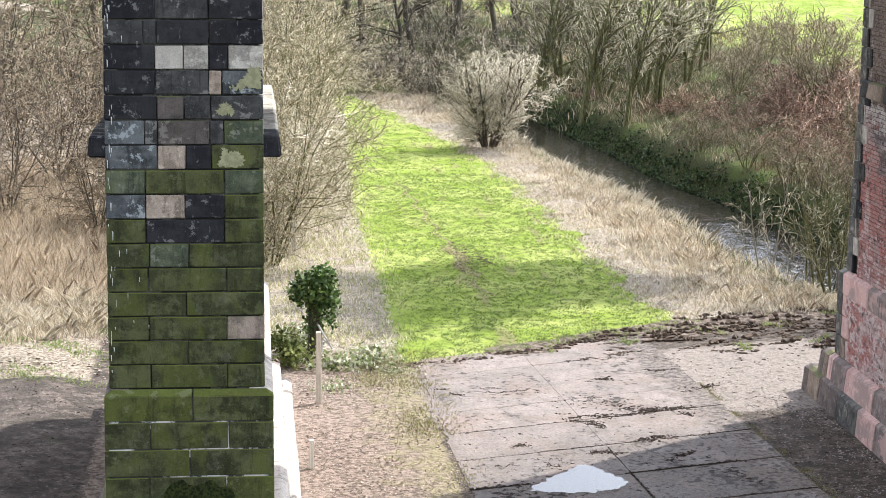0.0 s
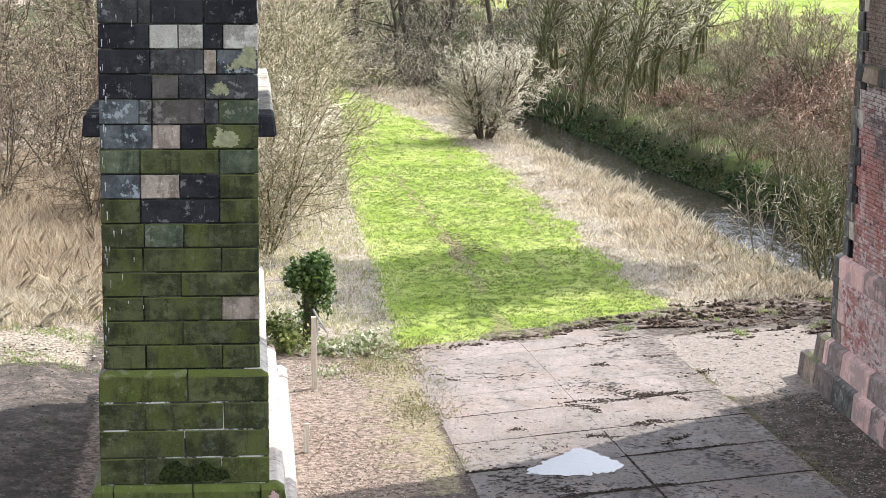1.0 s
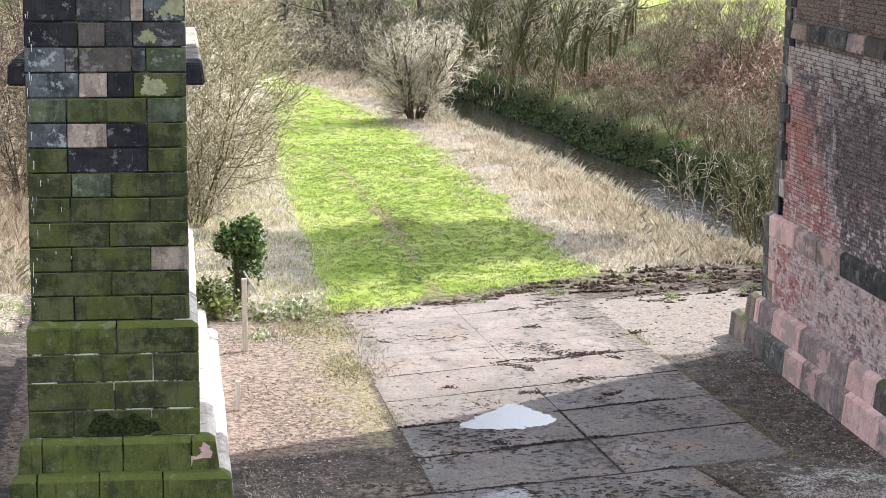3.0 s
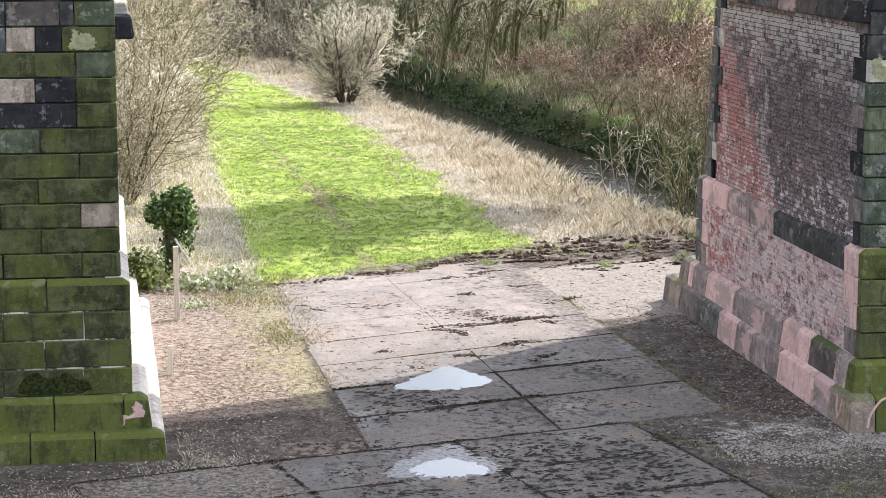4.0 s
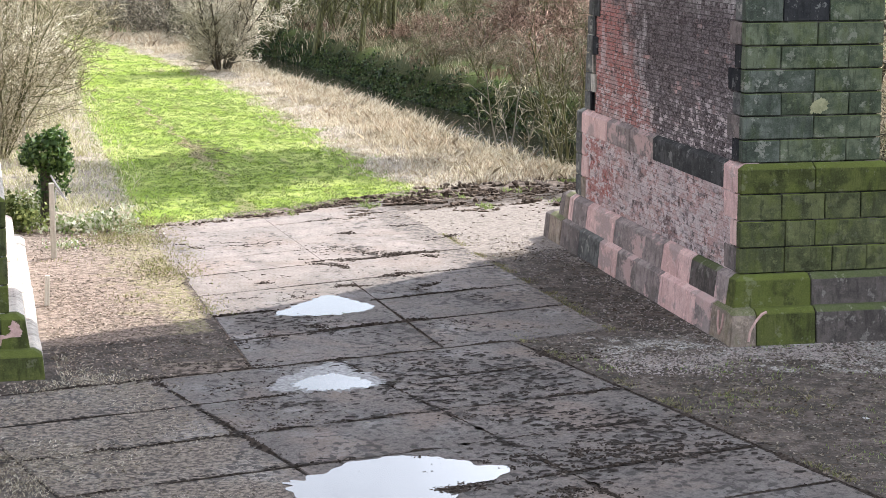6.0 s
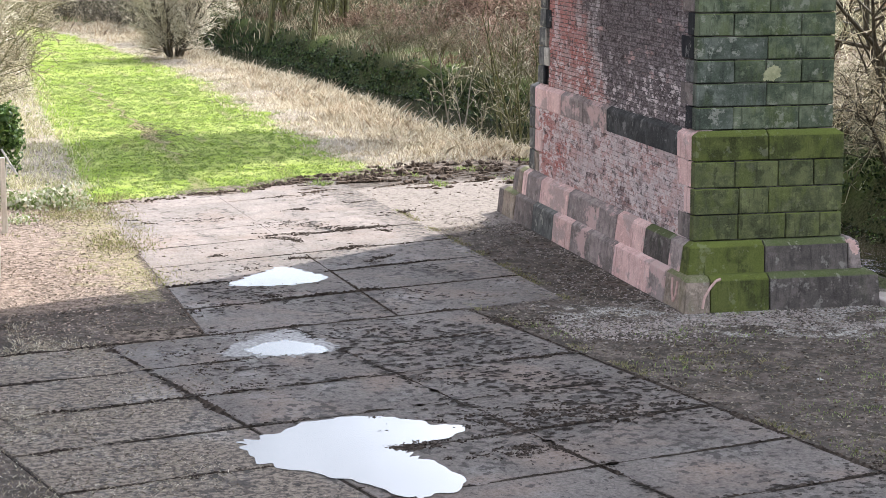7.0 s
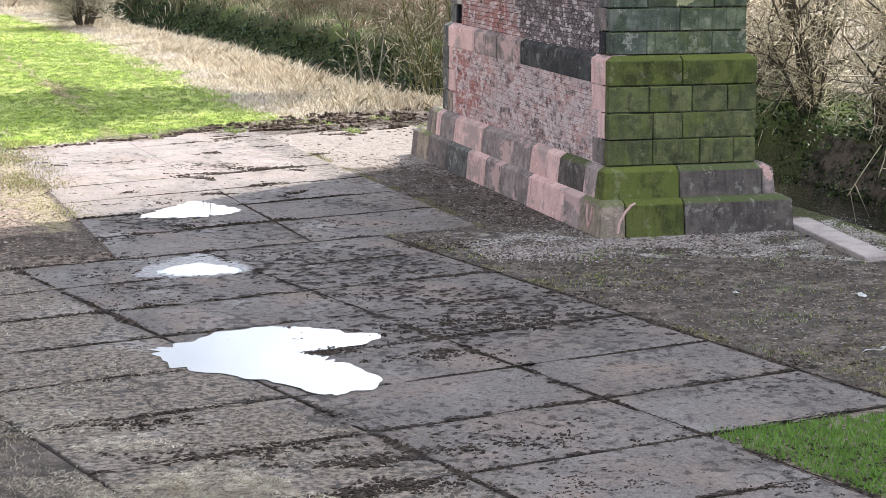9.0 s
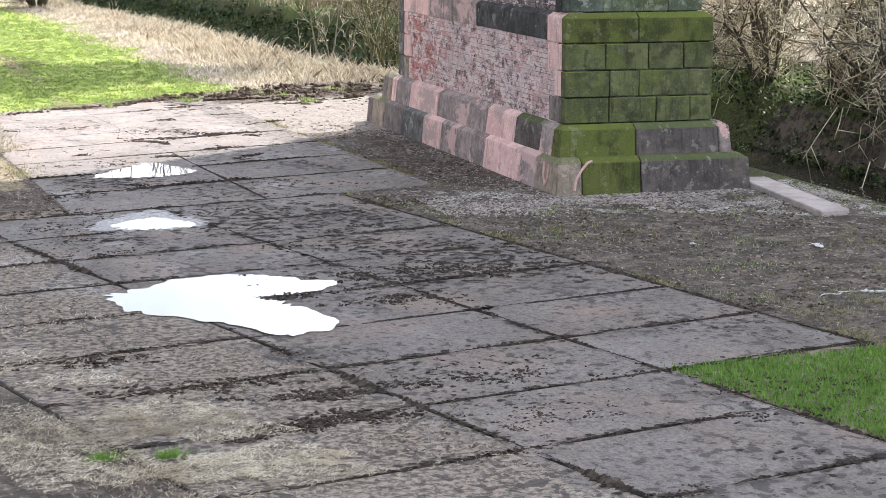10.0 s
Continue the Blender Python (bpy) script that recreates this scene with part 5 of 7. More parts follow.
def scatter(rng, n, x0, x1, y0, y1, keep, clump=0.0, clumps=1):
    x, y = rng.uniform(x0, x1, n), rng.uniform(y0, y1, n)
    if clump:
        k = rng.integers(0, n, n // clumps + 1)
        c = np.repeat(k, clumps)[:n]
        x, y = x[c] + rng.normal(0, clump, n), y[c] + rng.normal(0, clump, n)
    ok = keep(x, y)
    return np.stack([x[ok], y[ok]], 1)


def build_grasses():
    rng = np.random.default_rng(11)
    turf = lambda x, y: (x < turf_right(y) + rng.normal(0, 0.35, len(x))) & (x > turf_left(y) + rng.normal(0.1, 0.5, len(x))) & (y > turf_front(x) + rng.normal(0, 0.12, len(x)))  # noqa: E731
    # a bare scrape and two faint wheel tracks run down the strip
    scrape = lambda x, y: np.abs(x + 5.45 + 0.035 * (y - 25) + 0.12 * np.sin(y * 2.3)) < np.where((y > 23.8) & (y < 28.4), 0.24, 0.06) * rng.uniform(0.3, 1.1, len(x))  # noqa: E731
    bare = scatter(rng, 60000, -7.2, -4.6, 21, 42, scrape)
    blades("trampled_grass", bare, np.full(len(bare), 0.035), 0.03, 1.6, REED_BROWN, "brown scrape and worn wheel track in the green turf", rng, "trampled grass")
    clods = bare[(bare[:, 1] > 24.2) & (bare[:, 1] < 27.6)][::14]
    blades("trampled_grass", clods, np.full(len(clods), 0.05), 0.04, 1.6, MUD_BROWN, "dark churned soil of a scrape in the turf", rng, "mud")
    near = scatter(rng, 34000, -9, 0, 13, 40, turf, 0.06, 5)
    blades("turf", near, np.full(len(near), 0.032), 0.02, 1.2, TURF, "short trampled green grass of the meadow strip", rng)
    tufts = scatter(rng, 9000, -9, 0, 13, 44, turf)
    tussocks("turf", tufts, np.full(len(tufts), 0.042), 0.12, 8, 0.022, 1.4, TURF, "uneven green grass tussocks of the meadow strip", rng)
    tufts = scatter(rng, 15000, -9, 0, 13, 60, turf, 0.07, 12)
    blades("turf", tufts, np.full(len(tufts), 0.05), 0.014, 1.0, TUFT, "darker grass tufts in the meadow strip", rng)
    far = scatter(rng, 18000, -10, 0, 40, 75, turf, 0.10, 5)
    blades("turf", far, np.full(len(far), 0.05), 0.035, 1.2, TURF, "short green grass of the meadow's far end", rng)
    patch = scatter(rng, 44000, -3.4, 2.5, -16, -10.6, lambda x, y: (x > -6.0 - 0.25 * y + 0.08) & (y < -10.95 + 0.10 * x + rng.normal(0, 0.06, len(x))))
    blades("turf", patch, np.full(len(patch), 0.07), 0.012, 0.9, LUSH, "patch of short green grass beside the roadway", rng)
    ragged = lambda x, y: (x > turf_right(y) - 0.2 + rng.normal(0, 0.3, len(x))) & (x < bank_x(y) + 0.05) & (y > turf_front(x) + 1.3 + rng.normal(0, 0.4, len(x)))  # noqa: E731
    s = scatter(rng, 40000, -6, 6, 17, 72, ragged, 0.14, 9)
    dist = s[:, 0] - turf_right(s[:, 1])
    hs = 0.09 + 0.20 * smoothstep(0.4, 3.0, dist) * rng.uniform(0.5, 1.4, len(s))
    hs = hs * (1 + 0.9 * smoothstep(-1.8, -0.6, s[:, 0] - bank_x(s[:, 1])) * 0.4 * (rng.uniform(0, 1, len(s)) < 0.25) * smoothstep(50, 35, s[:, 1])) * np.where(s[:, 0] > bank_x(s[:, 1]) - 0.7, 0.6, 1.0)
    dull = rng.uniform(0, 1, len(s)) + 0.5 * np.sin(s[:, 0] * 1.1 + s[:, 1] * 0.6) > 0.75
    blades("dry_grass", s[dull], hs[dull] * 0.75, 0.012, 1.4, REED, "duller brown grass and dead stalks between meadow and river", rng)
    s, hs = s[~dull], hs[~dull]
    blades("dry_grass", s, hs, 0.022, 1.3, STRAW, "tall pale dry grass between meadow and river", rng)
    s = scatter(rng, 6500, -6, 6, 17, 72, ragged, 0.5, 6)
    dist = s[:, 0] - turf_right(s[:, 1])
    tussocks("dry_grass", s, 0.09 + 0.15 * smoothstep(0.3, 3.2, dist), 0.26, 13, 0.020, 1.3, STRAW, "pale tussocks of dead grass between meadow and river", rng)
    s = scatter(rng, 1500, -6, 6, 17, 72, lambda x, y: ragged(x, y) & (x > turf_right(y) + 1.4) & (x < bank_x(y) - 0.45), 0.6, 5)
    tussocks("dry_grass", s, np.full(len(s), 0.24), 0.22, 13, 0.022, 1.2, REED_BROWN, "brown tussocks of dead grass along the river bank", rng)
    s = scatter(rng, 20000, -11.5, -7.2, 13, 60, lambda x, y: (x < turf_left(y) + rng.normal(0, 0.35, len(x))) & (y > 15), 0.12, 8)
    blades("dry_grass", s, np.full(len(s), 0.15), 0.02, 1.2, VERGE_PALE, "bleached grass along the hedge foot", rng)
    s = scatter(rng, 26000, -27, -14.0, 14, 46, lambda x, y: y > 15.5 + rng.normal(0, 1.0, len(x)), 0.16, 10)
    hs = np.where(s[:, 1] < 20, 0.22, 0.58) * rng.uniform(0.6, 1.2, len(s))
    blades("dry_grass", s, hs, 0.015, 0.7, REED_BROWN, "tall dry reedy grass beside the viaduct", rng)
    s = scatter(rng, 2400, -24, -13.6, 18, 40, lambda x, y: y > 19, 0.6, 4)
    tussocks("dry_grass", s, np.full(len(s), 0.42), 0.40, 20, 0.012, 0.9, REED_BROWN, "brown tussocks of fallen reedy grass beside the viaduct", rng)
    s = scatter(rng, 900, -22, -13.4, 14.5, 20, lambda x, y: y > 15.4 + 0.5 * np.sin(x * 2.0), 0.3, 3)
    tussocks("dry_grass", s, np.full(len(s), 0.30), 0.34, 14, 0.020, 1.5, STRAW, "bleached flattened grass tussocks beside the viaduct", rng)
    s = scatter(rng, 16000, -22, -13.0, 11.5, 18.0, lambda x, y: np.sin(x * 1.7 + y * 2.3) + rng.normal(0, 0.5, len(x)) > 0.3, 0.1, 8)
    blades("weeds", s, np.full(len(s), 0.06), 0.022, 1.3, TURF, "low green weeds among the dry grass", rng, "weeds")
    # green tufts in the churned edge of the meadow
    s = scatter(rng, 900, -4.5, 4.2, 10.5, 19.5, lambda x, y: (y < turf_front(x) + 1.2) & (y > turf_front(x) - 0.5 - 0.5 * np.maximum(x + 4, 0)) & (np.sin(x * 2.9 + y) + np.sin(y * 3.1 - x * 1.7) > 0.7) & ~((x > -0.2) & (y < 11.3)), 0.15, 3)
    tussocks("weeds", s, np.full(len(s), 0.08), 0.12, 10, 0.018, 1.1, TURF, "green tufts in the churned mud at the meadow's edge", rng, "weeds")
    # live grass along the edges of the slabs
    y = rng.uniform(1.5, 11.5, 2600)
    x = -1.32 - 0.06 * y + rng.normal(0, 0.09, 2600)
    y2 = rng.uniform(-11, 1.5, 2600)
    x2 = -2.84 - 0.212 * y2 + np.abs(rng.normal(0, 0.12, 2600))
    s = np.concatenate([np.stack([x, y], 1)[np.sin(y * 1.9) + np.sin(y * 4.3 + 1) > -0.3], np.stack([x2, y2], 1)[np.sin(y2 * 1.6) + np.sin(y2 * 3.7 + 2) > 0.4]])
    blades("weeds", s, np.full(len(s), 0.045), 0.010, 1.2, VERGE, "thin yellow-green grass along the edge of the slabs", rng, "weeds")
    # verges: sparse tufts in the trodden soil
    s = scatter(rng, 1500, -2.6, 4.4, -11.4, -1.5, lambda x, y: (x > -2.7 - 0.21 * y) & (np.sin(x * 1.6 - y * 0.9) + np.sin(y * 1.3 + x * 0.8) + rng.normal(0, 0.5, len(x)) - 0.25 * (y + 6) > 0.5), 0.15, 3)
    tussocks("weeds", s, np.full(len(s), 0.04), 0.13, 9, 0.010, 1.6, VERGE, "flattened yellow-green grass in the trodden verge", rng, "weeds")
    s = scatter(rng, 9000, -2.8, 4.6, -11.5, 0, lambda x, y: (x > -2.75 - 0.21 * y) & (np.sin(x * 2.1 - y * 1.3) + np.sin(y * 2.7 + x) + rng.normal(0, 0.6, len(x)) > 0.9), 0.08, 7)
    blades("weeds", s, np.full(len(s), 0.05), 0.012, 1.0, TURF, "thin grass tufts in the trodden soil", rng, "weeds")
    s = scatter(rng, 14000, -10.2, -7.2, 4.0, 14.8, lambda x, y: np.sin(x * 2.6 - y * 1.1) + np.sin(y * 1.9 + x) + rng.normal(0, 0.8, len(x)) + 1.6 * (x + 8.4) + 0.25 * (y - 9) > 0.6, 0.12, 7)
    blades("weeds", s, np.full(len(s), 0.06), 0.016, 1.0, VERGE, "thin grass and weeds in the leaf litter", rng, "weeds")
    s = scatter(rng, 34000, -12, -5.0, -16, -8.6, lambda x, y: (x < -6.4 - 0.26 * (y + 10.5)) & (np.sin(x * 1.9 + y) + np.sin(y * 2.2 - x) + rng.normal(0, 0.6, len(x)) > 0.1), 0.12, 7)
    blades("dry_grass", s, np.full(len(s), 0.04), 0.010, 1.6, REED, "thin bleached grass on the roadway's edge", rng)
    s = scatter(rng, 30000, -12.6, -8.2, -8.0, 1.6, lambda x, y: (x < -9.1 - 0.26 * y + rng.normal(0, 0.25, len(x))) & (np.sin(x * 1.7 + y * 1.1) + np.sin(y * 1.9 - x) + rng.normal(0, 0.7, len(x)) > 0.0) & ~((x < -10.2) & (y > -0.1)), 0.10, 8)
    blades("dry_grass", s, np.full(len(s), 0.04), 0.012, 2.0, STRAW, "thin dead grass in the soil beside the pier", rng)


def build_straw_mats():
    """Bleached dead grass matted over the slabs at the roadway's edge, and two live tufts."""
    rng = np.random.default_rng(44)
    out = []
    for cx, cy, a, b, n in ((-8.15, -12.0, 0.85, 0.75, 4600), (-7.7, -13.6, 0.9, 0.55, 4000), (-9.2, -12.7, 0.6, 1.4, 3800), (-8.5, -15.2, 1.2, 0.8, 2600), (-9.6, -9.0, 0.8, 0.9, 1300), (-10.4, -4.5, 0.9, 1.0, 1100), (-8.7, -10.2, 0.5, 0.3, 500)):
        r, t = np.sqrt(rng.uniform(0, 1, n)), rng.uniform(0, 6.28, n)
        r = r * (1 + 0.25 * np.sin(3 * t + cx) + 0.15 * np.sin(7 * t))
        out.append(np.stack([cx + a * r * np.cos(t) - 0.25 * b * r * np.sin(t), cy + b * r * np.sin(t)], 1))
    s = np.concatenate(out)
    x, y = s[:, 0], s[:, 1]
    n = len(s)
    ang, l = rng.normal(0.2, 1.0, n), rng.uniform(0.02, 0.065, n)
    bend = rng.normal(0, 0.015, n)
    z = np.full(n, 0.010) + rng.uniform(0, 0.018, n)
    dx, dy = np.cos(ang) * l, np.sin(ang) * l
    wx, wy = -np.sin(ang), np.cos(ang)
    w = rng.uniform(0.0014, 0.003, n)
    p0, p1 = np.stack([x - dx - wx * w, y - dy - wy * w, z], 1), np.stack([x - dx + wx * w, y - dy + wy * w, z], 1)
    q0, q1 = np.stack([x + wx * (bend - w), y + wy * (bend - w), z + 0.008], 1), np.stack([x + wx * (bend + w), y + wy * (bend + w), z + 0.008], 1)
    e = np.stack([x + dx, y + dy, z + 0.002], 1)
    v = np.stack([p0, q0, e, q1, p1], 1)
    tagged(triangles("straw_mat", v, 5, STRAW, None, "bleached dead grass matted over the edge of the slabs", "stuff"), category="dead grass")
    for cx, cy in ((-8.88, -13.04), (-8.36, -13.1)):
        ob = thing("grass_tuft", (cx, cy, 0.0), "small green grass tuft growing in a slab joint", "grass", "tufts in the joints")
        v = []
        for _ in range(130):
            a, r = rng.uniform(0, 6.28), abs(rng.normal(0, 0.06))
            bx, by, h, l, w = r * math.cos(a) * 1.5, r * math.sin(a) * 0.7, rng.uniform(0.04, 0.10), rng.uniform(0.02, 0.07), 0.004
            a += rng.normal(0, 0.6)
            v += [(bx - w, by, -0.01), (bx + w, by, -0.01), (bx + l * math.cos(a), by + l * math.sin(a), h)]
        triangles("foliage", v, 3, LUSH, ob, kind="stuff")


def build_scraps():
    """Scraps of white plastic lying on the soil."""
    rng = np.random.default_rng(6)
    for x, y, s in ((1.70, -5.23, 0.11), (0.2, -4.6, 0.05)):
        bm = bmesh.new()
        bmesh.ops.create_grid(bm, x_segments=7, y_segments=5, size=1.0)
        for v in bm.verts:
            v.co = Vector((v.co.x * s * (0.8 + 0.3 * rng.random()), v.co.y * s * 0.5 * (0.7 + 0.5 * rng.random()), 0.012 + s * 0.45 * rng.random() * (1 - abs(v.co.x) * 0.7)))
        bmesh.ops.solidify(bm, geom=bm.faces[:], thickness=0.002)
        ob = part("plastic_scrap", bm, RAG)
        ob.location = (x, y, float(ground_z(x, y)))
        ob.rotation_euler[2] = rng.uniform(0, 3)
        tagged(ob, "crumpled scrap of white plastic on the soil", "litter", "plastic scraps")
    p, d, segs = np.array([0.12, -8.35, 0.0]), 0.5, []
    for k in range(26):
        d += rng.normal(0, 0.55) - 0.25 * (d - 0.4)
        q = p + np.array([math.cos(d), math.sin(d), 0]) * 0.045
        q[2] = abs(rng.normal(0, 0.012))
        r = 0.007 + 0.016 * (k > 15) * rng.random()
        segs.append((*p, *q, r, r))
        p = q
    ob = tubes("plastic_strip", segs, RAG, None, 4)
    ob.location = (0, 0, -0.005)
    tagged(ob, "torn twisted strip of white plastic on the soil", "litter", "plastic scraps")


build_grasses()
build_slopes()
build_straw_mats()
build_scraps()


def build_litter():
    rng = np.random.default_rng(5)
    out = []
    for n, box, size in ((6000, (-10.3, -7.4, 0.6, 13.8), 0.016), (8000, (-2.9, 5.0, -11.0, 11.0), 0.03), (4000, (-14, -8.6, -4.5, 6), 0.03), (900, (-20, -13.5, 12, 16), 0.05)):
        x, y = rng.uniform(box[0], box[1], n), rng.uniform(box[2], box[3], n)
        ok = ~((x > -0.1) & (x < 3.4) & (y > -0.1) & (y < 11)) & ~((x > -13.8) & (x < -10.3) & (y > -0.1) & (y < 11)) & (x < bank_x(y) - 0.8) & ~((x > -8.4 - 0.26 * y) & (x < -2.9 - 0.21 * y) & (y < 1))
        x, y = x[ok], y[ok]
        k = len(x)
        z = np.maximum(ground_z(x, y), -0.02) + 0.012
        a, s = rng.uniform(0, 6.28, k), size * rng.uniform(0.5, 1.3, k)
        t = rng.normal(0, 0.35, (2, k)) * s
        c, d = np.cos(a) * s, np.sin(a) * s
        out.append(np.stack([np.stack([x - c, y - d, z], 1), np.stack([x + 0.5 * d, y - 0.5 * c, z + np.abs(t[0])], 1), np.stack([x + c, y + d, z + 0.4 * np.abs(t[1])], 1), np.stack([x - 0.5 * d, y + 0.5 * c, z + np.abs(t[1])], 1)], 1).reshape(-1, 3))
    x, y = rng.uniform(-2.9, 4.6, 5000), rng.uniform(-11.0, 2.0, 5000)
    ok = (x > -2.8 - 0.21 * y) & ~((x > -0.1) & (y > -0.1))
    x, y = x[ok], y[ok]
    k = len(x)
    a, s, z = rng.uniform(0, 6.28, k), rng.uniform(0.03, 0.09, k), ground_z(x, y) + 0.012
    c, d = np.cos(a) * s, np.sin(a) * s
    x2, y2 = rng.uniform(-13.5, -5.5, 16000), rng.uniform(-16, 1.5, 16000)
    ok = (x2 < -8.2 - 0.26 * y2 + rng.normal(0, 0.5, 16000)) & (np.sin(x2 * 1.3 + y2 * 0.8) + np.sin(y2 * 1.7 - x2 * 0.9) + rng.normal(0, 0.5, 16000) > 0.2) & ~((x2 < -10.3) & (y2 > -0.1)) & ~((x2 > -8.1) & (y2 > -9.0) & (y2 < -4.9)) & ~((x2 > -7.6) & (y2 > -2.2))
    x3, y3 = rng.uniform(-10.3, -7.6, 5200), rng.uniform(0.3, 13.4, 5200)
    ok3 = np.sin(x3 * 2.3 + y3 * 0.9) + np.sin(y3 * 1.6 - x3) + rng.normal(0, 0.7, 5200) > -0.3
    x, y = np.concatenate([x, x2[ok], x3[ok3]]), np.concatenate([y, y2[ok], y3[ok3]])
    k = len(x)
    a, s, z = rng.uniform(0, 6.28, k), rng.uniform(0.012, 0.045, k), np.maximum(ground_z(x, y) + 0.012, 0.006)
    c, d = np.cos(a) * s, np.sin(a) * s
    bits = np.stack([np.stack([x - c, y - d, z], 1), np.stack([x + 0.1 * d, y - 0.1 * c, z + 0.012], 1), np.stack([x + c, y + d, z + rng.uniform(0, 0.03, k)], 1), np.stack([x - 0.1 * d, y + 0.1 * c, z], 1)], 1)
    tagged(triangles("straw_bits", bits.reshape(-1, 3), 4, SOIL_BITS, None, "bleached straw bits trodden into the soil", "stuff"), category="straw")
    tagged(triangles("fallen_leaves", out[1], 4, SOIL_BITS, None, "dark rotting leaves trodden into the soil", "stuff"), category="leaves")
    tagged(triangles("fallen_leaves", np.concatenate([out[0], *out[2:]]), 4, DEADLEAF, None, "brown fallen leaves and bits strewn over the soil", "stuff"), category="leaves")


build_litter()

ICO = bmesh.new()
bmesh.ops.create_icosphere(ICO, subdivisions=1, radius=1.0)
ICO_V = np.array([v.co[:] for v in ICO.verts])
ICO_F = np.array([[v.index for v in f.verts] for f in ICO.faces])
ICO.free()


def lumps(name, places, sizes, flat, material, label, category, rng):
    """Many small uneven lumps in one mesh."""
    n = len(places)
    v = ICO_V[None] * (1 + rng.normal(0, 0.34, (n, len(ICO_V), 1)))
    a = rng.uniform(0, 6.28, n)
    sx, sy, sz = sizes * rng.uniform(0.8, 1.9, n), sizes * rng.uniform(0.6, 1.1, n), sizes * flat * rng.uniform(0.6, 1.3, n)
    p = v * np.stack([sx, sy, sz], 1)[:, None]
    c, s = np.cos(a)[:, None], np.sin(a)[:, None]
    q = np.stack([p[..., 0] * c - p[..., 1] * s, p[..., 0] * s + p[..., 1] * c, p[..., 2]], -1) + places[:, None]
    f = (ICO_F[None] + (np.arange(n) * len(ICO_V))[:, None, None]).reshape(-1, 3)
    me = bpy.data.meshes.new(name)
    me.from_pydata(q.reshape(-1, 3).tolist(), [], f.tolist())
    me.materials.append(material)
    return tagged(new(name, me), label, category, kind="stuff")


DRIFTS = [((-5.31, 8.58), (-4.68, 8.3), 30), ((-4.75, 8.25), (-4.6, 7.8), 16), ((-4.5, 8.7), (-2.45, 9.5), 60), ((-2.95, 8.9), (-2.7, 8.85), 12), ((-5.15, 6.2), (-4.5, 6.05), 26), ((-4.2, 6.9), (-3.5, 7.2), 26),
          ((-6.5, 6.65), (-6.0, 6.7), 10), ((-6.25, 2.85), (-5.6, 2.7), 22), ((-7.4, 11.2), (-6.9, 10.5), 10), ((-3.9, 5.6), (-3.2, 6.1), 20), ((-2.5, 10.6), (-1.6, 11.4), 26), ((-4.3, 11.6), (-3.7, 11.9), 14)]


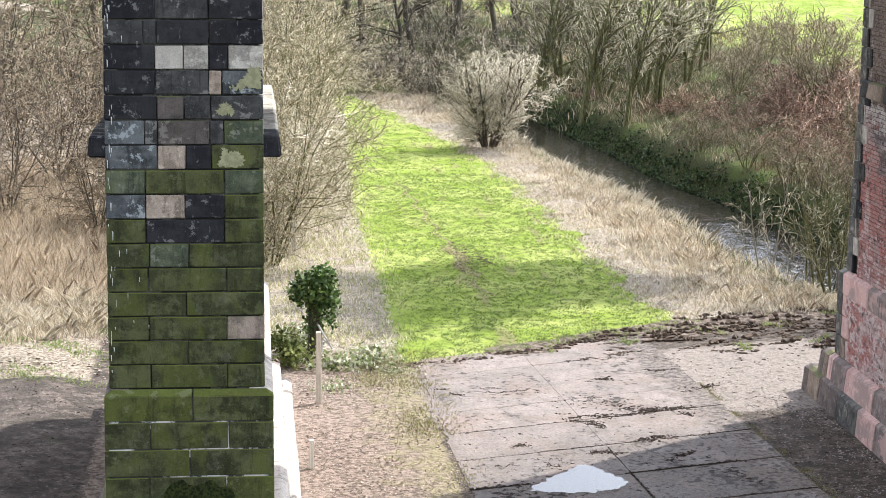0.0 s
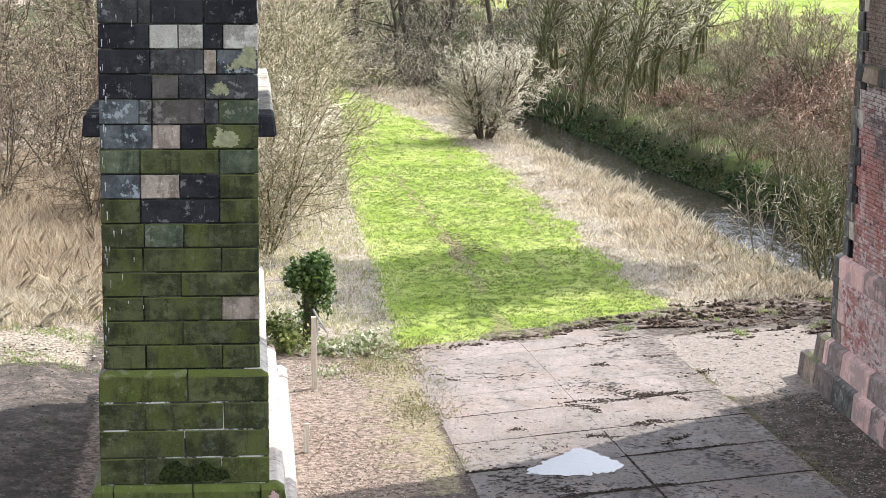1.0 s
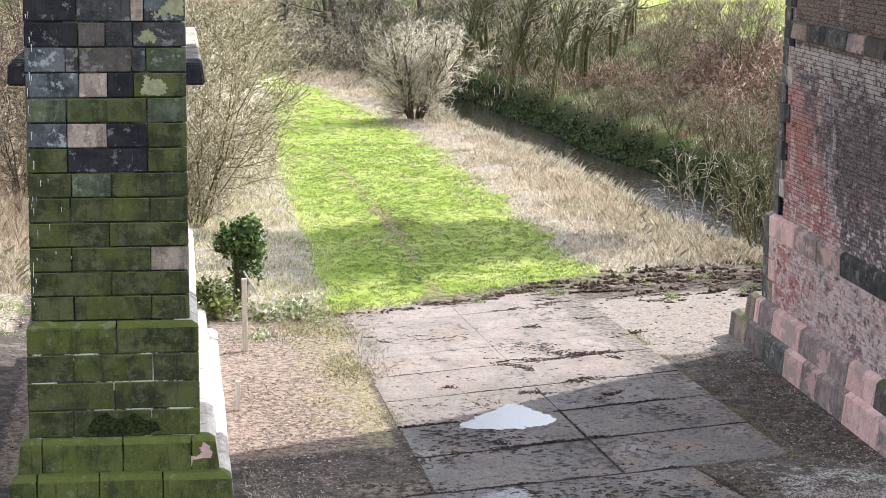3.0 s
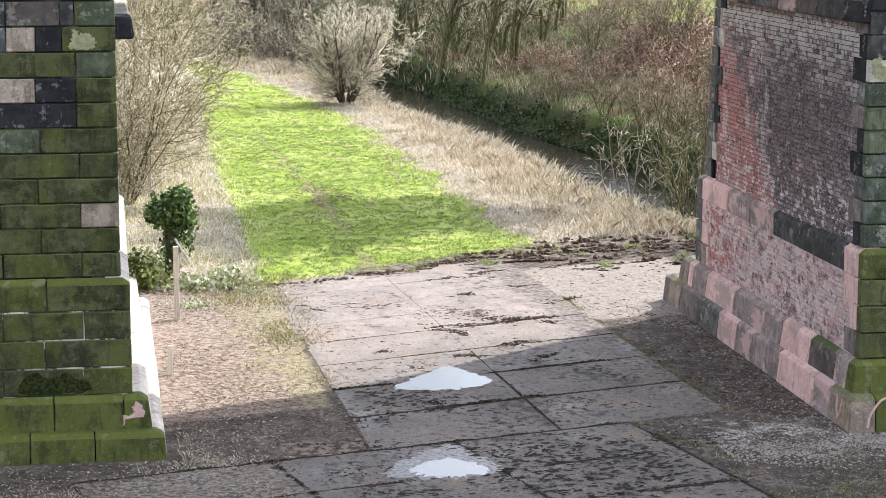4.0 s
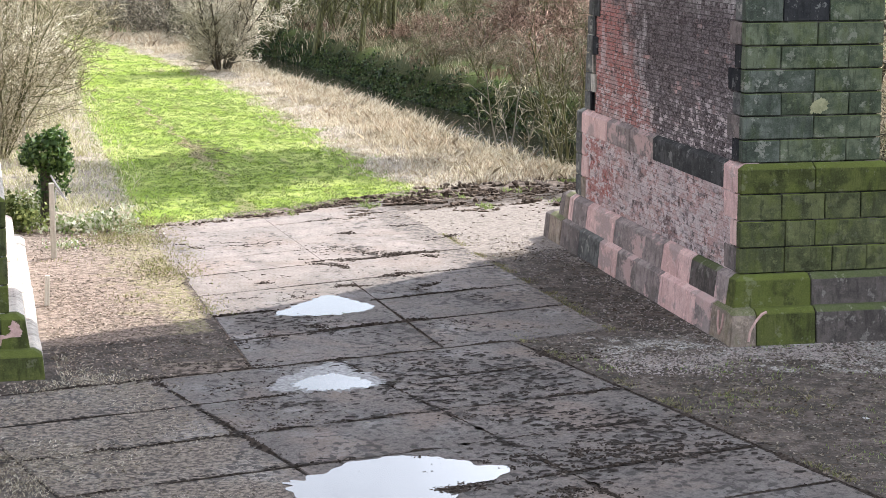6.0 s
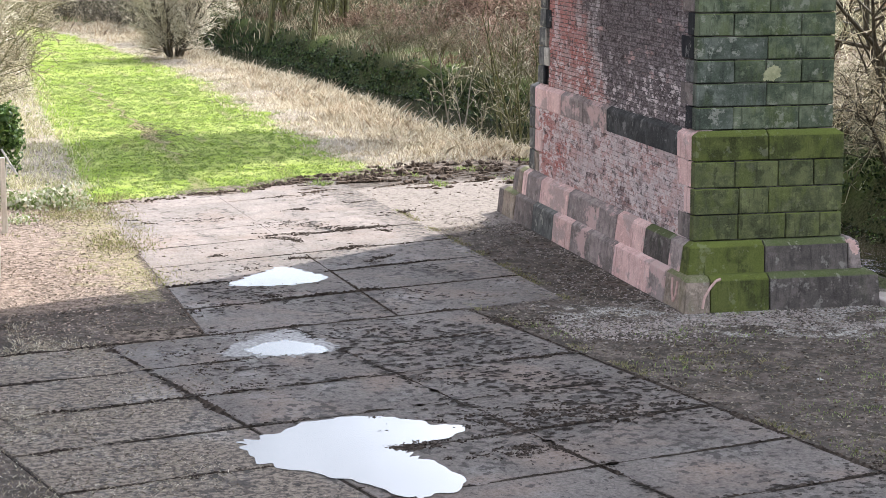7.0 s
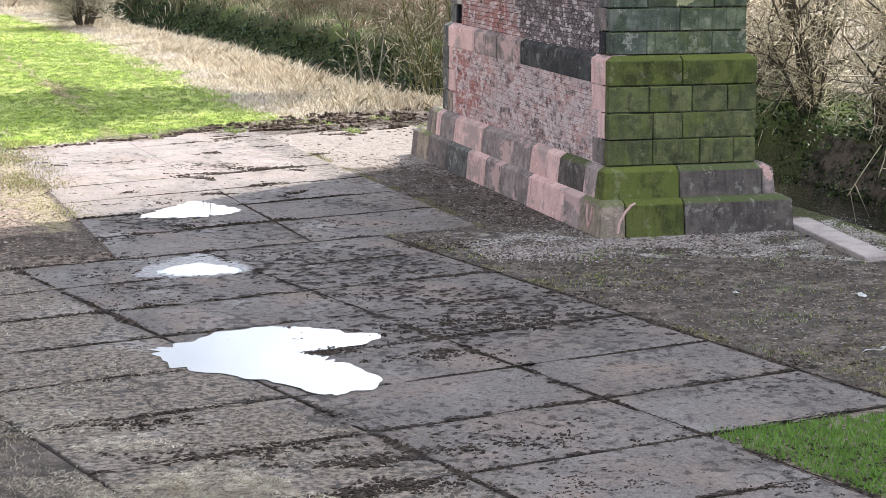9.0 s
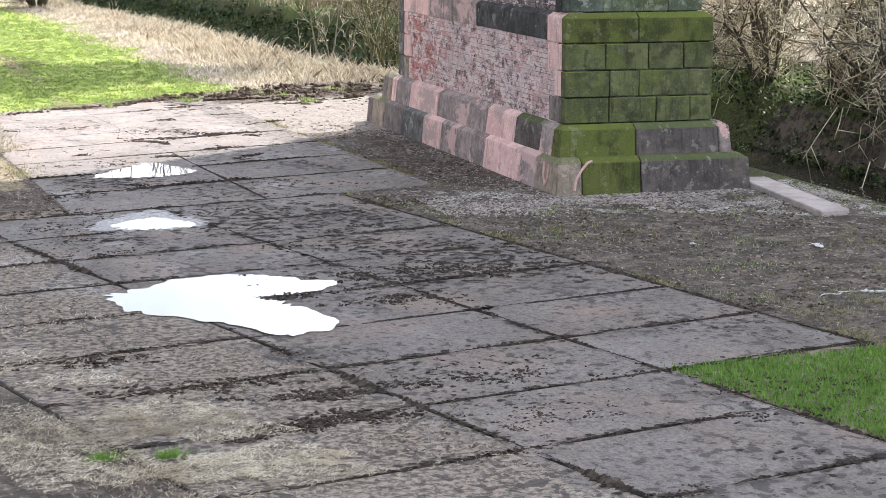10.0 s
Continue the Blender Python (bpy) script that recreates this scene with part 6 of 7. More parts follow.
def build_mud():
    rng = np.random.default_rng(9)
    pts, size = [], []

    def add(x, y, s):
        if math.hypot(x + 6.8, y + 6.5) < 0.72 or math.hypot(x + 6.2, y + 8.1) < 0.42 or math.hypot(x + 5.6, y - 4.3) < 0.5:
            return
        for _ in range(1 if s < 0.02 else 7):
            q = s if s < 0.02 else s * rng.uniform(0.22, 0.5)
            pts.append((x + (s > q) * rng.normal(0, s * 1.3), y + (s > q) * rng.normal(0, s * 0.8), q * 0.25))
            size.append(q)

    # along the joints of the slabs
    rows = [(joint_point(0, SLAB_V0 + SLAB_STEP * k), joint_point(2 if k < 3 else 3, SLAB_V0 + SLAB_STEP * k)) for k in range(-1, 11)]
    rows += [(arch_joint(0, y), arch_joint(2, y)) for y in (2.0, 3.9, 5.75, 7.6, 9.2, 10.7, 12.3)]
    for a, b in rows:
        for _ in range(3 if a[1] < 1 else 1):
            f0 = rng.uniform(0, 1)
            run = int(rng.integers(3, 18))
            for j in range(run):
                f = f0 + j * 0.008
                if f > 1:
                    break
                x, y = a[0] + (b[0] - a[0]) * f, a[1] + (b[1] - a[1]) * f
                if x < -7.8 and y > 1.5 or y > 14:
                    continue
                add(x + rng.normal(0, 0.04), y + rng.normal(0, 0.05), rng.uniform(0.008, 0.040))
    for lane in (1, 2, 3):
        for _ in range(60):
            x, y = joint_point(lane, rng.uniform(-17, 1.8))
            if lane == 3 and y < -11:
                continue
            add(x + rng.normal(0, 0.06), y, rng.uniform(0.008, 0.032))
    # hoof and tyre crumbs
    for _ in range(60):
        cx, cy = rng.uniform(-8.5, -2.5), rng.uniform(-14, 11)
        cx -= 0.25 * cy if cy < 2 else 0.6
        for _ in range(int(rng.integers(6, 34))):
            x, y = cx + rng.normal(0, 0.35), cy + rng.normal(0, 0.22)
            if x > -7.6 or y < 1.5:
                add(x, y, rng.uniform(0.008, 0.034))
    for cx, cy, n, sp in ((-6.6, -11.4, 60, 0.22), (-4.6, 8.75, 16, 0.2), (-3.4, 9.3, 22, 0.2), (-3.9, -5.6, 90, 0.5), (-5.3, -11.2, 40, 0.3), (-5.8, -6.6, 26, 0.16), (-6.57, -12.26, 60, 0.2), (-7.22, -12.5, 40, 0.14), (-7.68, -12.71, 30, 0.08), (-7.83, -10.8, 50, 0.3), (-8.48, -9.38, 40, 0.25), (-6.0, -6.75, 40, 0.1), (-4.6, -7.2, 40, 0.3)):
        for _ in range(n):
            add(cx + rng.normal(0, sp * 1.5), cy + rng.normal(0, sp * 0.5), rng.uniform(0.015, 0.06))
    # drifts of clods dropped on the dry slabs
    for (x0, y0), (x1, y1), n in DRIFTS:
        for _ in range(n):
            f = rng.uniform(0, 1)
            add(x0 + (x1 - x0) * f + rng.normal(0, 0.05), y0 + (y1 - y0) * f + rng.normal(0, 0.07), rng.uniform(0.02, 0.065) * (1 - 0.5 * abs(2 * f - 1)))
    lumps("mud_clods", np.array(pts), np.array(size), 0.6, MUD_BROWN, "dark wet mud clods trodden over the concrete slabs", "mud", rng)
    pts, size = [], []
    for _ in range(150):
        cx = rng.uniform(-7.9, 4.2)
        wide = 0.08 + 0.85 * float(smoothstep(-4.5, 0.0, cx))
        cy = float(turf_front(cx)) - 0.15 + rng.normal(0, wide)
        turn = rng.normal(0.4, 0.5)
        for _ in range(int(rng.integers(3, 14))):
            k = rng.normal(0, 0.16)
            x, y = cx + k * math.cos(turn) + rng.normal(0, 0.03), cy + k * math.sin(turn) + rng.normal(0, 0.03)
            s = rng.uniform(0.02, 0.075) * (0.45 + 0.55 * float(smoothstep(-5.0, -1.5, cx)))
            pts.append((x, y, float(ground_z(x, y)) + s * 0.25))
            size.append(s)
    lumps("mud_clods", np.array(pts), np.array(size), 0.85, SOIL, "churned dark mud along the meadow's front edge", "mud", rng)
    pts, size = [], []
    for n, x0, x1, y0, y1, pale in ((300, -10.25, -7.3, 0.2, 2.5, 0), (9500, -3.0, 4.4, -11.5, 9.5, 0), (500, -3.4, 3.6, 9.5, 17.0, 0), (2400, -21, -13.8, 3.0, 13.5, 0)):
        for _ in range(n):
            x, y = rng.uniform(x0, x1), rng.uniform(y0, y1)
            if (-0.05 < x < 3.35 and -0.05 < y < 10.95) or (y < 1.5 and -8.2 - 0.26 * y < x < -2.95 - 0.21 * y) or math.sin(x * 2.3 + y) + math.sin(y * 2.9 - x * 1.7) < rng.uniform(-1.6, 0.6):
                continue
            if x > -6.0 - 0.25 * y and y < -10.8 + 0.1 * x:
                continue
            s = rng.uniform(0.007, 0.024) * (1.5 if y > 13 else 1)
            pts.append((x, y, float(ground_z(x, y)) + s * 0.2))
            size.append(s)
    for _ in range(95):
        cx, cy = rng.uniform(-3.6, 3.2), 0.0
        cy = float(turf_front(cx)) - abs(rng.normal(0, 1.5))
        if cx > -0.3 and cy < 11.4:
            continue
        turn, long = rng.uniform(-0.3, 0.9), rng.uniform(0.08, 0.28)
        for _ in range(int(rng.integers(6, 22))):
            k = rng.normal(0, long)
            x, y, s = cx + k * math.cos(turn) + rng.normal(0, 0.025), cy + k * math.sin(turn) + rng.normal(0, 0.035), rng.uniform(0.012, 0.04)
            pts.append((x, y, float(ground_z(x, y)) + s * 0.2))
            size.append(s)
    lumps("soil_crumbs", np.array(pts), np.array(size), 0.45, SOIL, "dark crumbs of trodden soil beside the roadway", "soil", rng)
    pts, size = [], []
    for x0, y0, x1, y1, n in ((-5.45, 29.3, -5.12, 25.0, 190), (-4.98, 28.6, -4.72, 25.4, 130), (-5.75, 36.5, -5.55, 30.5, 60), (-5.2, 24.0, -4.9, 20.5, 40), (-2.4, 34.0, -2.9, 34.6, 24), (-2.2, 29.5, -2.5, 30.3, 20)):
        for _ in range(n):
            f = rng.uniform(0, 1)
            x, y = x0 + (x1 - x0) * f + rng.normal(0, 0.14), y0 + (y1 - y0) * f
            s = rng.uniform(0.015, 0.04)
            pts.append((x, y, float(ground_z(x, y)) + s * 0.1))
            size.append(s)
    lumps("mud_clods", np.array(pts), np.array(size), 0.4, SOIL, "churned brown ruts torn into the turf", "mud", rng)
    pts, size = [], []
    for k in range(6600):
        x, y = (rng.uniform(-2.2, 4.4), rng.normal(-0.75, 0.55)) if k < 5500 else (-0.05 - abs(rng.normal(0, 0.6)), rng.choice([0.5, 2.0, 3.4, 6.0, 8.2, 9.6]) + rng.normal(0, 0.5))
        if -0.05 < x < 3.35 and y > -0.05:
            continue
        if math.sin(x * 2.1 + y * 1.7) + math.sin(x * 0.9 - y * 3.1) < rng.uniform(-1.6, 0.5):
            continue
        s = rng.uniform(0.005, 0.020)
        pts.append((x, y, s * 0.2 - 0.015))
        size.append(s)
    for _ in range(2400):
        x, y = rng.uniform(-2.9, 4.2), rng.uniform(-10, 9)
        if x < -2.6 - 0.21 * y or (x > -0.05 and y > -0.05) or math.sin(x * 1.9 - y) + math.sin(y * 2.3 + x) < rng.uniform(-0.6, 1.2):
            continue
        s = rng.uniform(0.005, 0.016)
        pts.append((x, y, s * 0.2 - 0.015))
        size.append(s)
    lumps("gravel", np.array(pts), np.array(size), 0.6, CONCRETE, "pale gravel spread before the pier's foot", "gravel", rng)


build_mud()


# ------------------------------------------------------------ shrubs and trees
def branch(rng, segs, p, d, length, r, level, spec, tips, ends):
    """Grows one branch with its side branches; spec holds, by level, the count, length and spread of what it bears."""
    n = 4 if level == 0 else (3 if level < spec["levels"] - 1 else 2 if level < spec["levels"] else 1)
    step = length / n
    pts = [p.copy()]
    for k in range(n):
        d = d + rng.normal(0, spec["wander"], 3) + np.array([0, 0, spec["up"]])
        d /= np.linalg.norm(d)
        q = pts[-1] + d * step
        f0, f1 = 1 - 0.72 * k / n, 1 - 0.72 * (k + 1) / n
        (ends if level >= spec["levels"] else tips if level >= spec["levels"] - 1 else segs).append((*pts[-1], *q, max(r * f0, spec["thin"]), max(r * f1, spec["thin"] * 0.7)))
        pts.append(q)
    if level >= spec["levels"]:
        return
    kids = int(spec["kids"][level] * rng.uniform(0.8, 1.2))
    for k in range(kids):
        f = rng.uniform(spec["bare"] if level == 0 else 0.12, 1.0)
        i = min(int(f * n), n - 1)
        o = pts[i] + (pts[i + 1] - pts[i]) * (f * n - i)
        side = rng.normal(0, 1, 3)
        side -= d * (side @ d)
        side /= np.linalg.norm(side)
        ang = math.radians(spec["spread"] * rng.uniform(0.6, 1.3))
        e = d * math.cos(ang) + side * math.sin(ang)
        branch(rng, segs, o, e, length * spec["ratio"] * rng.uniform(0.6, 1.2) * (1.1 - 0.5 * f * (level == 0)), r * 0.5 * (1 - 0.4 * f), level + 1, spec, tips, ends)


def grow(name, place, tall, radius, stems, spec, bark, twig, label, category, group, seed, fan=0.35):
    """A leafless tree or shrub: trunks and limbs in one part, the fine crown in another."""
    rng = np.random.default_rng(seed)
    segs, tips, ends = [], [], []
    for k in range(stems):
        a = 2 * math.pi * k / max(stems, 1) + rng.uniform(-0.5, 0.5)
        lean = fan * rng.uniform(0.3, 1.2) if stems > 1 else 0.05
        d = np.array([math.cos(a) * lean, math.sin(a) * lean, 1.0])
        branch(rng, segs, np.array([math.cos(a) * 0.12, math.sin(a) * 0.12, -0.15]) * (stems > 1) + np.array([0, 0, -0.1]), d / np.linalg.norm(d), tall * rng.uniform(0.75, 1.0) * spec.get("stem", 0.75), radius * rng.uniform(0.7, 1.1), 0, spec, tips, ends)
    ob = thing(name, place, label, category, group)
    tubes("trunk", segs, bark, ob, 5)
    tubes("crown", tips, twig, ob, 3, "bare twiggy crown", ends)
    return ob


def more(ob, places, seed=0, label=""):
    rng = random.Random(seed)
    out = []
    for x, y, s in places:
        z = float(ground_z(x, y))
        m = Matrix.Translation((x, y, z)) @ Matrix.Rotation(rng.uniform(0, 6.28), 4, "Z") @ Matrix.Diagonal((s * rng.uniform(0.9, 1.15), s * rng.uniform(0.9, 1.15), s, 1))
        c = copy_thing(ob, m)
        if label:
            tagged(c, label)
        out.append(c)
    return out


def at(x, y, dz=0.0):
    return (x, y, float(ground_z(x, y)) + dz)


DENSE = dict(levels=3, kids=(9, 7, 6), spread=38, ratio=0.52, wander=0.12, up=0.03, thin=0.012, bare=0.15, stem=0.80)
BUSHY = dict(levels=3, kids=(8, 6, 4), spread=46, ratio=0.50, wander=0.17, up=0.04, thin=0.012, bare=0.12, stem=0.85)
TALL = dict(levels=3, kids=(14, 7, 5), spread=50, ratio=0.38, wander=0.13, up=0.05, thin=0.018, bare=0.25, stem=0.95)
SHADY = dict(levels=3, kids=(52, 13, 9), spread=60, ratio=0.24, wander=0.07, up=0.04, thin=0.06, bare=0.77, stem=0.95)
SPARSE = dict(levels=3, kids=(9, 4, 2), spread=44, ratio=0.38, wander=0.08, up=0.04, thin=0.008, bare=0.2, stem=0.95)
HEDGE = dict(levels=3, kids=(12, 7, 6), spread=54, ratio=0.40, wander=0.20, up=0.05, thin=0.009, bare=0.06, stem=0.9)
SPRAWL = dict(levels=3, kids=(9, 6, 4), spread=56, ratio=0.50, wander=0.21, up=-0.02, thin=0.011, bare=0.1, stem=0.9)
WILLOW = dict(levels=3, kids=(14, 9, 8), spread=50, ratio=0.42, wander=0.15, up=0.06, thin=0.0095, bare=0.15, stem=0.85)
RIVER_TREE = dict(levels=3, kids=(11, 6, 4), spread=58, ratio=0.34, wander=0.17, up=0.03, thin=0.016, bare=0.08, stem=0.95)
MESSY = dict(levels=3, kids=(8, 6, 4), spread=60, ratio=0.50, wander=0.22, up=-0.01, thin=0.013, bare=0.1, stem=0.9)
BRAMBLE = dict(levels=2, kids=(6, 5), spread=55, ratio=0.55, wander=0.30, up=-0.16, thin=0.016, bare=0.1, stem=1.0)


def build_trees():
    grow("willow_shrub", at(-1.75, 52.0), 4.9, 0.060, 14, WILLOW, BARK_DARK, TWIG_WILLOW, "round leafless willow shrub with dense pale twigs on the bank", "shrub", "", 3, 0.58)
    hedge = grow("hedge_shrub", at(-10.7, 25.5), 6.2, 0.032, 10, HEDGE, BARK_GREEN, TWIG_HEDGE, "tall leafless shrub with olive-brown twigs along the meadow's edge", "shrub", "shrubs of the hedge", 21, 0.42)
    more(hedge, [(-10.9, 28.5, 0.8), (-9.6, 46, 1.0), (-11.2, 31, 1.05), (-10.3, 37, 1.1), (-10.0, 43, 1.15), (-9.3, 49, 1.15), (-9.6, 56, 1.2), (-8.9, 63, 1.25)], 1)
    light = grow("hedge_shrub", at(-11.6, 28.0), 4.4, 0.035, 10, DENSE, BARK_PALE, TWIG_TAN, "leafless shrub with pale upright twigs beside the dry grass", "shrub", "shrubs of the hedge", 22, 0.28)
    more(light, [(-10.5, 34, 1.0), (-11.0, 50, 1.0)], 2)
    scrub = grow("scrub_bush", at(-16.5, 47.0), 5.2, 0.045, 8, MESSY, BARK_DARK, TWIG_SCRUB, "tangled leafless scrub bush with brown twigs", "shrub", "scrub beside the meadow", 23, 0.5)
    more(scrub, [(-15.5, 30, 0.75), (-18.5, 33, 0.85), (-21.5, 31, 0.85), (-14.8, 38, 0.9), (-17.5, 40, 1.0), (-20.5, 42, 1.0), (-23.5, 40, 1.0), (-20, 50, 1.1), (-23.5, 52, 1.2), (-14.5, 55, 1.2), (-18, 59, 1.3), (-22.5, 63, 1.4), (-14, 66, 1.4), (-27, 60, 1.5), (-18, 74, 1.6), (-24, 78, 1.7), (-13, 80, 1.6), (-30, 72, 1.7)], 3)
    under = grow("undergrowth_bush", at(-4.8, 73.0), 3.4, 0.03, 10, MESSY, BARK_DARK, TWIG_DARK, "low grey-brown leafless thicket at the wood's edge", "shrub", "thicket at the wood's edge", 24, 0.7)
    more(under, [(-7.5, 73, 1.0), (-10.5, 78, 1.2), (-0.8, 76, 1.0), (1.2, 74, 0.9), (6.5, 82, 1.2), (-2.3, 72, 0.9), (-0.3, 70, 0.9), (-6.5, 78, 1.1), (-3.2, 80, 1.2), (-8.5, 84, 1.2), (-1.0, 84, 1.2), (2.5, 78, 1.0), (-5.5, 88, 1.3), (0.5, 92, 1.4), (4.5, 88, 1.3), (-9.5, 94, 1.4), (8, 94, 1.4)], 4)
    wood = grow("bare_tree", at(-1.9, 88.0), 13.0, 0.27, 1, TALL, BARK_DARK, TWIG_DARK, "tall leafless tree with a dark trunk in the wood", "tree", "trees of the wood", 25)
    more(wood, [(-3.2, 84, 0.8), (1.4, 95, 1.0), (-6.2, 87, 0.9), (-9, 90, 1.0), (3.6, 100, 1.1), (-17, 103, 1.2), (6, 108, 1.2), (-4.5, 92, 1.1), (0.6, 90, 0.95), (2.6, 86, 0.9), (-7.5, 95, 1.1), (4.6, 93, 1.0), (-0.6, 99, 1.2), (-10.5, 100, 1.2), (-14, 92, 1.1), (-20, 97, 1.2), (-27, 92, 1.2), (2.0, 105, 1.3), (-5, 106, 1.3)], 5)
    river = grow("riverside_tree", at(5.2, 66.0), 9.0, 0.11, 3, RIVER_TREE, BARK_GREEN, TWIG_OLIVE, "leafless riverside tree with several mossy dark stems", "tree", "trees by the river", 26, 0.34)
    trunky = grow("riverside_tree", at(3.6, 62.0), 8.6, 0.15, 3, TALL, BARK_GREEN, TWIG_OLIVE, "tall leafless tree with stout mossy trunks at the water", "tree", "trees by the river", 51, 0.22)
    more(trunky, [(4.6, 56.5, 0.85), (2.6, 69.0, 1.0), (6.6, 60.0, 0.9)], 15)
    more(river, [(5.9, 70, 0.9), (8.6, 63.5, 0.8), (9.0, 72, 0.95), (5.6, 80, 1.1), (10.8, 69, 0.85), (8.6, 82, 1.0), (6.6, 63, 0.95), (7.6, 69, 1.05), (4.3, 73, 1.05), (9.6, 66, 0.9), (7.0, 76, 1.1), (11.5, 74, 0.9)], 6)
    bankside = grow("bank_shrub", at(11.0, 50.0), 4.2, 0.035, 9, BUSHY, BARK_GREEN, TWIG_SCRUB, "leafless brown shrub on the river bank", "shrub", "shrubs on the river bank", 27, 0.45)
    more(bankside, [(7.7, 27.5, 0.6), (7.4, 31.5, 0.6), (7.0, 35.0, 0.55), (6.7, 38.2, 0.5), (6.3, 42.0, 0.55), (5.6, 46.5, 0.5), (8.1, 21.5, 0.7), (8.8, 33, 0.85), (9.2, 29.5, 0.95), (8.9, 24, 1.0), (9.9, 39, 0.8), (11.3, 62, 0.7), (13.2, 67, 0.8), (13.2, 46, 0.8), (10.4, 36, 0.9), (13.0, 37, 1.0), (10.8, 31, 1.05), (10.0, 26, 1.1), (12.3, 58, 0.8), (9.4, 57, 0.7)], 7)
    sap = grow("sapling", at(2.45, 23.8), 3.7, 0.034, 2, dict(SPARSE, thin=0.010), BARK_PALE, TWIG_PIER, "slender pale leafless sapling in the dry grass", "tree", "saplings in the dry grass", 28, 0.25)
    more(sap, [(3.3, 25.4, 0.9), (2.75, 43.5, 0.36), (4.3, 33, 0.7)], 8)
    near = grow("bank_shrub", at(3.8, 23.3), 4.6, 0.044, 6, dict(SPARSE, thin=0.009), BARK_GREEN, TWIG_OLIVE, "leafless multi-stemmed shrub on the bank behind the pier", "shrub", "shrubs on the river bank", 29, 0.32)
    more(near, [(4.4, 18.2, 0.9), (3.4, 20.6, 0.9)], 9)
    big = grow("spreading_bush", at(10.2, 13.5), 7.0, 0.12, 6, SPRAWL, BARK_DARK, TWIG_PIER, "large spreading leafless bush hanging over the river", "shrub", "bushes by the pier", 30, 0.55)
    more(big, [(9.3, 6.8, 0.85), (9.4, 19.0, 0.95), (15.5, 9.5, 0.9)], 10)
    twiggy = grow("spreading_bush", at(9.4, 8.6), 3.9, 0.05, 7, SPRAWL, BARK_DARK, TWIG_PIER, "tangled leafless bush with olive arching twigs", "shrub", "bushes by the pier", 31, 0.8)
    more(twiggy, [(8.9, 3.6, 1.15), (9.2, 11.5, 0.9), (10.8, 6.0, 1.0), (9.6, 16.0, 1.0), (12.2, 5.0, 1.1)], 11)
    thorn = grow("bramble_patch", at(9.2, 46.0), 1.9, 0.016, 26, BRAMBLE, TWIG_RED, TWIG_RED, "reddish-brown arching bramble thicket on the slope", "bramble", "brambles on the slope", 32, 0.9)
    more(thorn, [(8.9, 36.5, 0.8), (10.6, 39, 0.9), (12.4, 50, 1.0), (7.2, 57, 0.7), (11.6, 37.5, 0.9), (8.5, 32, 0.8), (9.5, 34.5, 0.8), (10.2, 44, 1.0), (8.4, 42.5, 0.8), (11.4, 47.5, 1.1), (9.8, 50, 1.1), (12.8, 52, 1.1), (10.6, 53.5, 1.1), (12.2, 44, 1.0), (13.8, 48, 1.1), (9.0, 39.5, 0.8), (8.0, 49.5, 0.8), (7.6, 53.5, 0.8)], 12)
    # crowns out of view, added to throw bands of shade across the meadow
    shade = grow("riverside_tree", at(11.3, 34.4), 18.5, 0.085, 1, SHADY, BARK_GREEN, TWIG_OLIVE, "tall leafless tree above the river bank, shading the meadow", "tree", "trees by the river", 41, 0.10)
    more(shade, [(10.2, 32.2, 0.9), (12.5, 37.0, 1.0), (11.3, 30.2, 1.0), (11.1, 32.5, 0.95), (23.8, 63.6, 1.1)], 14)
    edge = grow("field_hedge_shrub", at(22, 112), 7.0, 0.07, 6, BUSHY, BARK_DARK, TWIG_OLIVE, "leafless hedge tree at the edge of the far field", "tree", "trees of the far hedge", 33, 0.3)
    more(edge, [(17, 104, 0.9), (27, 118, 1.1), (33, 122, 1.2), (14, 112, 1.0), (30, 104, 0.8)], 13)


build_trees()


def leaf_cloud(rng, n, centre, radii, size, hollow=0.55):
    """Small leaf quads over the shell of a lumpy ellipsoid."""
    d = rng.normal(0, 1, (n, 3))
    d /= np.linalg.norm(d, axis=1, keepdims=True)
    k = rng.uniform(hollow, 1.05, n)[:, None] * (1 + 0.22 * np.sin(d[:, :1] * 5 + d[:, 1:2] * 4) * np.cos(d[:, 2:] * 6))
    p = np.array(centre) + d * k * np.array(radii)
    u = rng.normal(0, 1, (n, 3))
    u /= np.linalg.norm(u, axis=1, keepdims=True)
    w = np.cross(u, d + rng.normal(0, 0.4, (n, 3)))
    w /= np.maximum(np.linalg.norm(w, axis=1, keepdims=True), 1e-6)
    s = size * rng.uniform(0.6, 1.3, n)[:, None]
    return np.stack([p - u * s, p - w * s * 0.7, p + u * s, p + w * s * 0.7], 1).reshape(-1, 3)


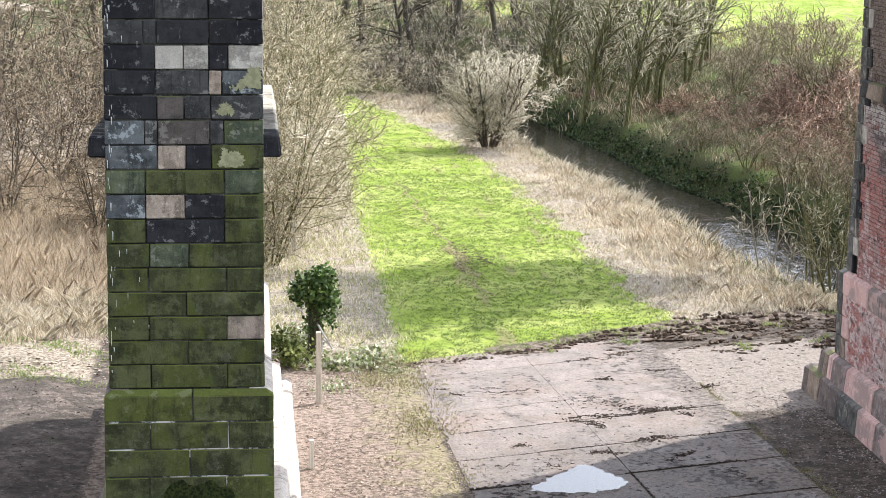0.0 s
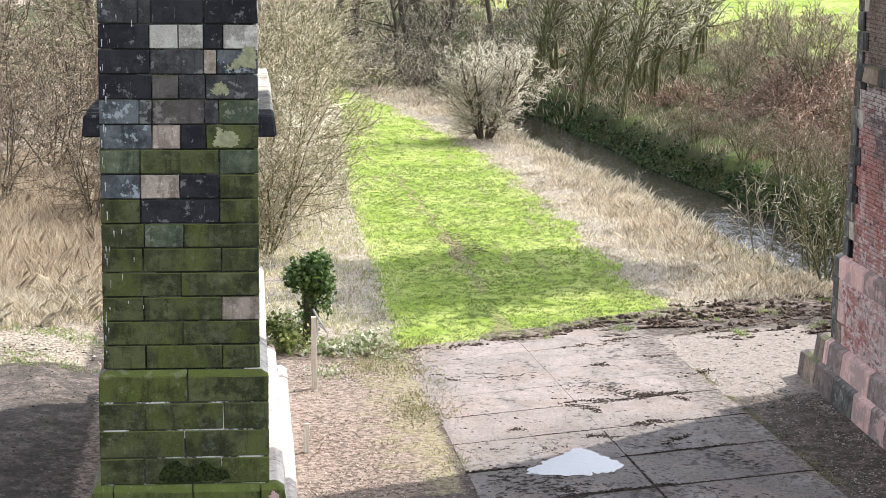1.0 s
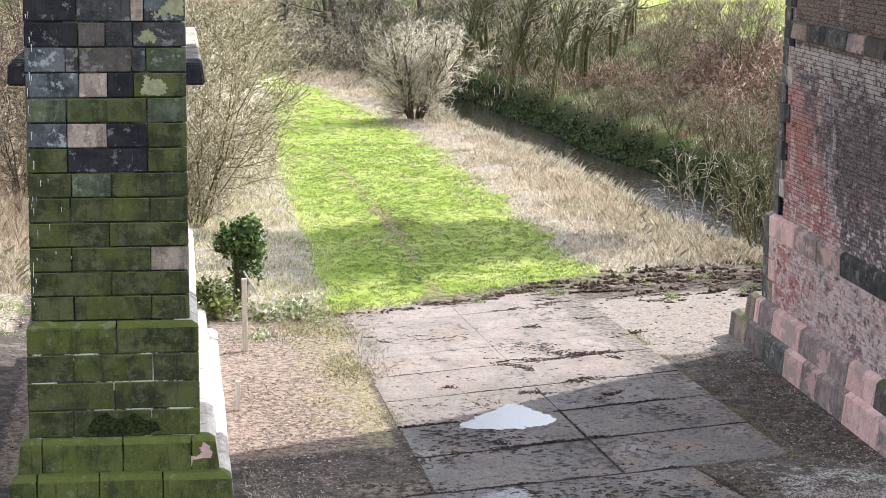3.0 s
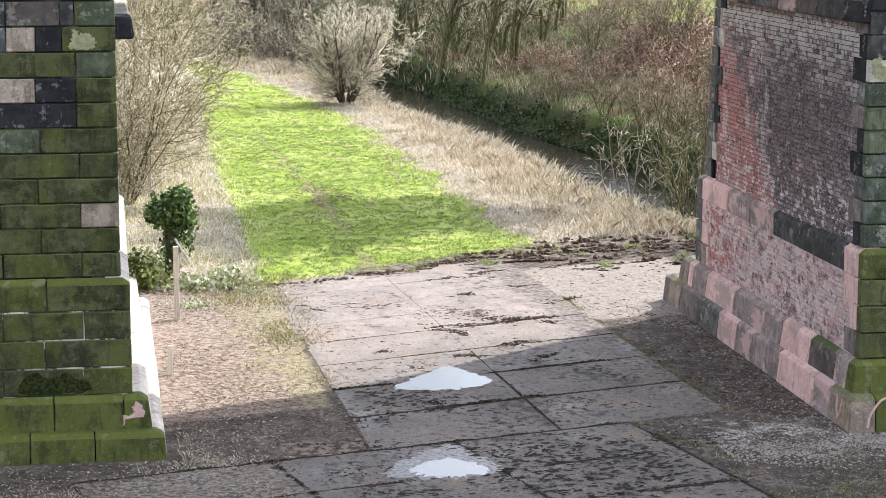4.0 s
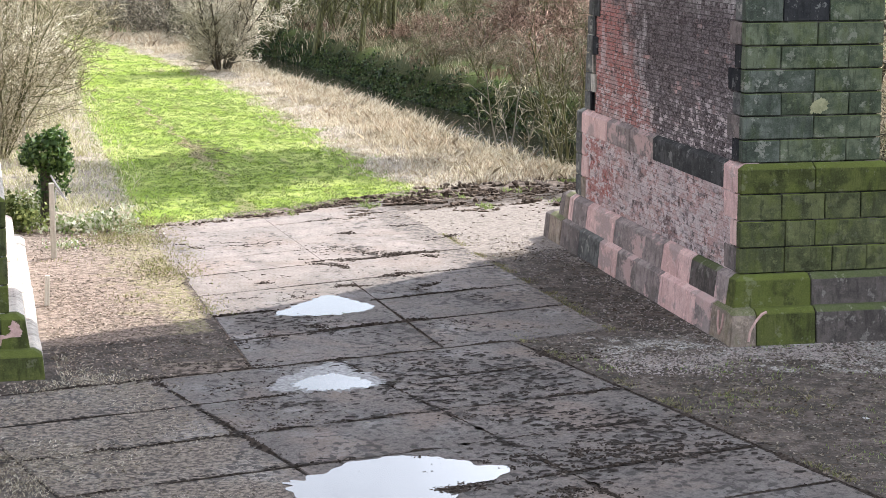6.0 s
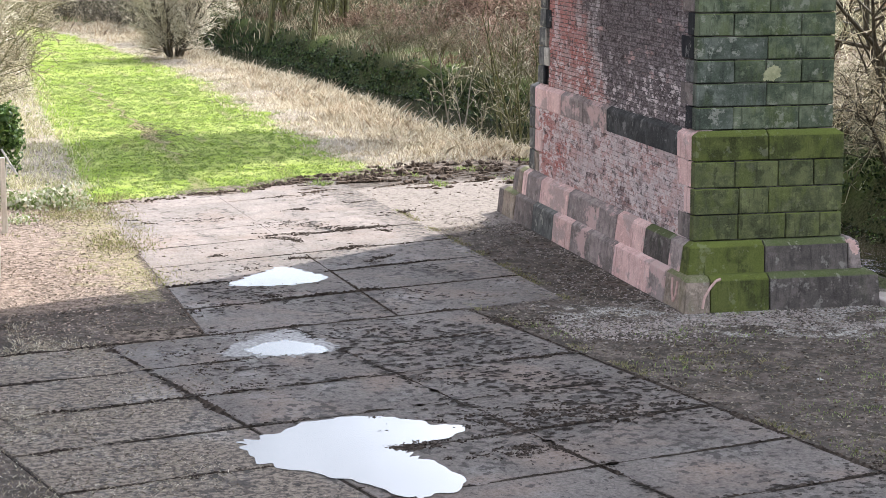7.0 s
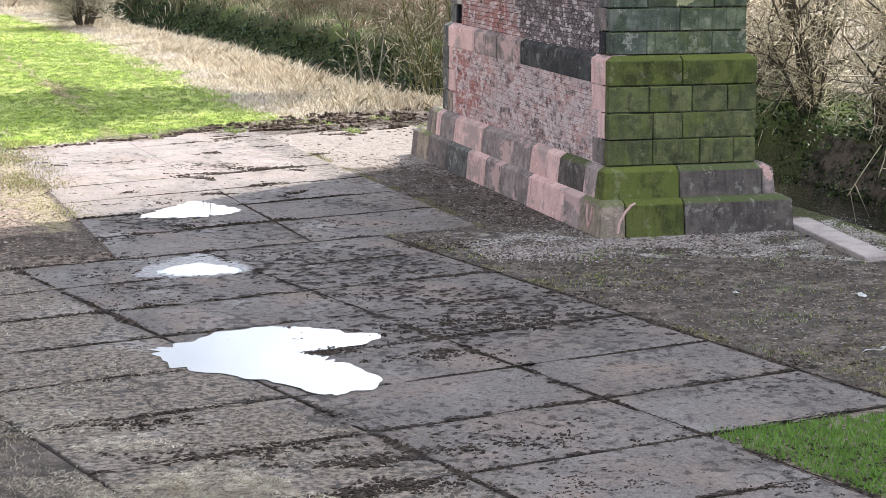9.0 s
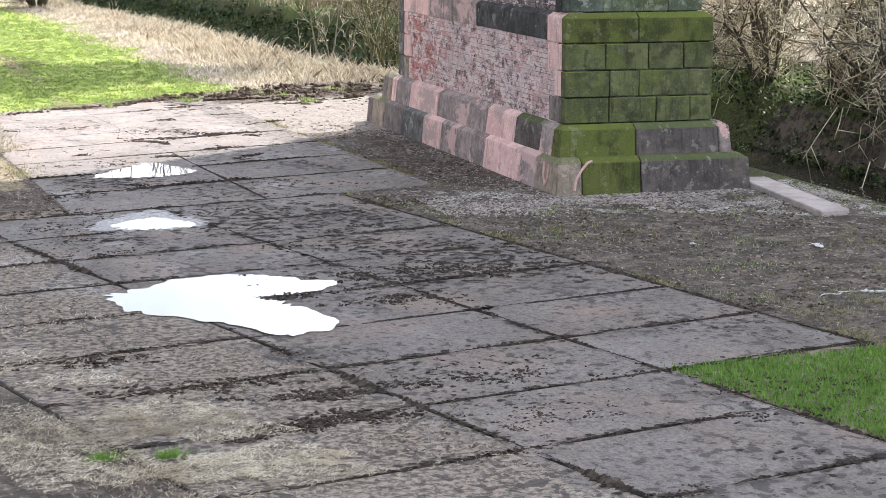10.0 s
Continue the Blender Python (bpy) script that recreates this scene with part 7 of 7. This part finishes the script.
def build_ivy_stump():
    rng = np.random.default_rng(17)
    ob = thing("ivy_stump", at(-9.85, 14.0), "broken tree stump overgrown with glossy dark ivy", "tree stump")
    tubes("trunk", [(0, 0, -0.1, 0.02, 0, 0.7, 0.17, 0.14), (0.02, 0, 0.7, -0.03, 0.03, 1.4, 0.14, 0.12)], BARK_DARK, ob, 8)
    v = [leaf_cloud(rng, 1100, (0, 0, 1.5), (0.48, 0.48, 0.48), 0.055), leaf_cloud(rng, 260, (0.34, -0.1, 1.35), (0.24, 0.3, 0.3), 0.05), leaf_cloud(rng, 260, (-0.36, 0, 1.45), (0.22, 0.25, 0.3), 0.05), leaf_cloud(rng, 420, (0, 0, 0.75), (0.22, 0.22, 0.7), 0.05), leaf_cloud(rng, 300, (0.22, 0.0, 1.82), (0.30, 0.3, 0.24), 0.05), leaf_cloud(rng, 220, (0.36, 0.0, 1.0), (0.18, 0.25, 0.4), 0.045)]
    triangles("ivy", np.concatenate(v), 4, IVY_BRIGHT, ob, "dark glossy ivy leaves")
    low = thing("ivy_bush", at(-10.35, 13.3), "low yellow-green leafy bush at the foot of the stump", "bush")
    triangles("leaves", np.concatenate([leaf_cloud(rng, 700, (0, 0, 0.28), (0.55, 0.6, 0.42), 0.05, 0.2), leaf_cloud(rng, 320, (-0.3, 0.3, 0.5), (0.4, 0.4, 0.3), 0.05, 0.2)]), 4, BUSH_LEAF, low, kind="stuff")
    v = leaf_cloud(rng, 900, (-9.3, 13.2, 0.12), (1.1, 0.7, 0.3), 0.05, 0.2)
    w = leaf_cloud(rng, 600, (-8.6, 13.7, 0.14), (0.7, 0.5, 0.36), 0.05, 0.2)
    w2 = np.concatenate([leaf_cloud(rng, 500, (-10.2, 14.6, 0.3), (0.6, 0.6, 0.45), 0.06, 0.2), leaf_cloud(rng, 260, (-9.6, 11.2, 0.08), (0.5, 0.7, 0.16), 0.035, 0.1), leaf_cloud(rng, 300, (-8.2, 12.6, 0.05), (0.6, 0.5, 0.12), 0.03, 0.1)])
    tagged(triangles("low_weeds", np.concatenate([v, w, w2]), 4, WEED, None, "low leafy weeds with pale flower heads round the stump", "stuff"), category="weeds")


build_ivy_stump()


def build_bank_cover():
    rng = np.random.default_rng(19)
    out = []
    n = 13000
    y = rng.uniform(16, 74, n)
    x = far_x(y) + rng.uniform(-0.1, 0.5, n) + (0.15 + 0.5 * np.sin(y * 0.9) ** 2) * rng.uniform(0, 1.5, n) * rng.uniform(0, 1, n) ** 2
    z = np.maximum(ground_z(x, y), WATER_Z) + rng.uniform(0.0, 0.12, n) * rng.uniform(0.1, 1, n) * (1 + np.sin(y * 2.1 + x * 3))
    p = np.stack([x, y, z], 1)
    u = rng.normal(0, 1, (n, 3))
    u /= np.linalg.norm(u, axis=1, keepdims=True)
    w = np.cross(u, np.array([[-0.5, -0.2, 0.8]]) + rng.normal(0, 0.5, (n, 3)))
    w /= np.linalg.norm(w, axis=1, keepdims=True)
    s = 0.06 * rng.uniform(0.6, 1.4, n)[:, None]
    out.append(np.stack([p - u * s, p - w * s * 0.7, p + u * s, p + w * s * 0.7], 1).reshape(-1, 3))
    for y in np.arange(-3, 24, 0.24):
        x = float(far_x(y)) + rng.uniform(-0.1, 3.2)
        out.append(leaf_cloud(rng, 70, (x, y, float(ground_z(x, y)) + 0.05), (0.8, 0.6, 0.25), 0.045, 0.1))
    for y in np.arange(-2.5, 13, 0.20):
        x = float(far_x(y)) + rng.uniform(-0.35, 1.1)
        out.append(leaf_cloud(rng, 60, (x, y, max(float(ground_z(x, y)), WATER_Z) + 0.06), (0.55, 0.5, 0.22), 0.04, 0.1))
    tagged(triangles("bank_ivy", np.concatenate(out), 4, IVY, None, "dark ivy and brambles trailing down the far river bank", "stuff"), category="ivy")


build_bank_cover()


def build_posts():
    def post(place, w, h, tilt, label):
        ob = thing("fence_post", place, label, "post", "posts beside the pier")
        bm = bmesh.new()
        vs = [bm.verts.new(c) for c in hexa((-w, -w, -0.1), (w, w, h), (-w * 0.92 + tilt, -w * 0.92), (w * 0.92 + tilt, w * 0.92))]
        for f in BOX:
            bm.faces.new([vs[k] for k in f])
        bmesh.ops.bevel(bm, geom=bm.edges[:], offset=0.008, segments=1, affect="EDGES")
        part("post", bm, WOOD, ob)
        return ob

    tall = post((-9.88, 10.0, 0.04), 0.055, 1.42, -0.01, "squared pale timber post with a torn white strip")
    tubes("brace", [(-0.02, -0.07, 1.58, 0.10, -0.07, 1.36, 0.022, 0.022), (0.10, -0.07, 1.36, 0.26, -0.07, 1.10, 0.022, 0.018), (0.07, -0.06, 1.30, 0.26, -0.07, 1.10, 0.016, 0.016), (0.07, -0.06, 1.30, 0.06, -0.06, 1.05, 0.014, 0.014)], RAG, tall, 6, "torn white plastic strip")
    post((-10.18, 5.3, 0.02), 0.045, 0.52, 0.02, "short cut-off timber stake beside the pier")
    post((-10.0, 27.0, 0.04), 0.05, 1.3, 0.0, "grey timber post in the dry grass")
    kerb = block("river_kerb", [(2.98, -2.98, -0.55), (3.50, -2.90, -0.55), (3.86, 0.62, -0.55), (3.36, 0.62, -0.55), (2.96, -2.96, 0.07), (3.47, -2.88, 0.07), (3.84, 0.60, 0.07), (3.37, 0.60, 0.07)], CONCRETE, None, 0.02, 0.004)
    tagged(kerb, "flat pale concrete kerb slab at the river's edge", "kerb", "", "structure")
    return kerb


build_posts()
